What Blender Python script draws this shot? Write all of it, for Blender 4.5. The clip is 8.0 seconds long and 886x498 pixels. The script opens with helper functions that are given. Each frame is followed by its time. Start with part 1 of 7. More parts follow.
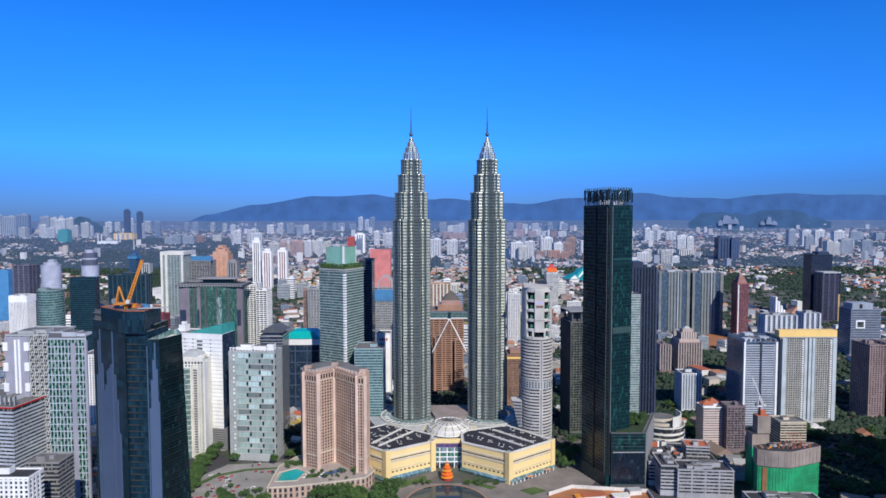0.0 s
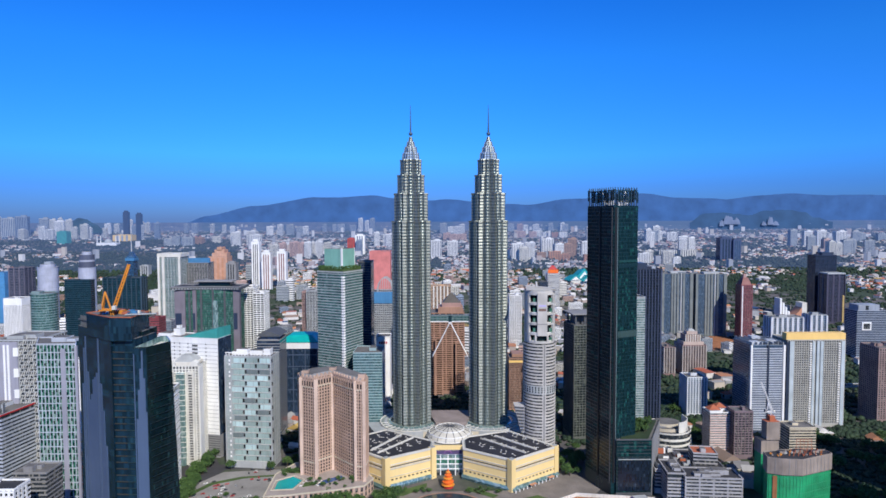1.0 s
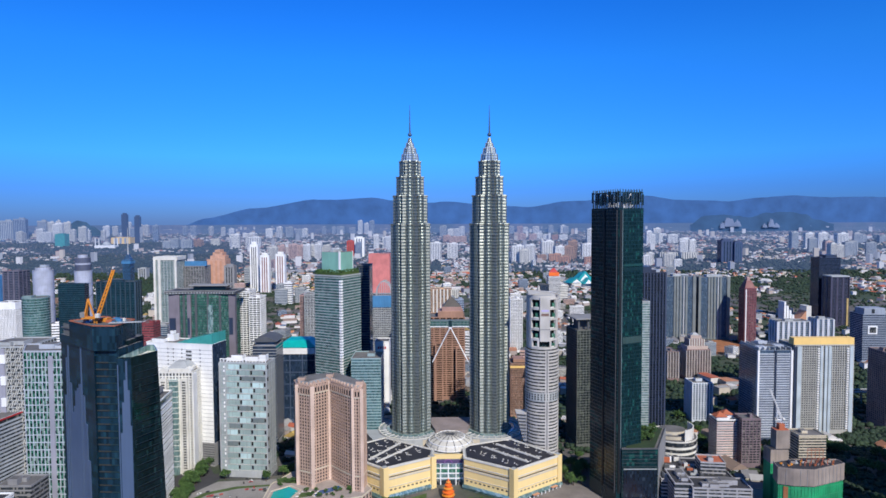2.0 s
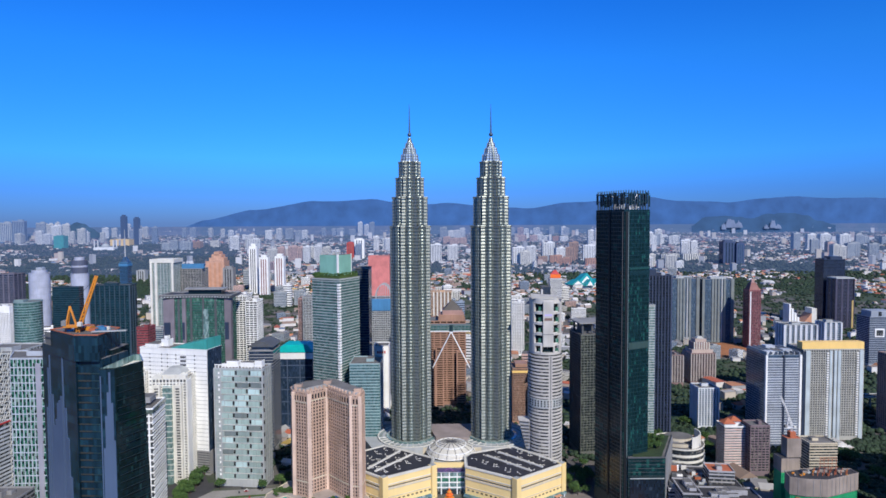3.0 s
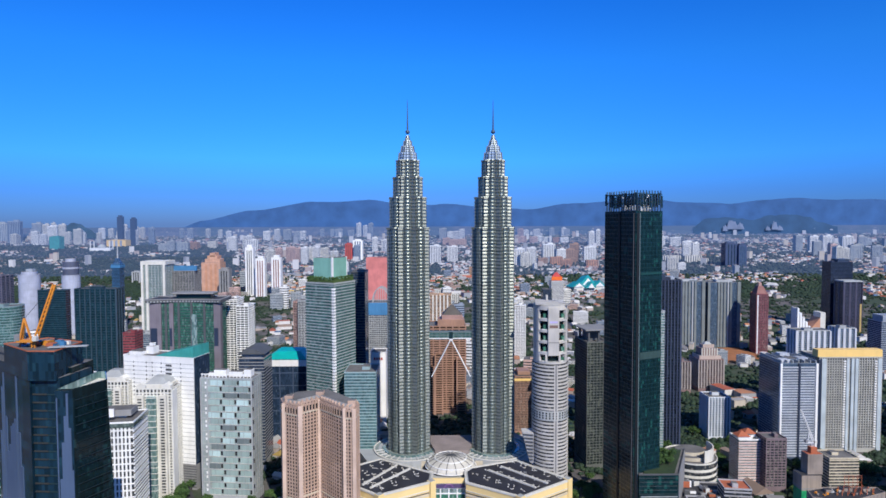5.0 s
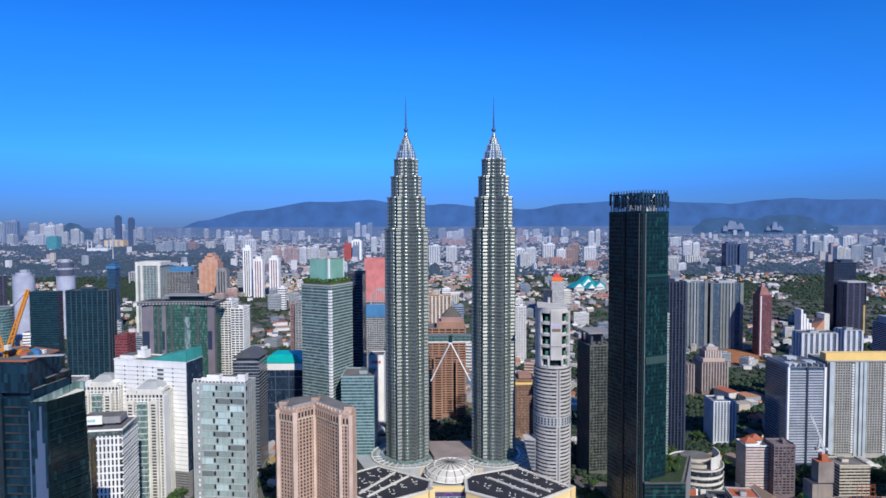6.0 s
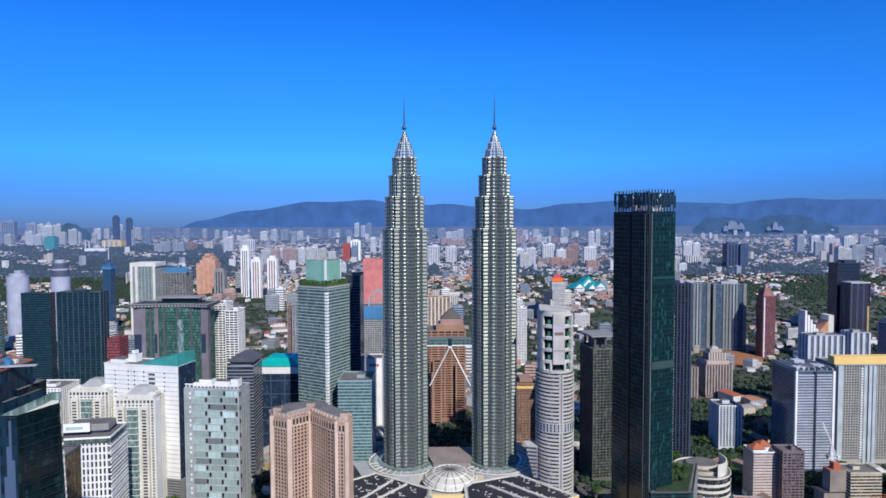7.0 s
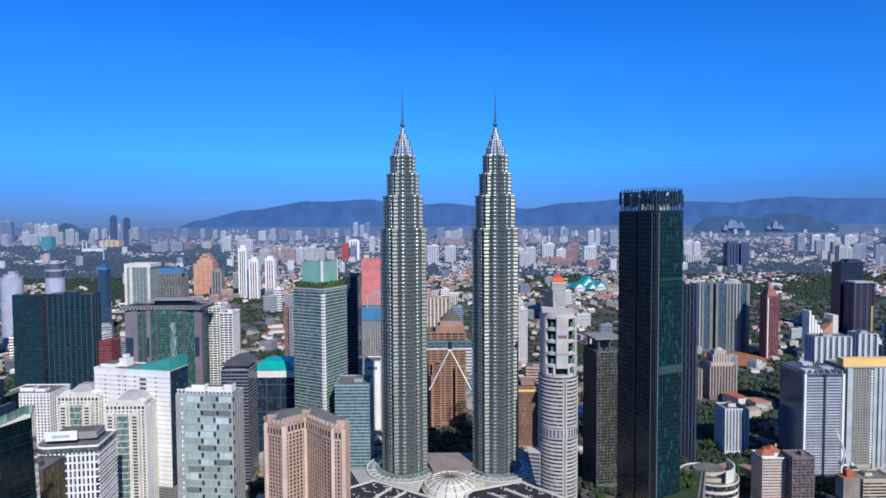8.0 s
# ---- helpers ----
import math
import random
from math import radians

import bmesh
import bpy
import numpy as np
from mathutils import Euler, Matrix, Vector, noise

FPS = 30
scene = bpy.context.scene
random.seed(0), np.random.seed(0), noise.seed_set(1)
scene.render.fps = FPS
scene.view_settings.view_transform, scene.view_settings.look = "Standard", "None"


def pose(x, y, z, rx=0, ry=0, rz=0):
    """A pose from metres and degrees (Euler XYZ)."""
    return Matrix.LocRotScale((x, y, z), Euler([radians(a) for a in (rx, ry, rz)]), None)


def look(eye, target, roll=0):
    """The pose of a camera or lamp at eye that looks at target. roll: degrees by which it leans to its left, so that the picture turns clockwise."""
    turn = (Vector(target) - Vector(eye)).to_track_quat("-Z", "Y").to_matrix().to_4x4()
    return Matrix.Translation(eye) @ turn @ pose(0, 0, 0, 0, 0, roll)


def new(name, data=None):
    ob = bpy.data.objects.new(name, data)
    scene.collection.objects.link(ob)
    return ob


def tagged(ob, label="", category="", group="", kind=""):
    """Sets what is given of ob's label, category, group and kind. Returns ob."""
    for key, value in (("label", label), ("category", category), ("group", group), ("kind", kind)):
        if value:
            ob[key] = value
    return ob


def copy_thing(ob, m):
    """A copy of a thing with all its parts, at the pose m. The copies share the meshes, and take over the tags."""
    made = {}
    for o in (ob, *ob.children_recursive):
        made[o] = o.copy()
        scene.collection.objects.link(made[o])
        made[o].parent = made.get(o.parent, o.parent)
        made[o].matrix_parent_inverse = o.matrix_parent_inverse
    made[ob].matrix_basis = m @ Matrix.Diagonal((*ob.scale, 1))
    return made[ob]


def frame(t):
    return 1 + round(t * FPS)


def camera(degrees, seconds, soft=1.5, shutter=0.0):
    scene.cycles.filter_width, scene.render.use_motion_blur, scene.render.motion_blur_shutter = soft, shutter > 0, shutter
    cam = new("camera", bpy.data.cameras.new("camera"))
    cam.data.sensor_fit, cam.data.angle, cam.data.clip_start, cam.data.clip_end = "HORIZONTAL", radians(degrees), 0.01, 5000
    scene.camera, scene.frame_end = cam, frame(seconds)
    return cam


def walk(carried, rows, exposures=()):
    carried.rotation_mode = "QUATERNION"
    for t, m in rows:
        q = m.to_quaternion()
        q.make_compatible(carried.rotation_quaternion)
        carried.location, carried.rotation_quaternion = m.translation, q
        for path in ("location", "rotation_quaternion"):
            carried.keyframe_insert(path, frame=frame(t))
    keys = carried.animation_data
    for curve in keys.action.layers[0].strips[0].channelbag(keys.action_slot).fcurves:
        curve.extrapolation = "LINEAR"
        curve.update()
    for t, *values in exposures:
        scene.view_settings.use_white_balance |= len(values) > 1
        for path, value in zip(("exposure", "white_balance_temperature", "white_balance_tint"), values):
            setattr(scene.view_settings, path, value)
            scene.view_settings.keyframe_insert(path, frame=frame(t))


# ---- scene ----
cam = camera(73.0, 8.0, soft=1.6)
PATH = [
    (0, (0.259, 1.154, 307.422), (0.276, 3.151, 307.317), -0.1),
    (0.5, (0.374, 9.595, 307.62), (0.392, 11.592, 307.516), -0.1),
    (1, (0.245, 18.365, 307.802), (0.261, 20.362, 307.7), -0.2),
    (1.5, (0.125, 27.35, 307.993), (0.142, 29.347, 307.895), -0.2),
    (3, (-0.094, 54.788, 309.208), (-0.078, 56.785, 309.118), -0.3),
    (3.5, (-0.098, 64.021, 309.476), (-0.082, 66.019, 309.387), -0.2),
    (4, (-0.133, 73.258, 309.698), (-0.117, 75.256, 309.609), -0.2),
    (4.5, (-0.202, 82.357, 309.847), (-0.185, 84.355, 309.76), -0.2),
    (6, (-0.102, 109.967, 310.694), (-0.081, 111.965, 310.607), -0.2),
    (6.5, (0.037, 119.182, 310.903), (0.059, 121.18, 310.816), -0.2),
    (7, (0.152, 128.5, 311.08), (0.175, 130.498, 310.993), -0.2),
    (7.5, (0.108, 137.945, 311.306), (0.132, 139.943, 311.218), -0.3),
    (8, (-0.189, 147.4, 311.565), (-0.163, 149.397, 311.476), -0.3),
]
walk(cam, [(t, look(eye, target, roll)) for t, eye, target, roll in PATH])
# ---------------------------------------------------------------- light
SUN_DIR = Vector((0.31, -0.70, 0.63)).normalized()      # towards the sun
sun = new("sun", bpy.data.lights.new("sun", "SUN"))
sun.data.energy, sun.data.angle, sun.data.color = 4.75, radians(0.6), (1.0, 0.945, 0.87)
sun.matrix_world = look(SUN_DIR * 3000, (0, 0, 0))

world = bpy.data.worlds.new("sky")
scene.world = world
world.use_nodes = True
wn, wl = world.node_tree.nodes, world.node_tree.links
wn.clear()
sky = wn.new("ShaderNodeTexSky")
sky.sky_type, sky.sun_disc = "NISHITA", False
sky.sun_elevation = math.asin(SUN_DIR.z)
sky.sun_rotation = math.atan2(SUN_DIR.x, SUN_DIR.y)
sky.altitude, sky.air_density, sky.dust_density, sky.ozone_density = 300, 1.0, 0.3, 6.0
tint = wn.new("ShaderNodeMix")
tint.data_type, tint.blend_type = "RGBA", "MULTIPLY"
tint.inputs[0].default_value = 1.0
tint.inputs[7].default_value = (0.29, 0.783, 1.70, 1)
bg, out = wn.new("ShaderNodeBackground"), wn.new("ShaderNodeOutputWorld")
bg.inputs[1].default_value = 0.115
# the haze that lies low over the town dims and greys the sky towards the horizon
way = wn.new("ShaderNodeTexCoord")
height = wn.new("ShaderNodeSeparateXYZ")
haze = wn.new("ShaderNodeValToRGB")
for _ in range(4):
    haze.color_ramp.elements.new(0.5)
for e, (p, c) in zip(haze.color_ramp.elements, [(0.0, (0.58, 0.41, 0.50)), (0.05, (0.58, 0.57, 0.70)), (0.10, (0.62, 0.90, 0.97)), (0.25, (0.45, 1.02, 1.0)), (0.36, (0.27, 0.89, 1.0)), (0.8, (1.3, 0.80, 0.50))]):
    e.position, e.color = p, (*c, 1)
low = wn.new("ShaderNodeMix")
low.data_type, low.blend_type = "RGBA", "MULTIPLY"
low.inputs[0].default_value = 1.0
wl.new(way.outputs["Generated"], height.inputs[0])
wl.new(height.outputs[2], haze.inputs[0])
wl.new(sky.outputs[0], tint.inputs[6])
wl.new(tint.outputs[2], low.inputs[6])
wl.new(haze.outputs[0], low.inputs[7])
# the sky is dimmed a little towards both sides
across = wn.new("ShaderNodeMath")
across.operation = "MULTIPLY_ADD"
across.inputs[1].default_value, across.inputs[2].default_value = 0.5, 0.5
side = wn.new("ShaderNodeValToRGB")
side.color_ramp.interpolation = "EASE"
side.color_ramp.elements.new(0.5)
for e, (p, c) in zip(side.color_ramp.elements, [(0.12, 0.88), (0.50, 1.0), (0.92, 0.88)]):
    e.position, e.color = p, (c, c, c, 1)
deep = wn.new("ShaderNodeMix")
deep.data_type, deep.blend_type = "RGBA", "MULTIPLY"
deep.inputs[0].default_value = 1.0
wl.new(height.outputs[0], across.inputs[0])
wl.new(across.outputs[0], side.inputs[0])
wl.new(low.outputs[2], deep.inputs[6])
wl.new(side.outputs[0], deep.inputs[7])
wl.new(deep.outputs[2], bg.inputs[0])
wl.new(bg.outputs[0], out.inputs[0])
scene.view_settings.exposure = 0.0

# ---------------------------------------------------------------- materials


def material(name):
    m = bpy.data.materials.new(name)
    m.use_nodes = True
    m.node_tree.nodes.clear()
    nodes, links = m.node_tree.nodes, m.node_tree.links
    bsdf, output = nodes.new("ShaderNodeBsdfPrincipled"), nodes.new("ShaderNodeOutputMaterial")
    links.new(bsdf.outputs[0], output.inputs[0])
    return m, nodes, links, bsdf


def mix_rgb(nodes, links, fac, a, b, blend="MIX"):
    n = nodes.new("ShaderNodeMix")
    n.data_type, n.blend_type = "RGBA", blend
    for socket, value in ((n.inputs[0], fac), (n.inputs[6], a), (n.inputs[7], b)):
        if isinstance(value, (int, float)):
            socket.default_value = value
        elif isinstance(value, tuple):
            socket.default_value = (*value[:3], 1)
        else:
            links.new(value, socket)
    return n.outputs[2]


def maths(nodes, links, op, a, b=0.0):
    n = nodes.new("ShaderNodeMath")
    n.operation = op
    for socket, value in ((n.inputs[0], a), (n.inputs[1], b)):
        if isinstance(value, (int, float)):
            socket.default_value = value
        else:
            links.new(value, socket)
    return n.outputs[0]


def noise_tex(nodes, links, coord, scale, detail=3.0, stretch=(1, 1, 1)):
    mp = nodes.new("ShaderNodeMapping")
    mp.inputs["Scale"].default_value = stretch
    links.new(coord, mp.inputs[0])
    n = nodes.new("ShaderNodeTexNoise")
    n.inputs["Scale"].default_value, n.inputs["Detail"].default_value = scale, detail
    links.new(mp.outputs[0], n.inputs["Vector"])
    return n.outputs["Fac"]


def ramp(nodes, links, fac, stops, constant=False):
    r = nodes.new("ShaderNodeValToRGB")
    if constant:
        r.color_ramp.interpolation = "CONSTANT"
    while len(r.color_ramp.elements) < len(stops):
        r.color_ramp.elements.new(0.5)
    for e, (p, c) in zip(r.color_ramp.elements, stops):
        e.position, e.color = p, (*c, 1)
    links.new(fac, r.inputs[0])
    return r.outputs[0]


def paint(name, color, rough=0.7, metal=0.0, dirt=0.25, vary=0.06):
    """Painted, plastered or clad wall: rain streaks, blotches and a slight change from piece to piece."""
    m, nodes, links, bsdf = material(name)
    pos = nodes.new("ShaderNodeNewGeometry").outputs["Position"]
    blotch = noise_tex(nodes, links, pos, 0.05, 4)
    streak = noise_tex(nodes, links, pos, 0.5, 3, (1, 1, 0.06))
    rnd = nodes.new("ShaderNodeObjectInfo").outputs["Random"]
    dark = tuple(c * (1 - dirt) for c in color)
    col = mix_rgb(nodes, links, ramp(nodes, links, blotch, [(0.35, (0, 0, 0)), (0.7, (1, 1, 1))]), color, dark)
    col = mix_rgb(nodes, links, maths(nodes, links, "MULTIPLY", ramp(nodes, links, streak, [(0.5, (0, 0, 0)), (0.75, (1, 1, 1))]), 0.5), col, tuple(c * (1 - 1.6 * dirt) for c in color))
    k = maths(nodes, links, "ADD", maths(nodes, links, "MULTIPLY", rnd, 2 * vary), 1 - vary)
    hsv = nodes.new("ShaderNodeHueSaturation")
    links.new(k, hsv.inputs["Value"])
    links.new(col, hsv.inputs["Color"])
    links.new(hsv.outputs[0], bsdf.inputs["Base Color"])
    bsdf.inputs["Metallic"].default_value = metal
    links.new(maths(nodes, links, "ADD", maths(nodes, links, "MULTIPLY", blotch, 0.25), rough - 0.12), bsdf.inputs["Roughness"])
    return m


def glazing(name, color, pale=(0.4, 0.45, 0.45), share=0.12, metal=0.35, rough=0.12, pane=(1.6, 3.6), gloss=0.5):
    """Curtain-wall glass: tinted panes, each a little different in tilt and tint, some with pale blinds behind them."""
    m, nodes, links, bsdf = material(name)
    pos = nodes.new("ShaderNodeNewGeometry").outputs["Position"]
    sep = nodes.new("ShaderNodeSeparateXYZ")
    links.new(pos, sep.inputs[0])
    along = maths(nodes, links, "ADD", sep.outputs[0], maths(nodes, links, "MULTIPLY", sep.outputs[1], 0.83))
    cu = maths(nodes, links, "FLOOR", maths(nodes, links, "DIVIDE", along, pane[0]))
    cv = maths(nodes, links, "FLOOR", maths(nodes, links, "DIVIDE", sep.outputs[2], pane[1]))
    comb = nodes.new("ShaderNodeCombineXYZ")
    links.new(cu, comb.inputs[0])
    links.new(cv, comb.inputs[1])
    white = nodes.new("ShaderNodeTexWhiteNoise")
    white.noise_dimensions = "2D"
    links.new(comb.outputs[0], white.inputs["Vector"])
    r = white.outputs["Value"]
    col = ramp(nodes, links, r, [(0.0, tuple(c * 0.6 for c in color)), (0.5, color), (1.0, tuple(min(1, c * 1.5) for c in color))])
    blind = maths(nodes, links, "GREATER_THAN", r, 1 - share)
    col = mix_rgb(nodes, links, maths(nodes, links, "MULTIPLY", blind, 0.55), col, pale)
    big = noise_tex(nodes, links, pos, 0.02, 2)
    col = mix_rgb(nodes, links, maths(nodes, links, "MULTIPLY", big, 0.35), col, tuple(c * 0.5 for c in color))
    links.new(col, bsdf.inputs["Base Color"])
    bsdf.inputs["Metallic"].default_value = metal
    bsdf.inputs["Roughness"].default_value = rough
    bsdf.inputs["Specular IOR Level"].default_value = gloss
    wobble = nodes.new("ShaderNodeBump")
    wobble.inputs["Strength"].default_value, wobble.inputs["Distance"].default_value = 0.10, 0.4
    links.new(noise_tex(nodes, links, pos, 0.12, 2), wobble.inputs["Height"])
    links.new(wobble.outputs[0], bsdf.inputs["Normal"])
    return m


def islands(name, stops, rough=0.8, single=False):
    """One colour for each loose piece of a joined mesh, or for each object that stands alone."""
    m, nodes, links, bsdf = material(name)
    geo = nodes.new("ShaderNodeNewGeometry")
    pick = nodes.new("ShaderNodeObjectInfo").outputs["Random"] if single else geo.outputs["Random Per Island"]
    col = ramp(nodes, links, pick, stops, constant=True)
    n = noise_tex(nodes, links, geo.outputs["Position"], 0.15, 3)
    col = mix_rgb(nodes, links, maths(nodes, links, "MULTIPLY", n, 0.5), col, mix_rgb(nodes, links, 1.0, col, (0.55, 0.5, 0.48), "MULTIPLY"))
    links.new(col, bsdf.inputs["Base Color"])
    bsdf.inputs["Roughness"].default_value = rough
    return m


def leaves(name, a, b, c):
    m, nodes, links, bsdf = material(name)
    geo = nodes.new("ShaderNodeNewGeometry")
    n = noise_tex(nodes, links, geo.outputs["Position"], 0.02, 4)
    r = nodes.new("ShaderNodeObjectInfo").outputs["Random"]
    f = maths(nodes, links, "ADD", maths(nodes, links, "MULTIPLY", geo.outputs["Random Per Island"], 0.5), maths(nodes, links, "ADD", maths(nodes, links, "MULTIPLY", n, 0.4), maths(nodes, links, "MULTIPLY", r, 0.15)))
    links.new(ramp(nodes, links, f, [(0.2, a), (0.5, b), (0.9, c)]), bsdf.inputs["Base Color"])
    bsdf.inputs["Roughness"].default_value = 0.75
    return m


WHITE = paint("white_paint", (0.86, 0.86, 0.84), 0.6, dirt=0.16)
OFFWHITE = paint("off_white_paint", (0.72, 0.70, 0.63), 0.7, dirt=0.2)
CREAM = paint("cream_plaster", (0.62, 0.55, 0.42), 0.75)
PALEGREY = paint("pale_grey_panel", (0.42, 0.44, 0.44), 0.6)
GREY = paint("grey_concrete", (0.27, 0.27, 0.27), 0.8)
DARKGREY = paint("dark_grey_panel", (0.09, 0.095, 0.1), 0.6)
ROOFGREY = paint("roof_felt", (0.17, 0.165, 0.16), 0.9, dirt=0.4)
ROOFDARK = paint("dark_roof", (0.045, 0.045, 0.05), 0.8, dirt=0.4)
PINKSTONE = paint("pink_granite", (0.50, 0.35, 0.27), 0.7)
SANDPINK = paint("sand_pink_stone", (0.52, 0.41, 0.36), 0.75)
COOLWHITE = paint("cool_white_paint", (0.49, 0.53, 0.59), 0.65, dirt=0.3)
WORNWHITE = paint("worn_white_paint", (0.40, 0.395, 0.405), 0.75, dirt=0.3)
MAUVE = paint("mauve_brown_render", (0.30, 0.21, 0.195), 0.75)
LILACGREY = paint("lilac_grey_cladding", (0.43, 0.46, 0.56), 0.55)
BLUEGREY = paint("blue_grey_cladding", (0.33, 0.37, 0.43), 0.6)
PINK = paint("pink_paint", (0.68, 0.22, 0.2), 0.7)
BROWN = paint("brown_granite", (0.38, 0.22, 0.155), 0.6)
ROSE = paint("rose_render", (0.42, 0.26, 0.23), 0.75)
YELLOW = paint("yellow_stone", (0.82, 0.62, 0.28), 0.65, dirt=0.06)
GOLD = paint("gold_band", (0.86, 0.58, 0.20), 0.6, dirt=0.1)
TERRACOTTA = paint("terracotta", (0.45, 0.13, 0.06), 0.8)
ORANGE = paint("orange_cladding", (0.58, 0.29, 0.17), 0.7)
RED = paint("red_paint", (0.5, 0.03, 0.03), 0.6)
REDBROWN = paint("red_brown_cladding", (0.22, 0.07, 0.06), 0.6)
TEALROOF = paint("teal_roof", (0.05, 0.33, 0.30), 0.5)
BLUEPAINT = paint("blue_sheet", (0.06, 0.22, 0.42), 0.6)
STEEL = paint("stainless_steel", (0.255, 0.282, 0.252), 0.44, metal=0.72, dirt=0.12)
VISOR = paint("polished_visor_steel", (0.26, 0.27, 0.245), 0.55, metal=0.65, dirt=0.2)
CONESTEEL = paint("cone_steel_panel", (0.40, 0.47, 0.52), 0.36, metal=0.6, dirt=0.15)
SPIRE = paint("spire_steel", (0.07, 0.12, 0.18), 0.5, metal=0.2)
SPANDREL = paint("dark_green_spandrel", (0.008, 0.033, 0.039), 0.3)
NAVYPANEL = paint("navy_panel", (0.03, 0.045, 0.08), 0.4)
EARTH = paint("orange_earth", (0.42, 0.17, 0.07), 0.95, dirt=0.4)
GRASS = paint("grass", (0.07, 0.12, 0.03), 0.95, dirt=0.4)
MALLROOF = paint("mall_roof_sheet", (0.035, 0.035, 0.045), 0.6, dirt=0.4)
STEELPAINT = paint("painted_steel", (0.55, 0.56, 0.57), 0.5, metal=0.3)
CRANE = paint("crane_orange", (0.75, 0.28, 0.03), 0.5)
LANTERN = paint("orange_lantern", (0.85, 0.16, 0.02), 0.5)
NET = paint("green_safety_net", (0.015, 0.38, 0.15), 0.7, dirt=0.5)
POOL = paint("pool_water", (0.02, 0.40, 0.36), 0.1)
PAVING = paint("paving", (0.22, 0.195, 0.175), 0.85, dirt=0.35)
ASPHALT = paint("asphalt", (0.055, 0.055, 0.06), 0.9)
BARK = paint("bark", (0.10, 0.07, 0.05), 0.9)

G_OFFICE = glazing("sea_green_glass", (0.09, 0.20, 0.19), (0.35, 0.45, 0.42), 0.12, metal=0.3)
G_TOWER = glazing("tower_glass", (0.15, 0.20, 0.185), (0.3, 0.33, 0.3), 0.1)
G_NAVY = glazing("navy_glass", (0.03, 0.055, 0.10), (0.15, 0.2, 0.25), 0.04, metal=0.3)
G_TEAL = glazing("dark_teal_glass", (0.011, 0.046, 0.066), (0.04, 0.12, 0.14), 0.04, metal=0.25, pane=(3.2, 4.0))
G_GREEN = glazing("green_glass", (0.07, 0.24, 0.17), (0.35, 0.5, 0.42), 0.15)
# its brighter green panes paint in reflections on the dark glass
G_DARKGREEN = glazing("black_green_glass", (0.007, 0.027, 0.032), (0.020, 0.115, 0.095), 0.11, metal=0.0, rough=0.22, pane=(2.8, 4.1), gloss=0.3)
G_BLACK = glazing("black_glass", (0.006, 0.021, 0.026), (0.03, 0.11, 0.11), 0.05, metal=0.1, rough=0.05)
G_BLUE = glazing("blue_glass", (0.06, 0.12, 0.2), (0.3, 0.4, 0.5), 0.1)
G_PALE = glazing("pale_teal_glass", (0.20, 0.33, 0.32), (0.5, 0.58, 0.55), 0.25)
G_WIN = glazing("window_glass", (0.04, 0.05, 0.06), (0.45, 0.42, 0.36), 0.15, metal=0.1, pane=(1.4, 3.2))
G_HOTEL = glazing("dark_hotel_window", (0.022, 0.024, 0.03), (0.14, 0.12, 0.10), 0.08, metal=0.1, pane=(1.4, 3.2))
G_CHECK = glazing("green_checker_glass", (0.05, 0.21, 0.145), (0.5, 0.6, 0.54), 0.28, pane=(1.8, 7.2))
G_FILM = paint("filmed_pale_blue_glass", (0.075, 0.115, 0.195), 0.4, dirt=0.12, vary=0.03)
G_BRONZEDARK = glazing("dark_bronze_glass", (0.035, 0.022, 0.016), (0.16, 0.10, 0.06), 0.08, metal=0.1)
G_DEEP = glazing("midnight_glass", (0.010, 0.018, 0.032), (0.05, 0.075, 0.11), 0.05, metal=0.1, rough=0.2)
G_BRONZE = glazing("bronze_glass", (0.22, 0.135, 0.05), (0.42, 0.30, 0.13), 0.12)

G_ANNEX = glazing("turquoise_glass", (0.13, 0.26, 0.29), (0.3, 0.44, 0.45), 0.08)
LEAF = leaves("leaves", (0.015, 0.04, 0.010), (0.04, 0.095, 0.02), (0.10, 0.17, 0.035))
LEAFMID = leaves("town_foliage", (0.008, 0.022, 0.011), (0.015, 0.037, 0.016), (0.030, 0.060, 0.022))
# bluer, duller greens: some distance haze is put into the leaf colour
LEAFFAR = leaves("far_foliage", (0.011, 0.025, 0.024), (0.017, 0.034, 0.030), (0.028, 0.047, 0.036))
TILES = [(0.0, (0.42, 0.12, 0.07)), (0.14, (0.48, 0.22, 0.12)), (0.30, (0.36, 0.36, 0.36)), (0.44, (0.18, 0.18, 0.19)), (0.56, (0.68, 0.67, 0.65)), (0.73, (0.28, 0.21, 0.17)), (0.88, (0.10, 0.19, 0.32)), (0.91, (0.52, 0.37, 0.12)), (0.94, (0.28, 0.28, 0.28))]
RENDER = [(0.0, (0.70, 0.69, 0.67)), (0.4, (0.54, 0.49, 0.42)), (0.6, (0.33, 0.35, 0.38)), (0.85, (0.44, 0.37, 0.33))]
ROOFS, HOUSEWALL = islands("house_roofs", TILES), islands("house_walls", RENDER)
ROOF_ONE, WALL_ONE = islands("house_roof", TILES, single=True), islands("house_wall", RENDER, single=True)


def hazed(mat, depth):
    """The same surface for the far backdrop, with haze painted in: dimmed base colour plus blue emission."""
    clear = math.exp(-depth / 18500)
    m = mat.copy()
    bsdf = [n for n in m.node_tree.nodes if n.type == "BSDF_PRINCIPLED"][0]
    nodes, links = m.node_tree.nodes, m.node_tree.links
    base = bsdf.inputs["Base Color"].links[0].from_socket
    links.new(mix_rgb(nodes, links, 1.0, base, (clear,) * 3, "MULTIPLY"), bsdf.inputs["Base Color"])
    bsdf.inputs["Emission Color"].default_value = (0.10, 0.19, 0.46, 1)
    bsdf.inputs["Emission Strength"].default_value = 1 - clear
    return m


# ---------------------------------------------------------------- building blocks


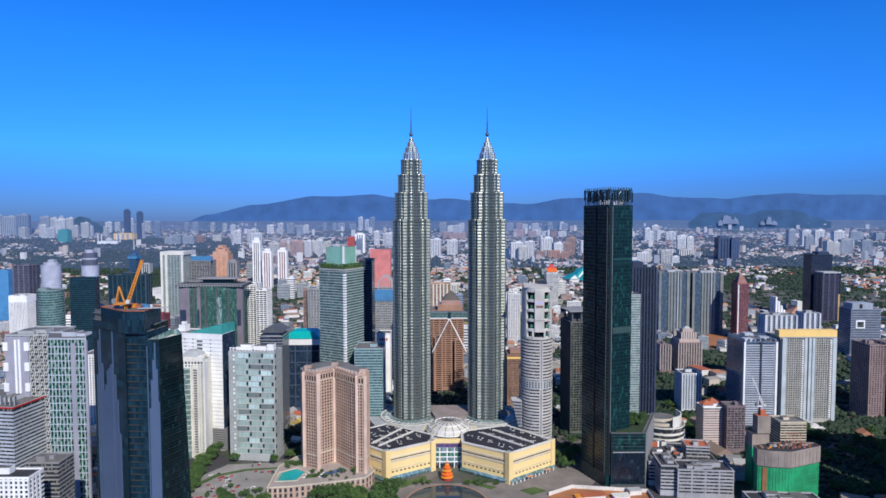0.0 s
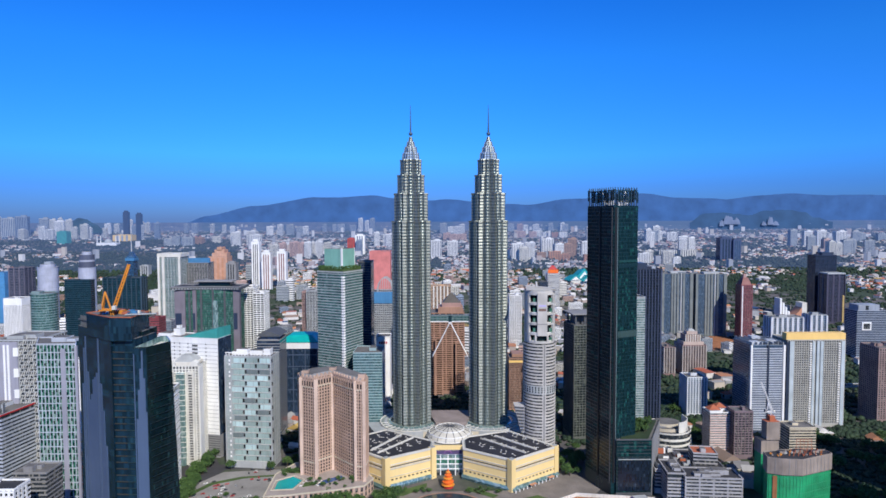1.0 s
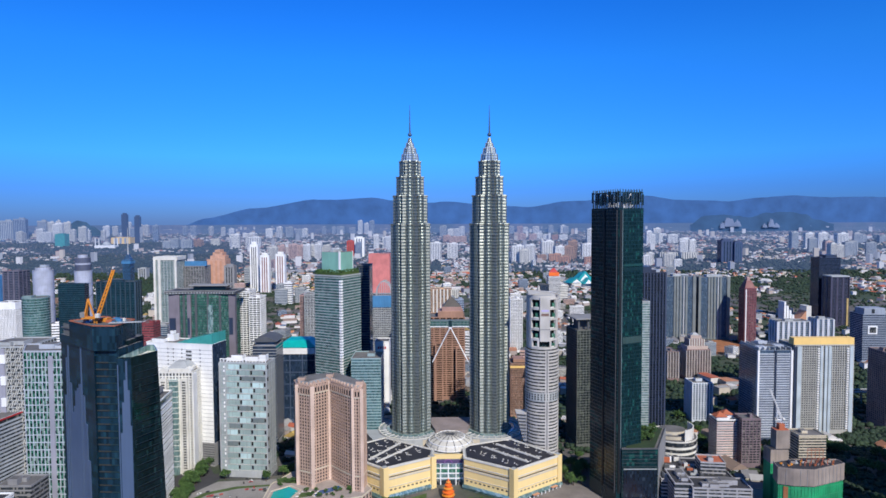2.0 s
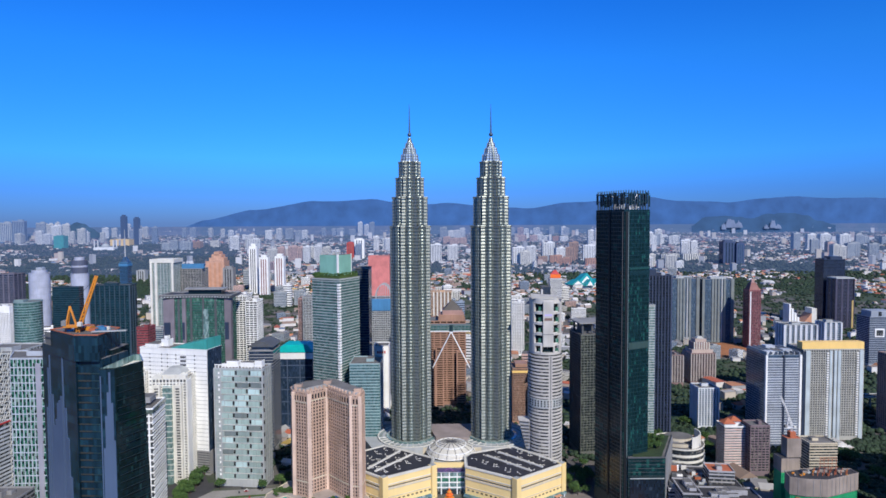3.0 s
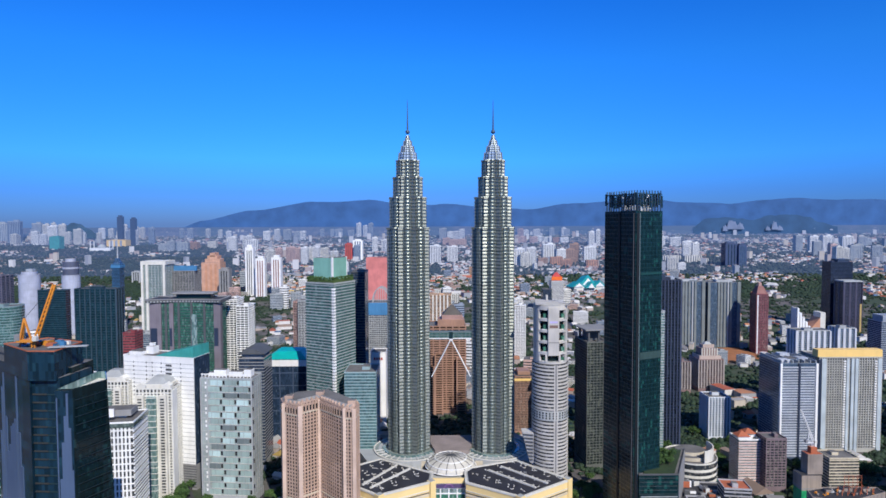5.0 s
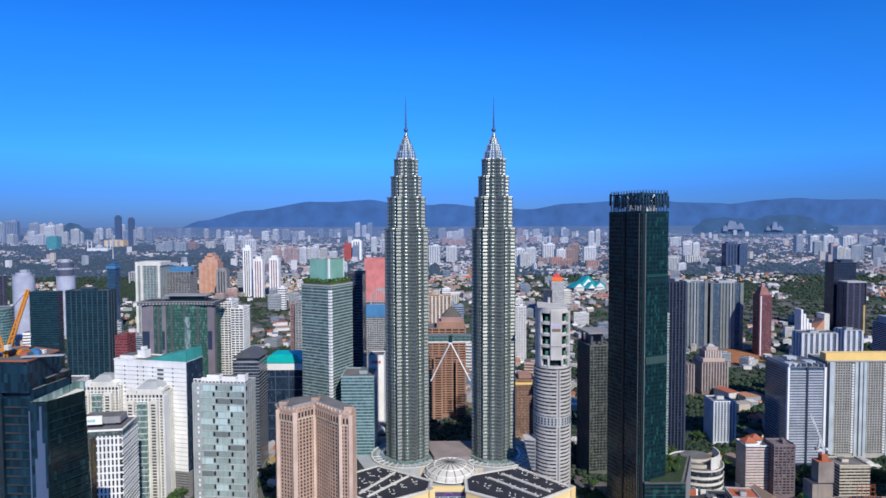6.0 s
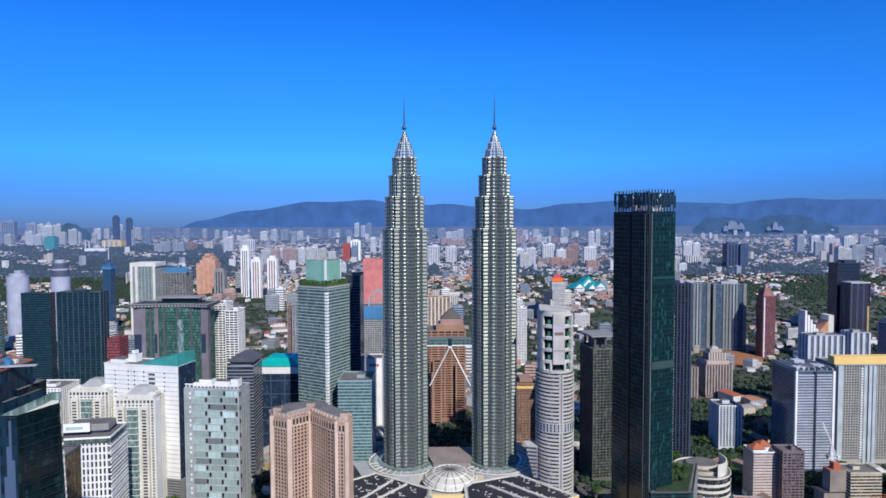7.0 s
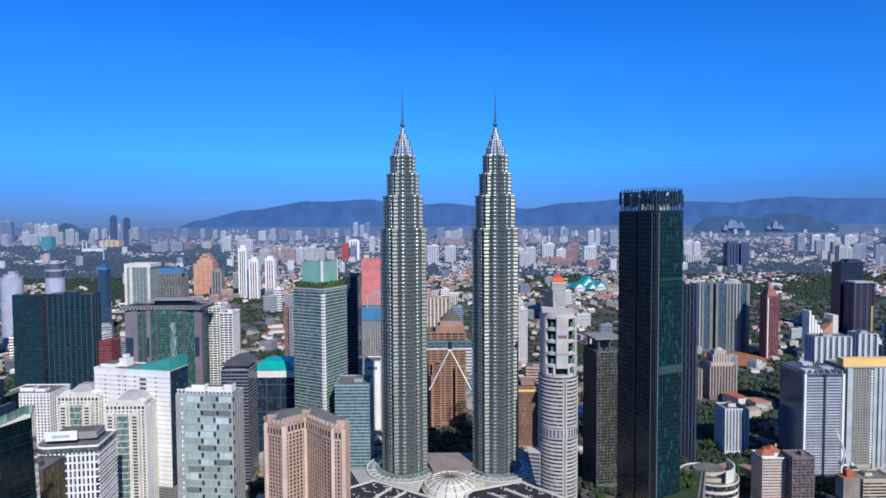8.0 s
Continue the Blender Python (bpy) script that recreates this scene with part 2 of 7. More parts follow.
def mesh_from(name, verts, faces, mats, idx=None):
    me = bpy.data.meshes.new(name)
    me.from_pydata([tuple(v) for v in verts], [], faces)
    for m in mats if isinstance(mats, (list, tuple)) else [mats]:
        me.materials.append(m)
    if idx is not None:
        me.polygons.foreach_set("material_index", idx)
    me.update()
    return me


def piece(name, me, parent, loc=(0, 0, 0), rz=0.0, label=""):
    """One mesh object under a thing or a part."""
    ob = new(name, me)
    ob.parent = parent
    ob.matrix_basis = pose(*loc, 0, 0, rz)
    return tagged(ob, label)


def part(name, bm, mat, parent, label="", loc=(0, 0, 0)):
    me = bpy.data.meshes.new(name)
    bm.to_mesh(me)
    bm.free()
    me.materials.append(mat)
    return piece(name, me, parent, loc, 0, label)


def thing(name, x, y, z=0.0, rz=0.0, label="", category="", group=""):
    e = new(name)
    e.empty_display_size = 5
    e.matrix_basis = pose(x, y, z, 0, 0, rz)
    return tagged(e, label, category, group)


def rect(w, d):
    return [(-w / 2, -d / 2), (w / 2, -d / 2), (w / 2, d / 2), (-w / 2, d / 2)]


def circle(r, n=32, ry=None):
    return [(r * math.cos(2 * math.pi * i / n), (ry or r) * math.sin(2 * math.pi * i / n)) for i in range(n)]


def grow(pts, o):
    """A counter-clockwise outline moved outwards by o."""
    res, n = [], len(pts)
    for i in range(n):
        a, b, c = Vector(pts[i - 1]), Vector(pts[i]), Vector(pts[(i + 1) % n])
        u, v = (b - a).normalized(), (c - b).normalized()
        nu, nv = Vector((u.y, -u.x)), Vector((v.y, -v.x))
        k = max(0.35, 1 + nu.dot(nv))
        res.append(tuple(b + (nu + nv) * (o / k)))
    return res


def prism_mesh(name, pts, z0, z1, mat, top=None, bevel=0.0):
    """Upright block on an outline, with its own top material and a small chamfer along the top edge."""
    n = len(pts)
    verts = [(x, y, z0) for x, y in pts] + [(x, y, z1 - bevel) for x, y in pts]
    faces = [(i, (i + 1) % n, n + (i + 1) % n, n + i) for i in range(n)]
    idx = [0] * n
    if bevel:
        verts += [(x, y, z1) for x, y in grow(pts, -bevel)]
        faces += [(n + i, n + (i + 1) % n, 2 * n + (i + 1) % n, 2 * n + i) for i in range(n)]
        idx += [0] * n
        faces.append(tuple(range(2 * n, 3 * n)))
    else:
        faces.append(tuple(range(n, 2 * n)))
    faces.append(tuple(reversed(range(n))))
    return mesh_from(name, verts, faces, [mat, top or mat], idx + [1, 0])


def ring_mesh(name, pts, out, h, mat, inn=0.3, lip=0.0):
    """A band round an outline that stands proud of it by out."""
    n = len(pts)
    A, B, C = grow(pts, -inn), grow(pts, out), grow(pts, out - lip)
    verts = [(x, y, 0) for x, y in A] + [(x, y, 0) for x, y in C] + [(x, y, h * 0.5) for x, y in B] + [(x, y, h) for x, y in C] + [(x, y, h) for x, y in A]
    if lip == 0:
        verts = [(x, y, 0) for x, y in A] + [(x, y, 0) for x, y in B] + [(x, y, h) for x, y in B] + [(x, y, h) for x, y in A]
    rows = len(verts) // n
    faces = []
    for r in range(rows):
        s = (r + 1) % rows
        faces += [(r * n + i, s * n + i, s * n + (i + 1) % n, r * n + (i + 1) % n) for i in range(n)]
    faces = [tuple(reversed(f)) for f in faces]
    return mesh_from(name, verts, faces, mat)


def box_mesh(name, w, d, h, mat, bevel=0.0, top=None):
    return prism_mesh(name, rect(w, d), 0, h, mat, top, bevel)


def beam(bm, a, b, r):
    """A square bar from a to b, added to bm."""
    a, b = Vector(a), Vector(b)
    d = (b - a).normalized()
    u = d.orthogonal().normalized() * r
    w = d.cross(u).normalized() * r
    vs = [bm.verts.new(p + q) for p in (a, b) for q in (u, w, -u, -w)]
    for i in range(4):
        bm.faces.new((vs[i], vs[(i + 1) % 4], vs[4 + (i + 1) % 4], vs[4 + i]))
    bm.faces.new(vs[:4][::-1])
    bm.faces.new(vs[4:])


def joined(name, meshes, mat):
    """Many small pieces, each (mesh, x, y, z, turn), as one mesh."""
    verts, faces = [], []
    for me, x, y, z, rz in meshes:
        o, c, q = len(verts), math.cos(radians(rz)), math.sin(radians(rz))
        verts += [(x + v.co.x * c - v.co.y * q, y + v.co.x * q + v.co.y * c, z + v.co.z) for v in me.vertices]
        faces += [tuple(i + o for i in p.vertices) for p in me.polygons]
    return mesh_from(name, verts, faces, mat)


TAKEN = []       # centres and reaches of the places that are built over


def high_rise(name, label, x, y, h, pts, glass, wall, rz=0.0, floor=3.5, band=1.1, out=0.25, bay=0.0, pier=(0.8, 0.5), pier_mat=None,
              z0=0.0, base=6.0, roof=None, parapet=1.6, plant=2, group="", category="high-rise building", top_band=0.0, skip_edges=(), balcony=0.0, seed=0):
    """A tower: a glazed core, one band to each floor, piers, a base, a parapet and the plant rooms on its roof."""
    rnd = random.Random(hash_of(name, x, y) + seed)
    TAKEN.append((x, y, max(math.hypot(*p) for p in pts) * 0.85 + 6))
    e = thing(name, x, y, z0, rz, label, category, group)
    wall_part = piece("glazed_wall", prism_mesh("core", pts, 0, h, glass, roof or ROOFGREY), e)
    if base:
        piece("base", ring_mesh("base", pts, out + 0.25, base, wall), e)
    n = int((h - base - 0.5) / floor)
    far = y > 905
    if band:
        me = ring_mesh("floor_band", pts, out, band, wall, 0.1 if far else 0.3)
        spots = [(0, 0, base + (k + 1) * floor - band, 0) for k in range(n)]
        if far:
            tagged(piece("floor_banding", joined("floor_banding", [(me, *p) for p in spots], wall), wall_part), kind="stuff")
        else:
            for p in spots:
                piece("floor_band", me, wall_part, p[:3])
    if balcony:
        me = ring_mesh("balcony_slab", pts, balcony, 0.28, wall)
        for k in range(n):
            piece("balcony_slab", me, e, (0, 0, base + (k + 1) * floor))
    if bay:
        me = box_mesh("pier", pier[0], pier[1] * 2, h - base, pier_mat or wall)
        spots = []
        for i in range(len(pts)):
            if i in skip_edges or (len(pts) == 4 and i == 2):
                continue
            a, b = Vector(pts[i]), Vector(pts[(i + 1) % len(pts)])
            m = max(1, round((b - a).length / bay))
            ang = math.degrees(math.atan2((b - a).y, (b - a).x))
            for k in range(m):
                p = a.lerp(b, k / m)
                spots.append((p.x, p.y, base, ang))
        if far:
            tagged(piece("pier_cladding", joined("pier_cladding", [(me, *p) for p in spots], pier_mat or wall), wall_part), kind="stuff")
        else:
            for p in spots:
                piece("pier", me, wall_part, p[:3], p[3])
    if top_band:
        piece("crown_band", ring_mesh("crown_band", pts, out + 0.2, top_band, wall), e, (0, 0, h - top_band))
    if parapet:
        piece("parapet", ring_mesh("parapet", pts, out + 0.1, parapet, wall, 0.35), e, (0, 0, h - 0.3))
    xs, ys = [p[0] for p in pts], [p[1] for p in pts]
    w, d = max(xs) - min(xs), max(ys) - min(ys)
    for k in range(plant):
        pw, pd, ph = w * rnd.uniform(0.16, 0.4), d * rnd.uniform(0.2, 0.4), rnd.uniform(2.5, 5)
        piece("roof_plant", box_mesh("roof_plant", pw, pd, ph, wall, 0.2, ROOFGREY), e, (rnd.uniform(-0.22, 0.22) * w, rnd.uniform(-0.2, 0.2) * d, h + 0.01))
    return e


def hash_of(name, x, y):
    return sum(ord(c) * (i + 3) for i, c in enumerate(name)) + int(x * 7 + y * 13)


def warp(x, y, z):
    """Far land drawn in towards the eye: a place at depth y keeps its direction but lies within 4.9 km."""
    if y <= 1800:
        return (x, y, z), 1.0
    near = 1800 + 3100 * (1 - math.exp(-(y - 1800) / 3100))
    k = near / y
    return (x * k, near, 307 + (z - 307) * k), k


# ---------------------------------------------------------------- ground and distance
def ground_sheet():
    m, nodes, links, bsdf = material("city_ground")
    pos = nodes.new("ShaderNodeNewGeometry").outputs["Position"]
    a = noise_tex(nodes, links, pos, 0.004, 5)
    b = noise_tex(nodes, links, pos, 0.03, 4)
    c = noise_tex(nodes, links, pos, 0.2, 3)
    town = ramp(nodes, links, b, [(0.3, (0.06, 0.06, 0.062)), (0.5, (0.11, 0.10, 0.095)), (0.7, (0.18, 0.16, 0.14))])
    green = ramp(nodes, links, c, [(0.3, (0.025, 0.042, 0.022)), (0.7, (0.05, 0.075, 0.035))])
    col = mix_rgb(nodes, links, ramp(nodes, links, a, [(0.45, (0, 0, 0)), (0.55, (1, 1, 1))]), town, green)
    links.new(col, bsdf.inputs["Base Color"])
    bsdf.inputs["Roughness"].default_value = 0.95
    ys = [-1500, -400, 0, 200, 400, 600, 900, 1200, 1500, 1800, 2000, 2300, 2600, 3000, 3500, 4200, 5000, 6000, 7500, 9500, 12000, 16000, 24000, 60000]
    verts, faces, n = [], [], 41
    for y in ys:
        half = max(1800, abs(y) * 1.6)
        for i in range(n):
            verts.append(warp(-half + 2 * half * i / (n - 1), y, 0)[0])
    for r in range(len(ys) - 1):
        faces += [(r * n + i, r * n + i + 1, (r + 1) * n + i + 1, (r + 1) * n + i) for i in range(n - 1)]
    # ground bands from 3.5 km on carry painted haze, stronger with depth
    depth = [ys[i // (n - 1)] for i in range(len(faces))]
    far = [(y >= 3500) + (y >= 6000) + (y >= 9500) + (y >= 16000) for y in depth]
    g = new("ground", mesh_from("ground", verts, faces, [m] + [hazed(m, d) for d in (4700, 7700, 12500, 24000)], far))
    tagged(g, "dusty city ground with patches of grass", "ground", kind="structure")


def ridge(name, y, near, far, height, mat, label):
    """A range of hills with a front slope, broken by gullies."""
    n, rows = 200, 7
    verts, faces = [], []
    for r in range(rows):
        s = r / (rows - 1)
        for i in range(n):
            a = near + (far - near) * i / (n - 1)
            h = height(a) * s
            wob = noise.fractal(Vector((a * 14, s * 3, y * 0.01)), 1.0, 2.0, 5) * 14 * (1 - abs(2 * s - 1))
            yy = y + 34 * s
            verts.append((a * yy, yy - wob * 0.3, 200 * (1 - s) + (307 + h) * s))
    for r in range(rows - 1):
        faces += [(r * n + i, r * n + i + 1, (r + 1) * n + i + 1, (r + 1) * n + i) for i in range(n - 1)]
    me = mesh_from(name, verts, faces, mat)
    me.polygons.foreach_set("use_smooth", [True] * len(faces))
    return tagged(new(name, me), label, "mountains", kind="structure")


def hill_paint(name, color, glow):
    # distance haze is painted in: a blued base colour that also glows
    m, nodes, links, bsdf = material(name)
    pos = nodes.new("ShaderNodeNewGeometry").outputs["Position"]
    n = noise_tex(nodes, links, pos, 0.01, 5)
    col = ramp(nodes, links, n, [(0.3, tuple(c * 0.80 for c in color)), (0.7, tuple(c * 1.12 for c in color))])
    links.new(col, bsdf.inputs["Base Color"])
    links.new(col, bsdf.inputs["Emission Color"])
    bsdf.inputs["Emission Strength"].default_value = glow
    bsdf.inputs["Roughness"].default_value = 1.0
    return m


ground_sheet()
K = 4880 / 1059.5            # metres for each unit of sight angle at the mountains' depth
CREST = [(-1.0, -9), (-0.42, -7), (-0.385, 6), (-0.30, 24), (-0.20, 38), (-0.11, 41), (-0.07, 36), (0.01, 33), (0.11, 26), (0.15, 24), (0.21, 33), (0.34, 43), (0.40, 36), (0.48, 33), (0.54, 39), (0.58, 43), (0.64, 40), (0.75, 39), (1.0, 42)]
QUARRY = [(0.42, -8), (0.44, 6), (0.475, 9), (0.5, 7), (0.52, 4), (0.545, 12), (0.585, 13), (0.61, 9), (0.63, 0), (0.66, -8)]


def crest(a, table):
    for (a0, h0), (a1, h1) in zip(table, table[1:]):
        if a <= a1:
            s = min(1, max(0, (a - a0) / (a1 - a0)))
            s = s * s * (3 - 2 * s)
            return h0 + (h1 - h0) * s
    return table[-1][1]


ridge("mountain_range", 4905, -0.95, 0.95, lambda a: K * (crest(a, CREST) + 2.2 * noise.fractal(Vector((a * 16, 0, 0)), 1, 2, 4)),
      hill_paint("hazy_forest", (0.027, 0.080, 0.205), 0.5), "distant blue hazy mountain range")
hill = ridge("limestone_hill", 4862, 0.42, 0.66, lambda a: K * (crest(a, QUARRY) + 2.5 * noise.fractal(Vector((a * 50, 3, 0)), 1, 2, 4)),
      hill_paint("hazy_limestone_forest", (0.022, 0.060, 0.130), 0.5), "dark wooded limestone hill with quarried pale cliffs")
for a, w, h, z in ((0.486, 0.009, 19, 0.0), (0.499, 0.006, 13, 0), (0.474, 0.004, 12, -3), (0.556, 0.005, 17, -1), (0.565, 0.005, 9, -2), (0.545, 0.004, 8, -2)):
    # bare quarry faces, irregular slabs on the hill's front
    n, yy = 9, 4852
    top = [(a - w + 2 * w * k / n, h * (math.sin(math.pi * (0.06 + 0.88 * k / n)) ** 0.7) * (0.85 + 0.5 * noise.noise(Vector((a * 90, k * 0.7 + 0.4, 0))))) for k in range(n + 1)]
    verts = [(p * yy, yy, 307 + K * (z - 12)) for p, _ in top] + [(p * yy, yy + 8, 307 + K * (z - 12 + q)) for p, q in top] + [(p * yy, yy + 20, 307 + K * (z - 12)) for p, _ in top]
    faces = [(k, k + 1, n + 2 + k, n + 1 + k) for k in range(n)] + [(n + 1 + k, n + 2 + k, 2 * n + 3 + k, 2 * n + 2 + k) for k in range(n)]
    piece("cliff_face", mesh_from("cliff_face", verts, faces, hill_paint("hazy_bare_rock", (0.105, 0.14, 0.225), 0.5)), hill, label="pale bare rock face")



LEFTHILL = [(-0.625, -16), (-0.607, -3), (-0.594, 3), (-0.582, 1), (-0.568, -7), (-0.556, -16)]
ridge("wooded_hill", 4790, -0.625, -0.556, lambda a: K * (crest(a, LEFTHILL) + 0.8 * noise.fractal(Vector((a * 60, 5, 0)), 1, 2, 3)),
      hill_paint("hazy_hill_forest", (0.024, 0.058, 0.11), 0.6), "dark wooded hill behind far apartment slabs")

# ---------------------------------------------------------------- twin towers


def star(r, n=8, bay=0.19, steps=6):
    """Outline of two crossed squares with a round bay in each notch."""
    pts = []
    for i in range(n):
        a0 = 2 * math.pi * i / n
        mid = a0 + math.pi / n
        pts.append((r * math.cos(a0), r * math.sin(a0)))
        cx, cy = 0.7654 * r * math.cos(mid), 0.7654 * r * math.sin(mid)
        for k in range(steps + 1):
            a = mid + radians(135) * (k / steps - 0.5)
            pts.append((cx + bay * r * math.cos(a), cy + bay * r * math.sin(a)))
    return pts


def twin_tower(x, y, turn):
    e = thing("skyscraper", x, y, 0, turn, "very tall steel and glass tower with stepped top and spire", "skyscraper", "twin towers")
    tiers = [(0, 304, 27.1), (304, 340, 23.6), (340, 364, 19.0), (364, 384, 14.9)]
    for z0, z1, r in tiers:
        pts = star(r)
        piece("tower_core", prism_mesh("tower_core", grow(pts, -0.55), z0 - 1, z1, G_TOWER, STEEL), e)
        n = round((z1 - z0) / 4.05)
        fh = (z1 - z0) / n
        band = ring_mesh("steel_band", pts, 0.05, 1.6, STEEL, 0.9, 0.28)
        sill = ring_mesh("steel_sill", pts, -0.25, 0.35, STEEL, 0.7)
        for k in range(n):
            b = piece("steel_band", band, e, (0, 0, z0 + (k + 1) * fh - 1.6))
            piece("steel_sill", sill, b, (0, 0, -1.25))
        wedges = []
        for i in range(0, len(pts), len(pts) // 8):
            t, u, v = Vector(pts[i]), Vector(pts[i - 1]), Vector(pts[i + 1])
            ou, ov = Vector(((t - u).y, -(t - u).x)).normalized(), Vector(((v - t).y, -(v - t).x)).normalized()
            for k in range(n):
                z = z0 + (k + 1) * fh - 2.0
                wedges.append(([u + ou * 0.30, t + (ou + ov) * 0.30, v + ov * 0.30, u - ou * 0.5, t - (ou + ov) * 0.5, v - ov * 0.5], z))
        vs, fs = [], []
        for six, z in wedges:
            o = len(vs)
            vs += [(p.x, p.y, z) for p in six[:3]] + [(p.x, p.y, z + 2.05) for p in six[3:]]
            fs += [(o, o + 1, o + 4, o + 3), (o + 1, o + 2, o + 5, o + 4), (o + 2, o + 1, o)]
        tagged(piece("visor_cladding", mesh_from("visor_cladding", vs, fs, VISOR), e), "polished steel visors on the pointed corners", kind="stuff")
        col = prism_mesh("bay_column", circle(0.42, 8), 0, z1 - z0, STEEL)
        for i in range(8):
            for off in (-9.5, 9.5):
                a = math.pi / 4 * (i + 0.5) + radians(off)
                piece("bay_column", col, e, (r * 0.915 * math.cos(a), r * 0.915 * math.sin(a), z0))
        piece("setback_collar", ring_mesh("setback_collar", pts, 0.4, 1.8, STEEL, 2.2, 0.3), e, (0, 0, z1 - 1.0))
    zs = [(384, 394, 11.8, 10.6), (394, 402, 8.8, 7.4), (402, 408.5, 5.6, 4.2), (408.5, 415, 2.9, 1.2)]
    for z0, z1, ra, rb in zs:
        a, b = star(ra), star(rb)
        n = len(a)
        verts = [(p[0], p[1], z0) for p in a] + [(p[0], p[1], z1) for p in b]
        faces = [(i, (i + 1) % n, n + (i + 1) % n, n + i) for i in range(n)] + [tuple(range(n, 2 * n)), tuple(reversed(range(n)))]
        piece("cone_tier", mesh_from("cone_tier", verts, faces, CONESTEEL), e)
        for f in (0.02, 0.34, 0.68):
            r = ra + (rb - ra) * f
            piece("cone_band", ring_mesh("cone_band", star(r), 0.12, 0.9, STEEL, 0.3), e, (0, 0, z0 + (z1 - z0) * f))
        rib = mesh_from("rib", [(-0.4, 0, 0), (0.4, 0, 0), (0.4, -(ra - rb), z1 - z0), (-0.4, -(ra - rb), z1 - z0), (-0.4, 0.7, 0), (0.4, 0.7, 0), (0.4, 0.7 - (ra - rb), z1 - z0), (-0.4, 0.7 - (ra - rb), z1 - z0)],
                        [(0, 3, 2, 1), (4, 5, 6, 7), (0, 4, 7, 3), (1, 2, 6, 5), (3, 7, 6, 2)], STEEL)
        for i in range(8):
            an = math.pi / 4 * i
            piece("rib", rib, e, (ra * math.cos(an), ra * math.sin(an), z0), math.degrees(an) - 90)
    bm = bmesh.new()
    bmesh.ops.create_uvsphere(bm, u_segments=16, v_segments=10, radius=2.6)
    part("spire_ball", bm, SPIRE, e, "round steel ball", (0, 0, 419))
    bm = bmesh.new()
    bmesh.ops.create_cone(bm, segments=10, radius1=1.15, radius2=0.22, depth=38)
    part("spire", bm, SPIRE, e, "thin steel mast", (0, 0, 438))
    return e


twin_tower(-35.5, 814, 22.5)
twin_tower(67, 814, 13.0)


def skybridge():
    e = thing("skybridge", 15.7, 812, 170, 0, "double-deck steel and glass bridge on slanting legs between two towers", "skybridge")
    piece("deck", box_mesh("deck", 58, 6, 1.2, WHITE), e, (0, 0, 0))
    bridge_steel = paint("grey_green_steel", (0.17, 0.22, 0.20), 0.5, metal=0.3)
    piece("glazing", box_mesh("glazing", 58, 5.2, 6.2, G_OFFICE), e, (0, 0, 1.4))
    piece("middle_rail", box_mesh("middle_rail", 58, 6, 0.9, bridge_steel), e, (0, 0, 4.2))
    piece("roof", box_mesh("roof", 58, 6.4, 1.6, bridge_steel, 0.2), e, (0, 0, 7.6))
    post = box_mesh("post", 0.4, 5.6, 6.2, bridge_steel)
    for k in range(13):
        piece("post", post, e, (-27 + k * 4.5, 0, 1.4))
    for s in (-1, 1):
        for oy in (-2.2, 2.2):
            bm = bmesh.new()
            bmesh.ops.create_cone(bm, segments=10, radius1=0.55, radius2=0.55, depth=52)
            leg = part("leg", bm, WHITE, e, "white tubular leg")
            leg.matrix_basis = pose(s * 11.6, oy, -23, 0, s * 153 if s > 0 else -153, 0)
    piece("centre_bay", box_mesh("centre_bay", 4.5, 6.6, 8.4, SPANDREL, 0.2), e, (0, 0, 0.4))
    piece("hub", box_mesh("hub", 4, 6, 2.2, WHITE), e, (0, 0, -2.1))


skybridge()
# ---------------------------------------------------------------- large buildings of the inner town


def block(name, label, x0, x1, y0, depth, h, glass, wall, rz=0.0, **kw):
    return high_rise(name, label, (x0 + x1) / 2, y0 + depth / 2, h, rect(x1 - x0, depth), glass, wall, rz, **kw)


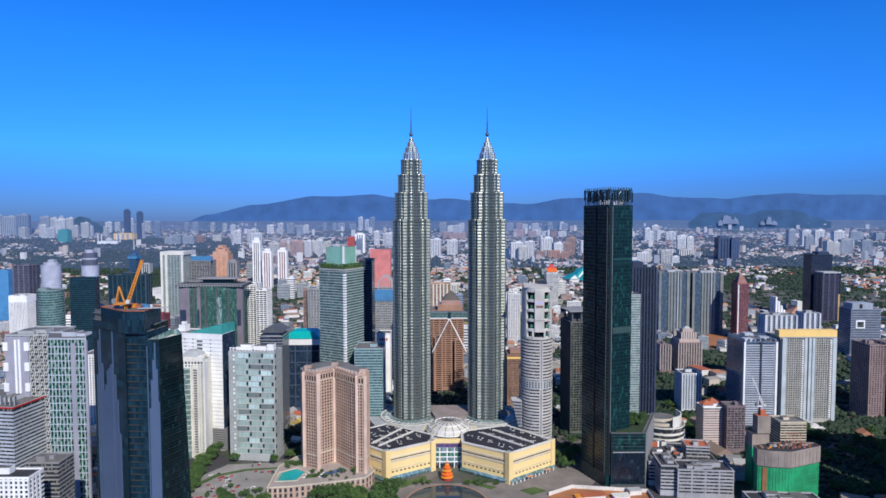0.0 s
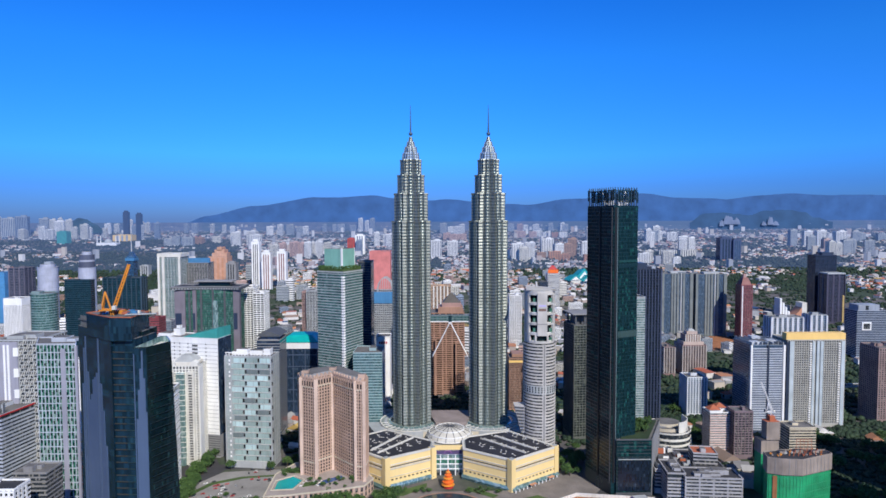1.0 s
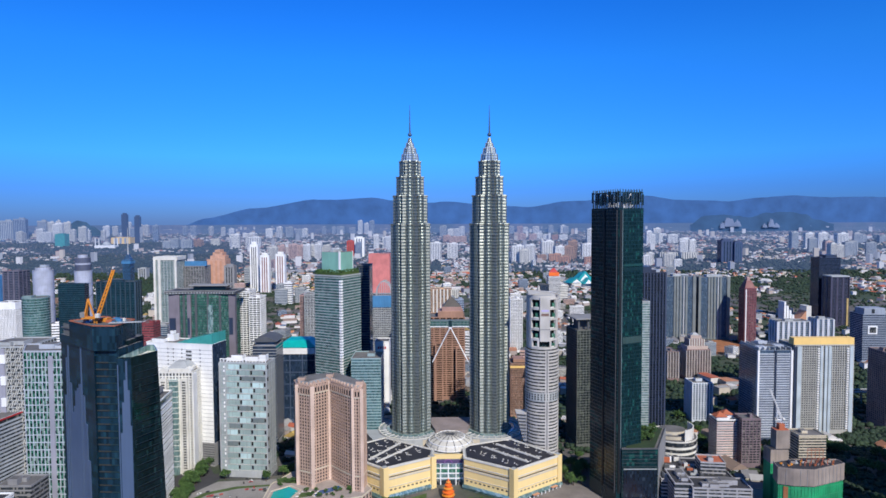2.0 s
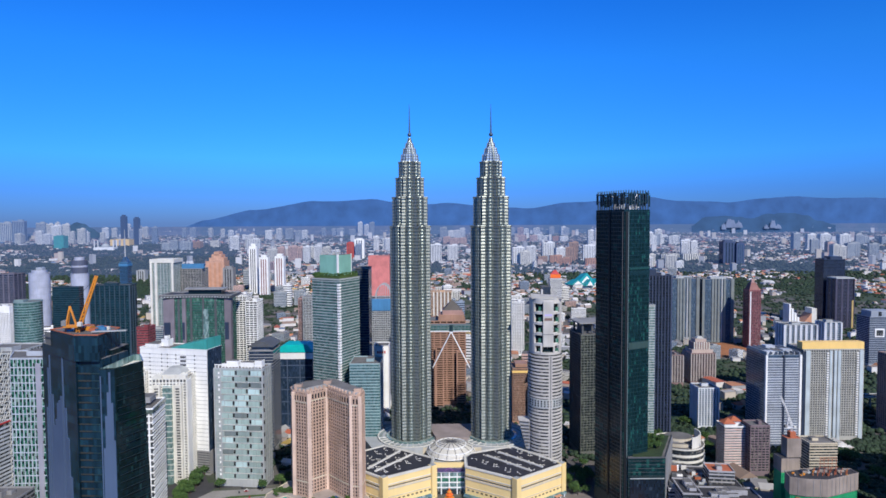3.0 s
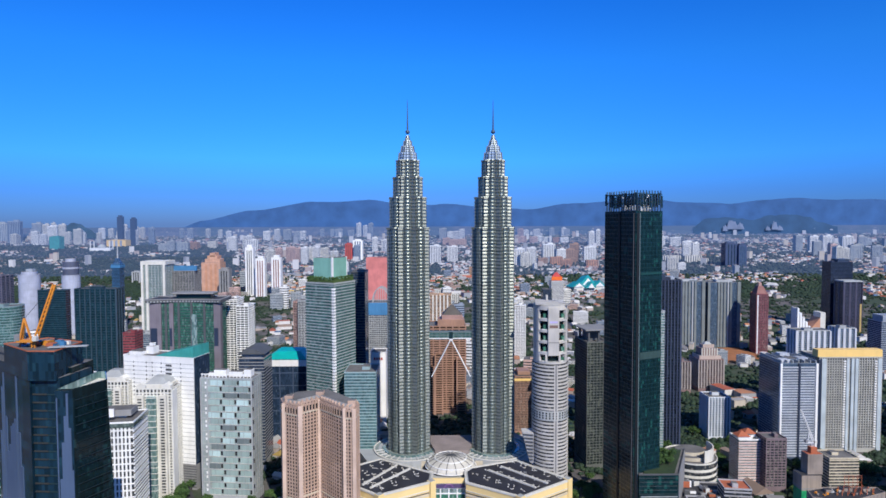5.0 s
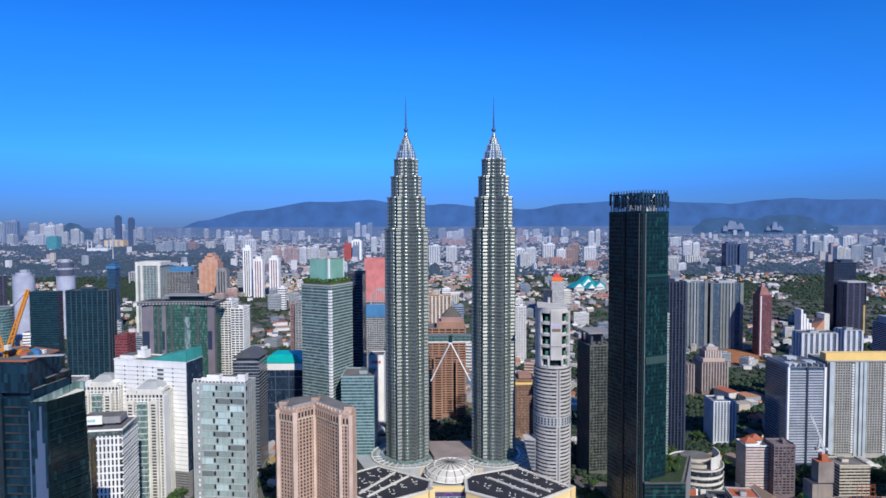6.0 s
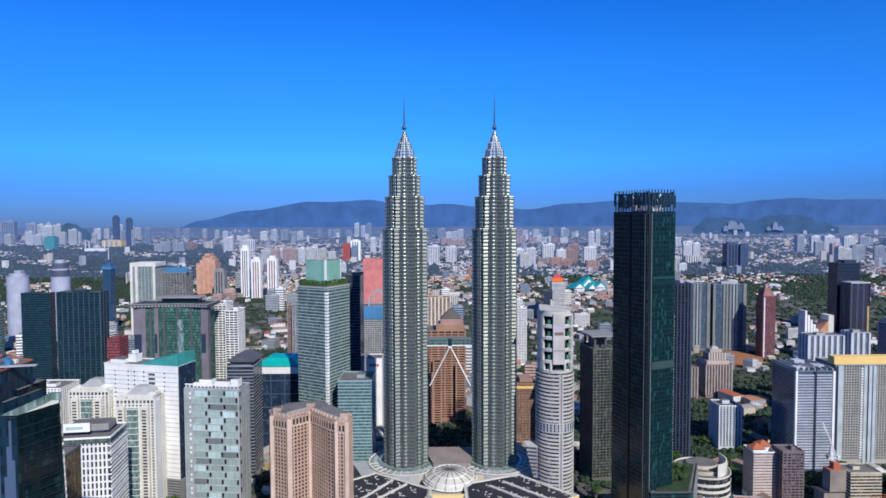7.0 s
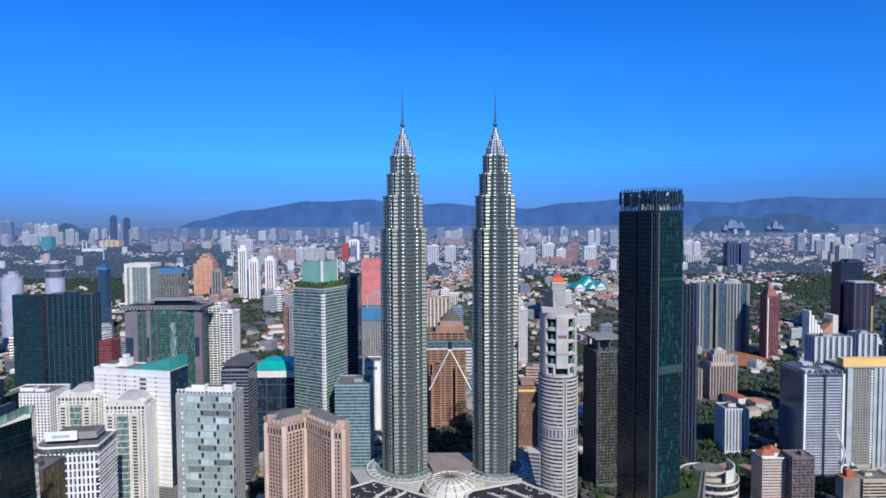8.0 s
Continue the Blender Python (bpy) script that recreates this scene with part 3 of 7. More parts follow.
def office_with_crown():
    """Tall office with a lit corner strip and a pale green box on its roof."""
    e = high_rise("office_tower", "grey-green office tower with pale floor bands and green roof box", -142.5, 886, 232, rect(46, 46), G_OFFICE, PALEGREY,
                  61.8, floor=3.9, band=1.0, base=8, plant=0, parapet=2.0)
    strip = box_mesh("corner_panel", 3.8, 3.8, 2.6, WHITE)
    for k in range(56):
        piece("corner_panel", strip, e, (-22.6, -22.6, 10 + k * 3.9))
    hedge = random.Random(17)
    piece("roof_garden", prism_mesh("roof_garden", rect(43, 43), 0, 5, GRASS), e, (0, 0, 232.2))
    vs, fs = [], []
    for k in range(520):
        a, side = hedge.uniform(-21.5, 21.5), hedge.randrange(4)
        b, z, q = hedge.uniform(17, 22.5), hedge.uniform(4.2, 8.6), hedge.uniform(0.6, 1.5)
        x, y = ((a, -b), (b, a), (a, b), (-b, a))[side]
        o = len(vs)
        vs += [(x + q, y, 232 + z), (x - q * 0.5, y + q * 0.87, 232 + z), (x - q * 0.5, y - q * 0.87, 232 + z), (x, y, 232 + z + q), (x, y, 232 + z - q)]
        fs += [tuple(o + i for i in f) for f in ((0, 1, 3), (1, 2, 3), (2, 0, 3), (1, 0, 4), (2, 1, 4), (0, 2, 4))]
    tagged(piece("roof_hedge", mesh_from("roof_hedge", vs, fs, LEAF), e), "dense green hedge round the roof", kind="stuff")
    piece("rooftop_box", prism_mesh("rooftop_box", rect(31, 31), 0, 29, paint("green_cladding", (0.22, 0.45, 0.36), 0.5), ROOFGREY), e, (0, 0, 236), label="pale green clad rooftop box")
    piece("box_corner", box_mesh("box_corner", 2.2, 2.2, 30, WHITE), e, (-15.0, -15.0, 236))
    piece("box_corner", box_mesh("box_corner_b", 1.2, 1.2, 30, WHITE), e, (15.0, -15.0, 236))
    for x, w, h in ((-6, 7, 2.5), (6, 9, 3.2)):
        piece("roof_plant", box_mesh("roof_plant", w, 6, h, PALEGREY, 0.2), e, (x, 3, 265))
    block("office_annex", "lower blue-green glass annex with dark floor lines", -118, -78, 838, 45, 122, G_ANNEX, paint("annex_floor_line", (0.34, 0.46, 0.48), 0.45), floor=3.9, band=1.1, plant=1)


office_with_crown()


def hotel_granite():
    """Pink hotel of folded wings with square windows."""
    pts = [(-43, -1), (-24, -11), (-25, -3), (-9, 12), (12, -10), (22, -19), (32, -21), (34, -3), (-4, 40), (-36, 30), (-49, 13)]
    e = high_rise("hotel", "pink granite hotel with square windows and a dark roof", -115, 697, 127, pts, G_HOTEL, PINKSTONE, 0, floor=3.65, band=1.35, out=0.35, bay=3.9,
                  pier=(1.55, 0.5), base=12, plant=0, parapet=1.6, roof=ROOFGREY)
    # grey sloping crown behind a row of small gables
    inner = grow(pts, -3.2)
    n = len(pts)
    verts = [(x, y, 127) for x, y in grow(pts, -0.4)] + [(x, y, 131) for x, y in inner]
    faces = [(i, (i + 1) % n, n + (i + 1) % n, n + i) for i in range(n)] + [tuple(range(n, 2 * n))]
    piece("sloping_crown", mesh_from("sloping_crown", verts, faces, [GREY, ROOFGREY], [0] * n + [1]), e, label="grey sloping crown")
    gable = mesh_from("gable", [(-1.5, 0, 0), (1.5, 0, 0), (1.5, 0, 2.4), (0, 0, 4.2), (-1.5, 0, 2.4), (-1.5, 2.5, 0), (1.5, 2.5, 0), (1.5, 2.5, 2.4), (0, 2.5, 4.2), (-1.5, 2.5, 2.4)],
                      [(0, 1, 2, 3, 4), (2, 1, 6, 7), (3, 2, 7, 8), (4, 3, 8, 9), (0, 4, 9, 5)], PINKSTONE)
    for i in range(7):
        a, b = Vector(pts[i]), Vector(pts[i + 1])
        m = max(1, int((b - a).length / 5))
        for k in range(m):
            p = a.lerp(b, (k + 0.5) / m)
            piece("gable", gable, e, (p.x, p.y, 126.5), math.degrees(math.atan2((b - a).y, (b - a).x)))
    for x, y in ((-38, 4), (-9, 18), (29, -14)):
        piece("roof_turret", box_mesh("roof_turret", 8, 7, 5, PINKSTONE, 0.5, ROOFGREY), e, (x, y, 129))
    peach = paint("peach_granite", (0.66, 0.49, 0.39), 0.7)
    for i, w in ((0, 4.4), (1, 4.4), (2, 3.0), (3, 3.6), (5, 3.2), (6, 3.6)):
        piece("corner_shaft", box_mesh("corner_shaft", w, w, 116, peach, 0.3), e, (pts[i][0] * 0.985, pts[i][1] * 0.985, 11), 12, "paler peach granite corner shaft")
    piece("crown_gallery", ring_mesh("crown_gallery", pts, 0.62, 5.2, G_HOTEL), e, (0, 0, 118.5))
    post = box_mesh("gallery_post", 1.5, 1.2, 8.5, PINKSTONE)
    for i in range(7):
        a, b = Vector(pts[i]), Vector(pts[i + 1])
        m = max(1, round((b - a).length / 3.9))
        nrm = Vector(((b - a).y, -(b - a).x)).normalized()
        for k in range(m):
            p = a.lerp(b, (k + 0.5) / m) + nrm * 0.5
            piece("gallery_post", post, e, (p.x, p.y, 117.5), math.degrees(math.atan2((b - a).y, (b - a).x)))
    piece("string_course", ring_mesh("string_course", pts, 0.8, 1.2, CREAM), e, (0, 0, 116.4))
    piece("string_course", ring_mesh("string_course_b", pts, 0.6, 1.2, CREAM), e, (0, 0, 30))


hotel_granite()


def staggered_flats():
    """Grey apartment slab whose front is a weave of pale glass panels, each two floors high."""
    e = block("apartment_tower", "grey apartment tower with a weave of pale glass panels", -262, -203, 747, 26, 139, paint("ash_green_wall", (0.33, 0.38, 0.37), 0.5), PALEGREY, rz=-6, floor=7.2, band=1.3, base=9, plant=0)
    rnd = random.Random(3)
    tones = [paint("pale_teal_panel", (0.36, 0.48, 0.45), 0.35), paint("grey_green_panel", (0.30, 0.39, 0.37), 0.35), paint("light_aqua_panel", (0.50, 0.66, 0.65), 0.3), paint("dim_panel", (0.17, 0.21, 0.21), 0.4)]
    meshes = [box_mesh("front_panel", 13.4, 0.9, 5.6, t, 0.1) for t in tones]
    slit = box_mesh("balcony_opening", 2.0, 0.6, 4.4, G_HOTEL)
    sill = box_mesh("panel_sill", 14.4, 0.5, 0.4, OFFWHITE)
    joint = box_mesh("panel_joint", 0.3, 0.3, 5.2, GREY)
    pale = box_mesh("balcony_cheek", 1.8, 0.8, 2.6, WHITE)
    for r in range(18):
        z = 9.4 + r * 7.2
        for c in range(3):
            x = -14.5 + c * 16.5 + (3.4 if r % 2 else 0)
            piece("front_panel", meshes[rnd.choice([0, 0, 0, 0, 0, 1, 1, 1, 1, 1, 2, 2, 2, 3])], e, (x, -13.5, z))
            piece("balcony_opening", slit, e, (x + 8.2, -13.15, z + 1))
            piece("panel_sill", sill, e, (x, -13.9, z - 0.5))
            piece("panel_joint", joint, e, (x + (2.0 if r % 3 else -2.4), -14.0, z + 0.2))
        piece("balcony_cheek", pale, e, (-23.5, -13.4, z + (1.2 if r % 2 else 3.5)))
    pier = box_mesh("edge_pier", 1.6, 1.6, 130, PALEGREY)
    for x in (-29, -21.5, 29):
        piece("edge_pier", pier, e, (x, -13.4, 9))
    brace = box_mesh("side_frame", 0.9, 0.7, 139, GREY)
    for y in (-9, -3, 3, 9):
        piece("side_frame", brace, e, (29.8, y, 0), 90)
    for x, w, h in ((-12, 14, 7), (6, 16, 5.5), (20, 8, 8), (-22, 6, 4)):
        piece("roof_house", box_mesh("roof_house", w, 9, h, WHITE, 0.3, ROOFGREY), e, (x, 2, 139))
    post = box_mesh("pergola_post", 0.7, 0.7, 4.5, WHITE)
    for k in range(15):
        piece("pergola_post", post, e, (-28 + k * 4, -12.5, 139))
    piece("pergola_beam", box_mesh("pergola_beam", 58, 0.8, 0.9, WHITE), e, (0, -12.5, 143.4))


staggered_flats()


def white_slab():
    e = block("slab_building", "plain white slab building with small windows and a sloping green roof", -372, -278, 790, 30, 154, WHITE, WHITE, rz=-13, floor=5, band=0, base=0, plant=0, category="office building")
    line = box_mesh("joint_line", 94, 0.3, 0.5, PALEGREY)
    for k in range(24):
        piece("joint_line", line, e, (0, -15.05, 32 + k * 5))
    win = box_mesh("window", 1.3, 0.4, 2.0, G_WIN)
    for x in (-33, -16, -8, 4, 30):
        for k in range(24 if x == 30 else 9):
            piece("window", win, e, (x, -15.0, 146 - k * 4.9))
    wide = box_mesh("louvre", 8, 0.4, 2.6, DARKGREY)
    for k in range(6):
        piece("louvre", wide, e, (14, -15.0, 143.5 - k * 4.9))
    piece("plinth", box_mesh("plinth", 96, 31, 30, GREY), e)
    lv = box_mesh("plinth_slat", 96, 0.5, 0.9, DARKGREY)
    for k in range(9):
        piece("plinth_slat", lv, e, (0, -15.7, 3 + k * 3))
    piece("side_glazing", box_mesh("side_glazing", 1.0, 29, 155, G_NAVY), e, (47.3, 0, 0))
    w = [(-2, -15, 154), (47, -15, 154), (47, 15, 154), (-2, 15, 154), (-2, -15, 156), (47, -15, 168), (47, 15, 168), (-2, 15, 156)]
    piece("sloping_roof", mesh_from("sloping_roof", w, [(0, 1, 5, 4), (1, 2, 6, 5), (2, 3, 7, 6), (3, 0, 4, 7), (4, 5, 6, 7)], TEALROOF), e, label="teal green sloping roof screen")
    for x, y, ww, h in ((-35, 0, 18, 4), (-22, 4, 10, 9), (-22, 4, 5, 13)):
        piece("roof_house", box_mesh("roof_house", ww, ww, h, WHITE, 0.3, ROOFGREY), e, (x, y, 154))


white_slab()
block("office_tower", "dark blue glass office with white frame and teal roof", -242, -186, 930, 50, 118, G_NAVY, paint("navy_mullion", (0.07, 0.10, 0.16), 0.5), floor=18, band=1.2, bay=19, pier=(1.2, 0.5), base=10, plant=1)
block("office_tower", "dark grey office with a rounded metal roof", -254, -222, 850, 36, 138, G_NAVY, GREY, floor=4, band=1.2, plant=1)
block("tower_block", "narrow dark navy glass tower", -124, -104, 945, 40, 240, G_NAVY, DARKGREY, floor=4, band=0.6, plant=0)
block("tower_block", "grey tower under construction wrapped in blue sheeting at its top", -130, -86, 1150, 40, 168, G_WIN, PALEGREY, floor=3.4, band=1.4, bay=4, plant=0)
block("tower_block", "salmon pink tower block", -215, -150, 1890, 50, 205, PINK, PINK, floor=4, band=0, base=0, plant=1)
block("tower_block", "white narrow office with red lettered sign", -103, -80, 1000, 30, 112, WHITE, WHITE, floor=4, band=0, base=0, plant=0)

# left-hand towers
CREAMWALL = paint("ivory_render", (0.72, 0.71, 0.655), 0.7, dirt=0.15)
block("apartment_tower", "cream apartment tower with pale green glass", -408, -364, 790, 36, 125, G_WIN, CREAMWALL, floor=3.3, band=1.6, bay=4, pier=(1.5, 0.6), plant=2, group="cream apartment pair")
block("apartment_tower", "cream apartment tower with pale green glass", -339, -299, 758, 36, 125, G_WIN, CREAMWALL, floor=3.3, band=1.6, bay=4, pier=(1.5, 0.6), plant=2, group="cream apartment pair")
high_rise("apartment_hotel", "white serviced apartment building with rows of narrow windows", -325, 682, 118, [(-27, -7), (-25, -13), (-21, -17.5), (-15, -20), (27, -20), (27, 20), (-27, 20)], G_WIN, WHITE, rz=8,
          floor=6.6, band=1.5, bay=3.5, pier=(1.7, 0.5), skip_edges=(4, 5), plant=1)
block("office_block", "small bronze glass office block", -292, -266, 548, 24, 145, G_BRONZE, DARKGREY, floor=3.8, band=0.3, bay=4, pier=(0.3, 0.3), plant=2)
block("office_block", "white classical office block", -510, -455, 850, 40, 112, G_WIN, WHITE, floor=3.6, band=1.5, bay=4, pier=(1.5, 0.6), plant=2)
high_rise("apartment_tower", "apartment tower with green and white panels", -383, 617, 186, [(-9, -17), (29, -17), (9, 17), (-29, 17)], G_CHECK, COOLWHITE, floor=7.2, band=0.9, bay=3.6, pier=(0.8, 0.4), plant=2)
block("apartment_tower", "grey apartment tower with slanting fins", -462, -418, 640, 50, 182, G_WIN, PALEGREY, rz=0, floor=3.6, band=1.0, bay=5, pier=(0.7, 0.5), plant=2)
block("office_block", "white and grey striped office block with a red roof line", -500, -424, 604, 60, 116, G_WIN, COOLWHITE, rz=-8, floor=3.8, band=2.0, plant=3)
block("office_block", "low white office with square windows and a dark roof", -410, -330, 476, 18, 98, G_WIN, WHITE, floor=3.8, band=1.6, bay=4, pier=(2.0, 0.4), plant=3, roof=ROOFDARK)
block("office_block", "low grey office with a metal roof", -362, -334, 520, 22, 92, G_WIN, GREY, floor=3.8, band=1.4, plant=2)
high_rise("office_tower", "round green glass office tower", -601, 932, 196, circle(18, 28), G_OFFICE, paint("grey_teal_band", (0.22, 0.31, 0.31), 0.5), 0, floor=3.8, band=0.9, plant=1)
block("office_tower", "dark teal glass office tower", -706, -657, 1150, 14, 193, G_TEAL, paint("deep_teal_panel", (0.017, 0.044, 0.062), 0.4), floor=4, band=1.3, out=0.4, plant=1)
block("office_tower", "dark teal glass office tower with vertical ribs", -541, -480, 985, 22, 213, G_TEAL, paint("deep_teal_band", (0.017, 0.044, 0.062), 0.4), floor=4, band=0.9, out=0.4, bay=7.5, pier=(1.1, 1.1), pier_mat=paint("slate_rib", (0.05, 0.085, 0.115), 0.5), plant=2)
high_rise("office_tower", "tall pale grey cylindrical tower", -1120, 1740, 172, circle(26, 28), LILACGREY, LILACGREY, 0, floor=6, band=0, base=0, plant=0)
high_rise("office_tower", "tall pale grey cylindrical tower", -1025, 1770, 168, circle(23, 28), LILACGREY, LILACGREY, 0, floor=6, band=0, base=0, plant=0)
block("office_tower", "blue glass tower with a pointed top and a mast", -922, -900, 1790, 24, 196, G_NAVY, BLUEPAINT, floor=4, band=0.8, plant=0)
block("tower_block", "tall white and grey tower block with deep columns", -638, -588, 1385, 45, 224, G_OFFICE, PALEGREY, floor=3.5, band=1.2, bay=7, pier=(0.9, 0.6), plant=2)
block("tower_block", "grey tower block with a blue sign on top", -590, -540, 1420, 40, 205, G_WIN, GREY, floor=3.5, band=1.4, bay=6, plant=2)
block("curved_hotel", "green glass hotel with a wide dark roof terrace", -378, -293, 885, 34, 206, G_GREEN, DARKGREY, floor=3.6, band=0.5, bay=18, pier=(3, 0.6), plant=1)
block("tower_block", "white slab apartment tower", -301, -285, 940, 30, 202, G_WIN, WHITE, floor=3.3, band=1.2, bay=6, plant=1)
block("tower_block", "white slab apartment tower", -283, -266, 930, 30, 194, G_WIN, WHITE, floor=3.3, band=1.2, bay=6, plant=1)
block("office_block", "white office block with an orange base", -930, -892, 1300, 30, 139, G_WIN, WHITE, floor=4, band=0.8, bay=3.2, pier=(1.7, 0.6), top_band=14, plant=1)
block("tower_block", "bright blue tower block", -1256, -1216, 1700, 40, 160, BLUEPAINT, paint("bright_blue_panel", (0.10, 0.33, 0.62), 0.5), floor=4, band=2.6, plant=1)
block("tower_block", "dark purple-grey tower block", -1046, -1008, 1480, 40, 190, G_NAVY, paint("purple_grey_panel", (0.15, 0.14, 0.18), 0.6), floor=4, band=1.6, bay=12, pier=(3, 0.6), plant=2)

# between and right of the twin towers
block("office_tower", "brown stepped office tower with a pyramid roof", -18, 45, 1057, 50, 142, G_BRONZEDARK, BROWN, floor=3.8, band=1.9, out=0.5, bay=10.5, pier=(2.2, 0.9), plant=0)
block("office_block", "brown ribbed office block with a gold band", 112, 140, 953, 40, 86, G_WIN, BROWN, floor=3.8, band=0.5, bay=2, pier=(0.8, 0.5), plant=1)


STONEGREY = paint("pale_stone_ring", (0.55, 0.53, 0.50), 0.65)


def arc_wall(r, a0, a1, z0, z1, thick, mat, name="arc_wall", steps=6):
    """A piece of a round wall between two directions, in degrees."""
    ang = [radians(a0 + (a1 - a0) * k / steps) for k in range(steps + 1)]
    pts = [(r * math.cos(a), r * math.sin(a)) for a in ang] + [((r - thick) * math.cos(a), (r - thick) * math.sin(a)) for a in reversed(ang)]
    return prism_mesh(name, pts, z0, z1, mat)


def curved_tower():
    """White round tower, ring on ring, with a blocky top of cut-out sky gardens."""
    pts = circle(20.3, 40)
    e = high_rise("curved_tower", "white round tower with ring-like floors and cut-out sky gardens", 126.7, 762, 149, pts, G_WIN, STONEGREY, 0, z0=10, floor=4.1, band=2.0, out=0.8, base=12, plant=0, parapet=0)
    e.scale = (0.967, 0.967, 0.967)
    piece("foot", prism_mesh("foot", circle(20.6, 40), -10.3, 0.2, STONEGREY), e)
    for x in (1.4, 4.6):
        piece("service_rail", box_mesh("service_rail", 1.2, 2.6, 148, STONEGREY, 0.2), e, (x, -20.2, 0))
    piece("service_strip", box_mesh("service_strip", 2.2, 1.6, 148, GREY), e, (3, -20.2, 0))
    piece("plant_floor", ring_mesh("plant_floor", pts, 1.1, 11, PALEGREY), e, (0, 0, 84))
    hole = box_mesh("plant_opening", 1.5, 0.9, 1.9, G_BLACK)
    for k in range(17):
        a = math.pi + math.pi * (k + 0.5) / 17
        for z in (86, 88.8, 91.6):
            piece("plant_opening", hole, e, (21.1 * math.cos(a), 21.1 * math.sin(a), z), math.degrees(a) + 90)
    piece("top_core", prism_mesh("top_core", circle(14.8, 32), 149, 214, G_BLACK, ROOFGREY), e)
    piece("back_wall", arc_wall(19.6, -10, 190, 149, 215, 1.2, STONEGREY, steps=16), e)
    for k, z in enumerate((149, 159.6, 172.4, 185.2, 198, 210.6)):
        piece("garden_floor", prism_mesh("garden_floor", circle(19.4, 40), 0, 2.6 if k < 5 else 5.2, STONEGREY, PALEGREY), e, (0, 0, z))
    for z0, z1 in ((151.6, 159.6), (162.2, 172.4), (175, 185.2), (187.8, 198), (200.6, 210.6)):
        low = z0 < 155
        for a0, a1 in ((190, 222 if low else 218), (318 if low else 322, 350)):
            piece("edge_wall", arc_wall(19.8, a0, a1, z0 - 0.4, z1 + 0.4, 3.2, STONEGREY), e)
        if low:
            for x in (-7.6, 7.6):
                piece("garden_post", box_mesh("garden_post", 2.2, 2.2, z1 - z0, STONEGREY), e, (x, -17.4, z0))
        for s in (-1, 1):
            piece("garden_glass", box_mesh("garden_glass", 3.6, 0.5, (z1 - z0) * 0.6, G_GREEN), e, (s * 10.3 + 1.5, -14.6, z0))
            piece("garden_rail", box_mesh("garden_rail", 6.6, 0.4, 1.3, OFFWHITE), e, (s * 9.6, -16.6, z0), 30 * s)
    piece("front_panel", box_mesh("front_panel", 12.4, 5, 55, STONEGREY, 0.4), e, (0.4, -17.6, 159), label="smooth pale panel up the front")
    piece("panel_recess", box_mesh("panel_recess", 9.6, 0.6, 3.4, paint("dull_brown_panel", (0.20, 0.13, 0.11), 0.6)), e, (0.4, -19.95, 190.5))
    piece("panel_recess", box_mesh("panel_recess_b", 12.8, 0.6, 1.1, GREY), e, (0.4, -19.95, 173.4))
    piece("sign_bar", box_mesh("sign_bar", 9, 0.4, 2.2, paint("mauve_sign", (0.5, 0.45, 0.75), 0.5)), e, (0.4, -20.2, 196.2))
    w = [(-19.5, -14, 215.8), (19.5, -14, 215.8), (16, 12, 215.8), (-16, 12, 215.8), (-19.5, -15, 216.8), (0, -16, 221), (19.5, -15, 217.4), (16, 12, 217.5), (-16, 12, 220)]
    piece("slanted_roof", mesh_from("slanted_roof", w, [(0, 1, 6, 5, 4), (1, 2, 7, 6), (2, 3, 8, 7), (3, 0, 4, 8), (4, 5, 8), (5, 6, 7, 8)], STONEGREY), e, label="pale slanted roof")
    piece("roof_fin", box_mesh("roof_fin", 2.0, 6, 8, STONEGREY, 0.3), e, (-4, 2, 218))
    # low wing with slanting louvred wall
    wing = [(-33, -4, 66), (-20, -8, 66), (-20, 8, 66), (-33, 8, 66), (-24, -5, 30), (-20, -8, 30), (-20, 8, 30), (-24, 8, 30)]
    piece("slanting_wing", mesh_from("slanting_wing", wing, [(4, 5, 1, 0), (5, 6, 2, 1), (6, 7, 3, 2), (7, 4, 0, 3), (0, 1, 2, 3), (7, 6, 5, 4)], STONEGREY), e)
    for k in range(8):
        piece("louvre", box_mesh("louvre", 12 - 1.0 * (7 - k), 0.8, 1.6, DARKGREY), e, (-26.6 + 0.55 * (7 - k), -6.4, 33 + k * 4.2), -17)


curved_tower()
terrace = high_rise("apartment_tower", "dark grey apartment tower with fine balconies and an open roof terrace", 200, 852, 160, rect(34, 40), glazing("speckled_glass", (0.02, 0.03, 0.03), (0.20, 0.22, 0.16), 0.22, metal=0.1, pane=(2.1, 3.6)), paint("dim_grey_panel", (0.13, 0.14, 0.125), 0.6), 8, floor=3.6, band=0.8,
                    bay=4.2, pier=(0.5, 0.6), plant=0)
piece("roof_slab", box_mesh("roof_slab", 36, 40, 1.6, GREY, 0.3), terrace, (-1, 0, 175))
for x in (-13, 0, 13):
    for y in (-15, 15):
        piece("roof_column", box_mesh("roof_column", 2.2, 2.2, 15, DARKGREY), terrace, (x, y, 160.1))
piece("roof_core", box_mesh("roof_core", 14, 16, 15, DARKGREY), terrace, (-4, 2, 160.1))


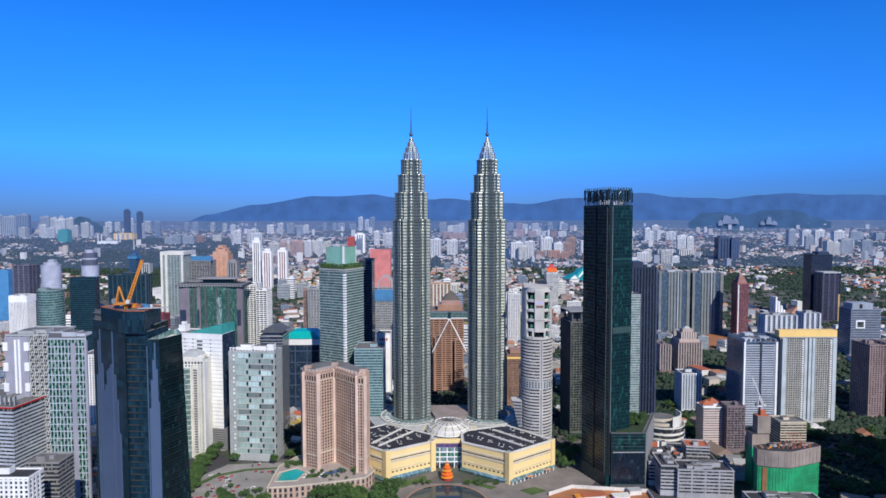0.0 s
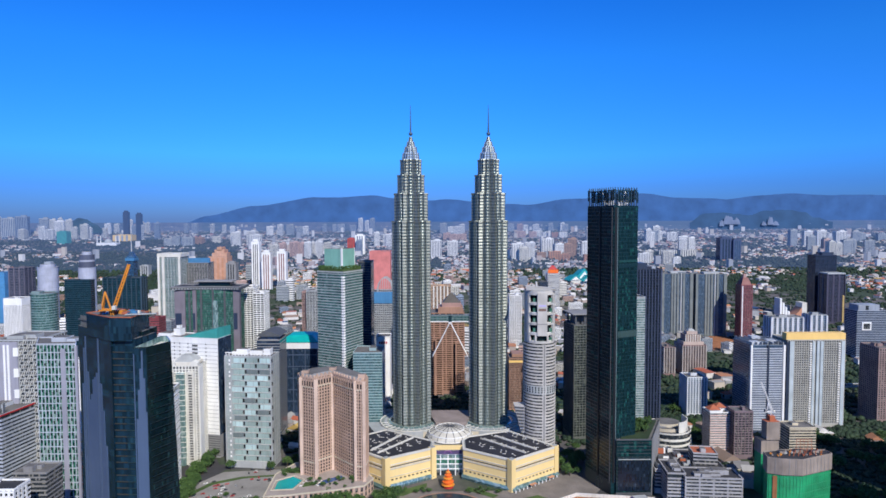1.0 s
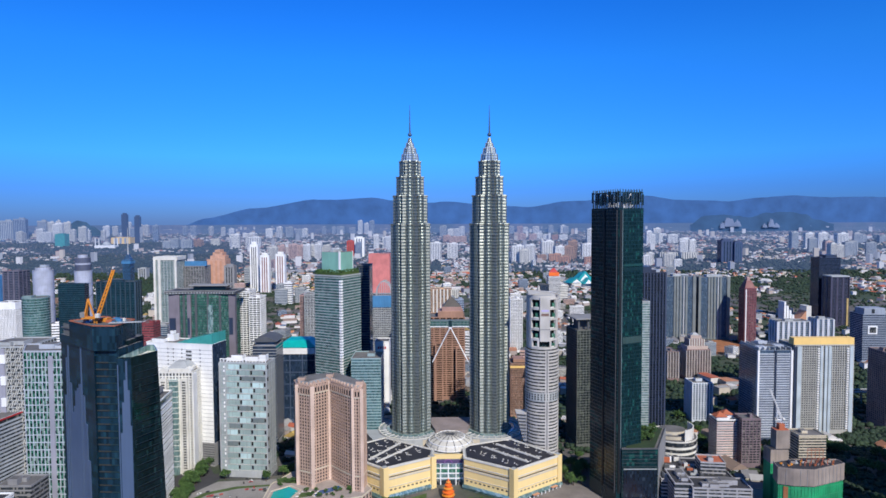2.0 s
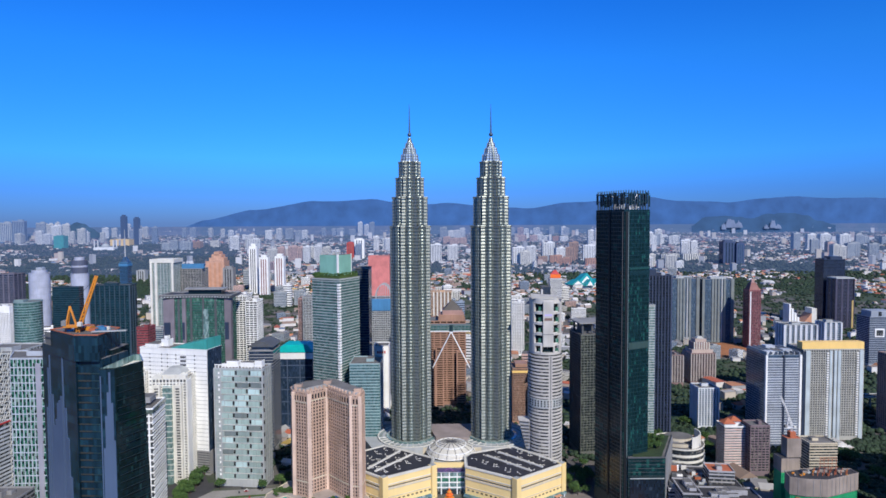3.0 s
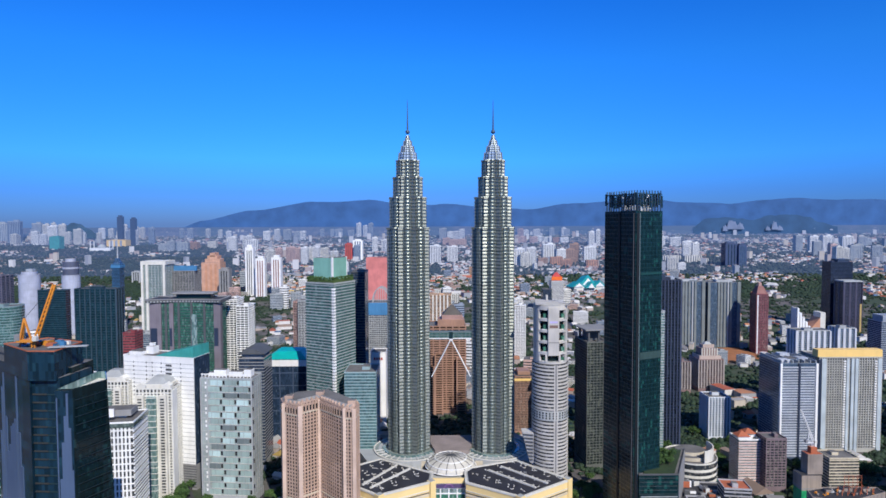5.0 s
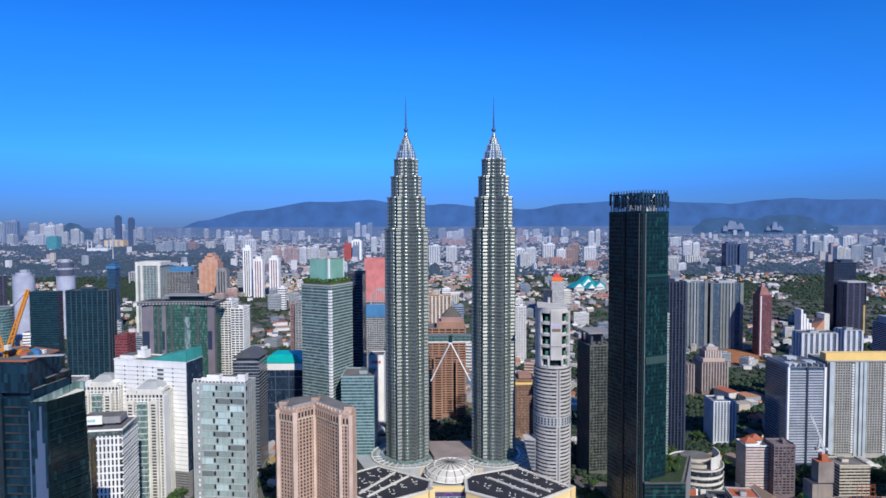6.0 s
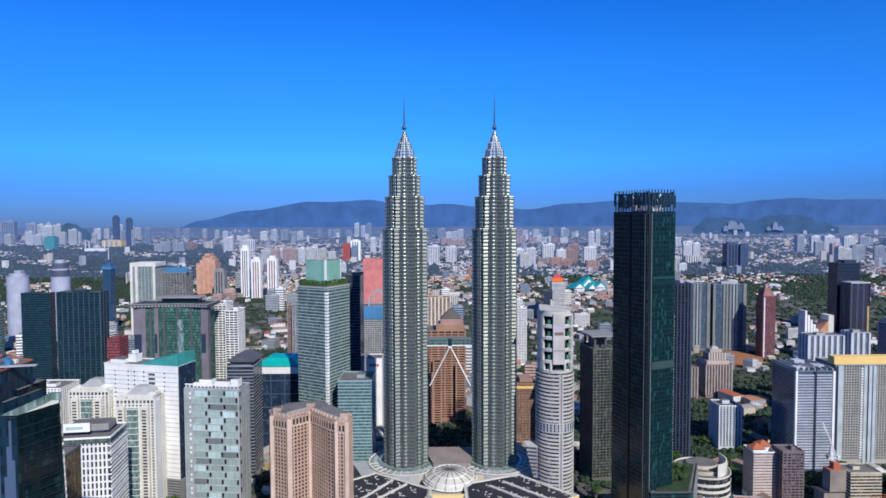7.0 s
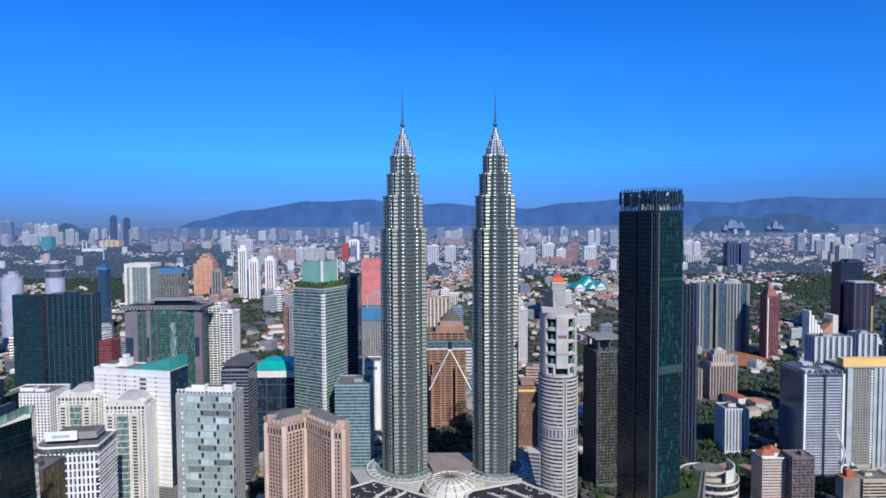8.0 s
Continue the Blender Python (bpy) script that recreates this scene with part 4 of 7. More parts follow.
def glass_tower():
    """Very tall dark glass tower with slits, plant floors and an open crown of posts."""
    pts = [(-22.8, 15), (-5.5, -28), (25.3, -14.5), (7, 28)]
    e = high_rise("glass_tower", "very tall black-green glass tower with an open crown", 196, 694, 321, pts, G_DARKGREEN, SPANDREL, 0, floor=4.1, band=0.9, out=0.12, base=16, bay=4.2, pier=(0.22, 0.3),
                  pier_mat=SPANDREL, plant=1, parapet=0)
    u, v = (Vector(pts[1]) - Vector(pts[0])).normalized(), (Vector(pts[2]) - Vector(pts[1])).normalized()
    # slits are strips standing proud; their recess shade is put into this black
    black = paint("black_recess", (0.004, 0.006, 0.008), 0.6)
    for s, w, mat in ((0.50, 2.6, black), (0.95, 0.7, DARKGREY)):
        p = Vector(pts[0]).lerp(Vector(pts[1]), s)
        piece("vertical_slit", box_mesh("vertical_slit", w, 1.6, 305, mat), e, (p.x, p.y, 14), math.degrees(math.atan2(u.y, u.x)))
    p = Vector(pts[1]).lerp(Vector(pts[2]), 0.08)
    piece("vertical_slit", box_mesh("vertical_slit_b", 3.0, 1.5, 305, black), e, (p.x, p.y, 14), math.degrees(math.atan2(v.y, v.x)))
    p = Vector(pts[1]).lerp(Vector(pts[2]), 0.145)
    piece("corner_fin", box_mesh("corner_fin", 0.7, 1.7, 305, paint("pale_green_fin", (0.16, 0.21, 0.21), 0.4)), e, (p.x, p.y, 14), math.degrees(math.atan2(v.y, v.x)))
    for z, h, m in ((176, 7, paint("plant_louvre", (0.035, 0.07, 0.065), 0.5)), (254, 3, SPANDREL), (259, 2.2, paint("plant_louvre_green", (0.012, 0.06, 0.055), 0.4))):
        a, b = Vector(pts[1]).lerp(Vector(pts[2]), 0.2), Vector(pts[2])
        c = (a + b) / 2
        piece("plant_floor", box_mesh("plant_floor", (b - a).length, 1.0, h, m), e, (c.x, c.y, z), math.degrees(math.atan2(v.y, v.x)))
    post = box_mesh("crown_post", 0.45, 0.9, 20, paint("crown_teal_steel", (0.10, 0.15, 0.16), 0.4, metal=0.4))
    low = box_mesh("crown_panel", 1.6, 0.5, 12, G_BLACK)
    for i in range(4):
        a, b = Vector(pts[i]), Vector(pts[(i + 1) % 4])
        m = round((b - a).length / 3.9)
        ang = math.degrees(math.atan2((b - a).y, (b - a).x))
        for k in range(m):
            p = a.lerp(b, (k + 0.5) / m) * 0.985
            piece("crown_post", post, e, (p.x, p.y, 321), ang)
            if k % 3:
                q = a.lerp(b, (k + 1.0) / m) * 0.98
                piece("crown_panel", low, e, (q.x, q.y, 324 + (k * 5 % 4)), ang)
    piece("crown_ring", ring_mesh("crown_ring", [(x * 0.97, y * 0.97) for x, y in pts], 0.4, 0.9, SPANDREL, 0.9), e, (0, 0, 337))
    piece("crown_ring", ring_mesh("crown_ring_b", [(x * 0.97, y * 0.97) for x, y in pts], 0.4, 0.6, SPANDREL, 0.9), e, (0, 0, 329))
    box = box_mesh("crown_plant", 4, 5, 6, STEELPAINT, 0.2)
    for x, y in ((3, -18), (9, -13), (-8, -4), (14, -6), (-3, -12), (0, 6)):
        piece("crown_plant", box, e, (x, y, 321))
    bm = bmesh.new()
    for a, b in (((-12, -2, 321), (-4, -16, 337)), ((-4, -16, 321), (-12, -2, 337)), ((2, -20, 321), (12, -13, 337)), ((12, -13, 321), (2, -20, 337)), ((12, -13, 337), (19, -8, 324))):
        beam(bm, a, b, 0.4)
    part("crown_brace", bm, STEELPAINT, e, "pale diagonal braces inside the crown")


glass_tower()


def podium():
    pts = [(-28, -25), (11, -25), (43, 39), (-8, 39)]
    e = high_rise("podium", "dark glass podium with planting on its roof", 224, 690, 63, pts, G_DARKGREEN, DARKGREY, 0, floor=4, band=0.25, out=0.1, base=4, plant=0, category="podium building")
    piece("pale_ledge", box_mesh("pale_ledge", 36, 0.6, 0.8, PALEGREY), e, (-8, -25.4, 41))
    piece("glass_screen", box_mesh("glass_screen", 36, 0.5, 34, G_DEEP), e, (-8, -25.3, 6))
    panel = box_mesh("stone_panel", 3.0, 0.5, 62, GREY)
    run = math.degrees(math.atan2(64, 32))
    for k in range(18):
        p = Vector((11, -25)).lerp(Vector((43, 39)), (k + 0.5) / 18)
        piece("stone_panel", panel, e, (p.x + 0.3, p.y - 0.15, 1), run)
    piece("roof_bed", prism_mesh("roof_bed", [(-22, -22), (8, -22), (38, 36), (-6, 36)], 0, 1.2, paint("shrub_bed", (0.028, 0.055, 0.018), 0.95, dirt=0.4)), e, (0, 0, 63.1))
    return e


podium()
block("office_tower", "tall dark navy ribbed tower", 291, 327, 889, 36, 232, G_DEEP, paint("midnight_panel", (0.022, 0.030, 0.058), 0.45), floor=4, band=0.7, bay=4.5, pier=(1.3, 1.1), pier_mat=paint("indigo_rib", (0.05, 0.066, 0.115), 0.5), plant=1)
block("apartment_tower", "slim pale teal apartment tower", 276, 290, 850, 30, 196, G_PALE, PALEGREY, floor=3.5, band=1.2, plant=0)
for o in [ob for ob in scene.objects if ob.parent is None and ob.get("label", "") == "tall dark navy ribbed tower"]:
    piece("upper_tier", box_mesh("upper_tier", 15, 26, 9, NAVYPANEL, 0.4), o, (-9, 0, 232))
    piece("upper_tier", box_mesh("upper_tier_b", 9, 18, 4, BLUEGREY, 0.3), o, (8, 0, 232))
SAGE = paint("sage_grey_render", (0.20, 0.225, 0.22), 0.7)
for x0, x1, h in ((580, 660, 162), (668, 748, 160)):
    slab = block("apartment_tower", "blue glass apartment tower with grey-beige shafts", x0, x1, 1560, 50, h, G_BLUE, paint("slate_blue_band", (0.13, 0.16, 0.185), 0.5), floor=3.5, band=0.8, plant=1)
    for x, w, m in ((-37, 6, SAGE), (-13, 5, SAGE), (-6, 5, SAGE), (2, 5, SAGE), (10, 3, PALEGREY), (17, 5, SAGE), (37, 8, SAGE)):
        piece("facade_shaft", box_mesh("facade_shaft", w, 3, h + 2, m, 0.3), slab, (x, -25.5, 0))
    piece("roof_screen", box_mesh("roof_screen", 40, 20, 5, PALEGREY, 0.4), slab, (8, 0, h + 0.1))
block("office_tower", "red-brown tower with a tapered top", 749, 777, 1485, 28, 140, G_WIN, paint("wine_red_cladding", (0.25, 0.075, 0.085), 0.55), floor=3.8, band=1.8, bay=6, plant=1)
block("hotel", "pink and white classical hotel with stepped top", 477, 523, 1172, 40, 58, G_WIN, paint("dusky_rose_render", (0.25, 0.165, 0.16), 0.75), floor=3.6, band=1.0, bay=5.2, pier=(1.6, 1.0), pier_mat=paint("chalk_pier", (0.46, 0.42, 0.40), 0.75), plant=1)
block("hotel", "pink and white classical hotel wing", 438, 459, 1165, 40, 56, G_WIN, paint("dusky_rose_wing", (0.25, 0.165, 0.16), 0.75), floor=3.6, band=1.0, bay=5.2, pier=(1.6, 1.0), pier_mat=paint("chalk_pier", (0.46, 0.42, 0.40), 0.75), plant=1)
block("apartment_tower", "small white apartment tower with dark window strips", 384, 414, 927, 28, 61, G_BLUE, paint("pale_blue_white_paint", (0.66, 0.70, 0.75), 0.65), floor=3.3, band=0.8, bay=4.3, pier=(1.7, 1.0), plant=2)
block("apartment_tower", "blue and white apartment tower with banded balconies", 440, 488, 850, 50, 127, glazing("steel_blue_glass", (0.04, 0.085, 0.15), (0.16, 0.24, 0.33), 0.12, metal=0.3), paint("dim_blue_band", (0.12, 0.17, 0.24), 0.5), floor=3.4, band=0.7, out=0.3, plant=2)
block("apartment_tower", "pale apartment tower with a yellow roof band", 510, 594, 880, 40, 128, G_WIN, paint("sand_grey_render", (0.42, 0.415, 0.375), 0.75, dirt=0.2), floor=3.4, band=1.5, bay=3.4, pier=(1.1, 0.8), plant=1)
block("apartment_tower", "pink-beige apartment tower with a flat roof", 656, 680, 895, 40, 112, G_WIN, MAUVE, floor=3.3, band=1.3, bay=4, pier=(1.4, 0.5), plant=2)
block("apartment_tower", "rose apartment tower with white shafts", 684, 742, 890, 40, 114, G_WIN, MAUVE, floor=3.3, band=1.2, bay=9, pier=(3.0, 0.7), pier_mat=OFFWHITE, plant=2)
block("apartment_tower", "grey-white apartment tower with tall shafts", 582, 636, 1050, 24, 133, G_BLUE, PALEGREY, floor=3.3, band=0.8, bay=9, pier=(4.2, 1.4), pier_mat=paint("cool_shaft_paint", (0.60, 0.62, 0.66), 0.65), plant=1)
block("apartment_tower", "grey-white apartment tower with tall shafts", 657, 684, 1060, 24, 135, G_BLUE, PALEGREY, floor=3.3, band=0.8, bay=9, pier=(4.2, 1.4), pier_mat=paint("cool_shaft_paint", (0.60, 0.62, 0.66), 0.65), plant=1)
# both panel colours are shifted towards blue to carry distance haze
block("office_tower", "dark tower with a yellow edge", 1122, 1185, 1785, 40, 194, G_DEEP, paint("night_blue_panel", (0.028, 0.042, 0.09), 0.5), floor=4, band=1.2, plant=2)
block("office_tower", "dark tower with a yellow edge", 1124, 1174, 1730, 40, 142, G_DEEP, paint("aubergine_panel", (0.07, 0.066, 0.105), 0.5), floor=4, band=1.6, bay=16, pier=(5, 0.8), plant=2)
block("office_tower", "blue-grey banded office with a square opening", 908, 974, 1300, 40, 104, G_NAVY, BLUEGREY, floor=3.8, band=1.5, plant=1)

# low buildings at the front right
block("low_complex", "dark flat-roofed shopping block with roof plant", 244, 322, 668, 60, 27, G_WIN, WORNWHITE, rz=-5, floor=4, band=1.5, plant=0, roof=ROOFDARK)
yard = random.Random(12)
for o in [ob for ob in bpy.data.objects if ob.name == "low_complex" and not ob.parent]:
    for k in range(26):
        piece("roof_plant", box_mesh("roof_plant", yard.uniform(2, 9), yard.uniform(2, 8), yard.uniform(1.5, 7), yard.choice([PALEGREY, OFFWHITE, GREY, DARKGREY, TERRACOTTA, WHITE]), 0.2, ROOFGREY if k % 3 else ROOFDARK), o, (yard.uniform(-34, 34), yard.uniform(-26, 24), 27.05), yard.choice([0, 0, 12]))
block("low_complex", "scaffolded low building with white awnings", 318, 388, 582, 26, 20, G_WIN, WORNWHITE, rz=-3, floor=4, band=1.8, out=0.9, bay=7, pier=(1.5, 0.8), plant=6, roof=ROOFDARK)
block("apartment_block", "white apartment block with red roof tiles", 350, 375, 775, 22, 56, G_WIN, WHITE, floor=3.2, band=1.9, plant=2)
block("apartment_block", "dull purple-grey apartment block", 376, 399, 764, 20, 61, G_WIN, paint("plum_render", (0.22, 0.165, 0.185), 0.75), floor=3.2, band=1.2, bay=5, plant=1)
block("low_complex", "white low-rise complex with flat roofs", 264, 322, 638, 26, 31, G_WIN, WORNWHITE, rz=-5, floor=3.8, band=1.7, out=0.9, bay=14, pier=(1.6, 0.5), plant=9, roof=ROOFDARK)
block("low_complex", "white low-rise wing with banded balconies", 248, 266, 646, 36, 33, G_WIN, WORNWHITE, rz=-5, floor=3.8, band=1.7, out=0.7, plant=7, roof=ROOFDARK)
block("construction_block", "netted concrete stair tower under construction", 357, 376, 666, 14, 47, NET, GREY, floor=4, band=0, base=0, plant=0)
SITE = [(-38, -32), (-19, -34), (20, -19), (19, -10), (-29, -9), (-47, -14), (-50, -27)]
high_rise("construction_block", "concrete building under construction in green netting", 386, 642, 46, SITE, NET, GREY, floor=4, band=0, base=0, plant=0, parapet=0)
high_rise("round_hall", "round white hall with terraces", 299, 790, 33, circle(30, 32), G_WIN, OFFWHITE, 0, floor=7, band=3.0, plant=2)


def tower_site():
    """Dark glass tower whose cladding still climbs, with a crane on its core."""
    e = thing("unfinished_tower", -184, 376, 0, 0, "dark blue glass tower under construction with half-finished cladding", "high-rise building")
    TAKEN.append((-196, 400, 48))
    blue = glazing("deep_blue_glass", (0.010, 0.034, 0.058), (0.02, 0.07, 0.10), 0.08, metal=0.15, rough=0.1, pane=(1.5, 4.1), gloss=0.4)
    side = glazing("dark_side_glass", (0.006, 0.018, 0.022), (0.02, 0.06, 0.06), 0.06, metal=0.15, rough=0.06, pane=(1.5, 4.1))

    def shaft(nm, pts, z0, h, mat, flare=None, label=""):
        flare = flare or [(0, 0)] * len(pts)
        n = len(pts)
        verts = [(x + u, y + v, z0) for (x, y), (u, v) in zip(pts, flare)] + [(x, y, h) for x, y in pts]
        faces = [(i, (i + 1) % n, n + (i + 1) % n, n + i) for i in range(n)] + [tuple(range(n, 2 * n))]
        return piece(nm, mesh_from(nm, verts, faces, [mat, ROOFGREY], [0] * n + [1]), e, label=label)

    A, C = Vector((-18, 10)), Vector((-54, 37))
    shaft("left_wing", [tuple(C), tuple(A), (-18, 50), (-50, 55)], 0, 238, blue)
    shaft("middle_bay", [(-18, 12), (-3.6, 11), (-1, 34), (-18, 36)], 0, 234, blue)
    shaft("back_wing", [(-10, 20), (-3, 20), (-2.5, 38), (-10, 40)], 0, 237, side)
    shaft("right_wing", [(-1.5, 4), (6.4, 5), (13, 23), (3, 40), (-1.5, 40)], 0, 226, side, [(0, 0), (0.5, 0), (8, 0), (5, 0), (0, 0)])
    shaft("right_front", [(-1.7, 3.8), (6.1, 4.8), (6.1, 5.2), (-1.7, 4.2)], 0, 229.5, blue)
    shaft("core_top", [(-43, 28), (-18.2, 9.4), (-4.6, 8.8), (-4.6, 32), (-30, 44)], 233, 247.6, blue)
    # floors of the recessed middle
    slab = box_mesh("open_floor", 7.4, 0.6, 0.7, paint("slab_edge", (0.034, 0.036, 0.031), 0.7))
    sheet = box_mesh("floor_edge", 7.0, 0.5, 0.6, paint("teal_floor_edge", (0.018, 0.042, 0.05), 0.4))
    for k in range(54):
        piece("open_floor", slab, e, (-14.2, 11.6, 8 + k * 4.1), -4)
        piece("floor_edge", sheet, e, (-7.2, 11.2, 8 + k * 4.1), -4)
    line = box_mesh("floor_line", 0.3, 18, 0.35, paint("side_spandrel", (0.014, 0.026, 0.03), 0.35))
    for k in range(52):
        z = 10 + k * 4.2
        s = 1 - z / 230
        a, b = Vector((6.4 + 0.5 * s, 5)), Vector((13 + 8 * s, 23))
        m = (a + b) / 2
        piece("floor_line", line, e, (m.x + 0.1, m.y, z), math.degrees(math.atan2((b - a).y, (b - a).x)) - 90)
    # film-covered glass strips that end at different heights
    u = (C - A).normalized()
    turn = math.degrees(math.atan2(-u.y, -u.x))
    for k, top in enumerate((165, 187, 204, 238, 210, 207, 205, 195, 191, 209, 232, 224, 200)):
        p = A + (C - A) * (0.215 + 0.056 * k)
        piece("filmed_strip", box_mesh("filmed_strip", 1.2 if top > 231 or k > 10 else 2.5, 0.8, top, G_FILM), e, (p.x, p.y, 0), turn, "pale blue filmed glass strip")
    for k, (x, w, top) in enumerate(((-1.0, 0.5, 226), (0.3, 1.2, 186), (1.45, 1.2, 204), (2.6, 1.2, 217), (3.6, 0.9, 228), (4.6, 1.1, 211), (5.5, 0.8, 190))):
        piece("filmed_strip", box_mesh("filmed_strip", w + 0.05, 0.6, top, G_FILM), e, (x, 4.0 + 0.13 * x, 0), 7, "pale blue filmed glass strip")
    piece("edge_guard", ring_mesh("edge_guard", [(-43, 28), (-18.2, 9.4), (-4.6, 8.8), (-4.6, 32), (-30, 44)], 0.1, 0.6, TERRACOTTA, 0.2), e, (0, 0, 247.5))
    rim = [(-1.5, 4), (6.4, 5), (13, 23), (3, 40), (-1.5, 40)]
    piece("glass_parapet", ring_mesh("glass_parapet", rim, 0.05, 4.4, side, 0.15), e, (0, 0, 225.8))
    piece("parapet_lining", ring_mesh("parapet_lining", grow(rim, -0.3), 0.1, 4.2, G_PALE, 0.15), e, (0, 0, 225.9))
    piece("pale_deck", prism_mesh("pale_deck", grow(rim, -0.6), 0, 0.3, OFFWHITE), e, (0, 0, 226.1))
    piece("plank_platform", box_mesh("plank_platform", 18, 2.4, 0.5, PALEGREY), e, (-2, 16, 248.5), 12)
    rnd = random.Random(8)
    for k in range(18):
        h = rnd.uniform(0.8, 2.6)
        piece("site_material", box_mesh("site_material", rnd.uniform(1.5, 4), rnd.uniform(1.5, 4), h, rnd.choice([CRANE, TERRACOTTA, YELLOW, BLUEPAINT, OFFWHITE, TERRACOTTA])), e, (rnd.uniform(-30, -7), rnd.uniform(22, 30), 247.7))
    column = box_mesh("bare_column", 0.8, 0.8, 7, DARKGREY)
    for k in range(9):
        p = A + (C - A) * (0.62 + 0.04 * k)
        piece("bare_column", column, e, (p.x + 0.6, p.y + 1.0, 238))
    piece("bare_floor", mesh_from("bare_floor", [(-54, 37, 242), (-40, 27, 242), (-30, 46, 242), (-50, 54, 242), (-54, 37, 242.6), (-40, 27, 242.6), (-30, 46, 242.6), (-50, 54, 242.6)],
          [(0, 1, 5, 4), (1, 2, 6, 5), (2, 3, 7, 6), (3, 0, 4, 7), (4, 5, 6, 7), (3, 2, 1, 0)], DARKGREY), e)


tower_site()


def lattice(a, b, w, bays, r):
    """A three-chord lattice boom from a to b."""
    bm = bmesh.new()
    a, b = Vector(a), Vector(b)
    d = (b - a).normalized()
    side = d.cross(Vector((0, 1, 0))).normalized()
    up = side.cross(d)
    offs = [side * w, -side * w, up * w * 1.5]
    for o in offs:
        beam(bm, a + o, b + o * 0.6, r)
    for k in range(bays):
        p, q = a.lerp(b, k / bays), a.lerp(b, (k + 1) / bays)
        for i in range(3):
            beam(bm, p + offs[i], q + offs[(i + 1) % 3], r * 0.6)
    return bm


def crane(x, y, z, tip, mat, label, scale=1.0):
    e = thing("tower_crane", x, y, z, 0, label, "crane")
    s = scale
    part("mast", lattice((0, 0, 0), (0, 0, 7 * s), 1.1 * s, 5, 0.3 * s), mat, e)
    piece("slewing_deck", box_mesh("slewing_deck", 9 * s, 3 * s, 1.4 * s, mat, 0.2), e, (-3 * s, 0, 7 * s))
    piece("cab", box_mesh("cab", 2.2 * s, 2 * s, 2.4 * s, OFFWHITE, 0.3), e, (2.5 * s, -2 * s, 8 * s))
    piece("counterweight", box_mesh("counterweight", 2.6 * s, 3.4 * s, 3 * s, GREY, 0.2), e, (-7 * s, 0, 8 * s))
    part("jib", lattice((1.5 * s, 0, 8.4 * s), tip, 0.9 * s, 12, 0.46 * s), mat, e, "raised lattice jib")
    bm = bmesh.new()
    beam(bm, (-6 * s, -1 * s, 8 * s), (-4 * s, 0, 19 * s), 0.55 * s)
    beam(bm, (0, -1 * s, 8 * s), (-4 * s, 0, 19 * s), 0.55 * s)
    beam(bm, (-6 * s, 1 * s, 8 * s), (-4 * s, 0, 19 * s), 0.55 * s)
    part("back_frame", bm, mat, e)
    bm = bmesh.new()
    beam(bm, (-4 * s, 0, 19 * s), tip, 0.12)
    part("pendant_rope", bm, ROOFDARK, e)
    return e


crane(-205, 394, 243.6, (11.5, 0, 36), CRANE, "orange luffing tower crane on top of an unfinished tower")

# ---------------------------------------------------------------- shopping mall and park


MALLWHITE = paint("pale_mall_stone", (0.64, 0.62, 0.56), 0.65, dirt=0.15)


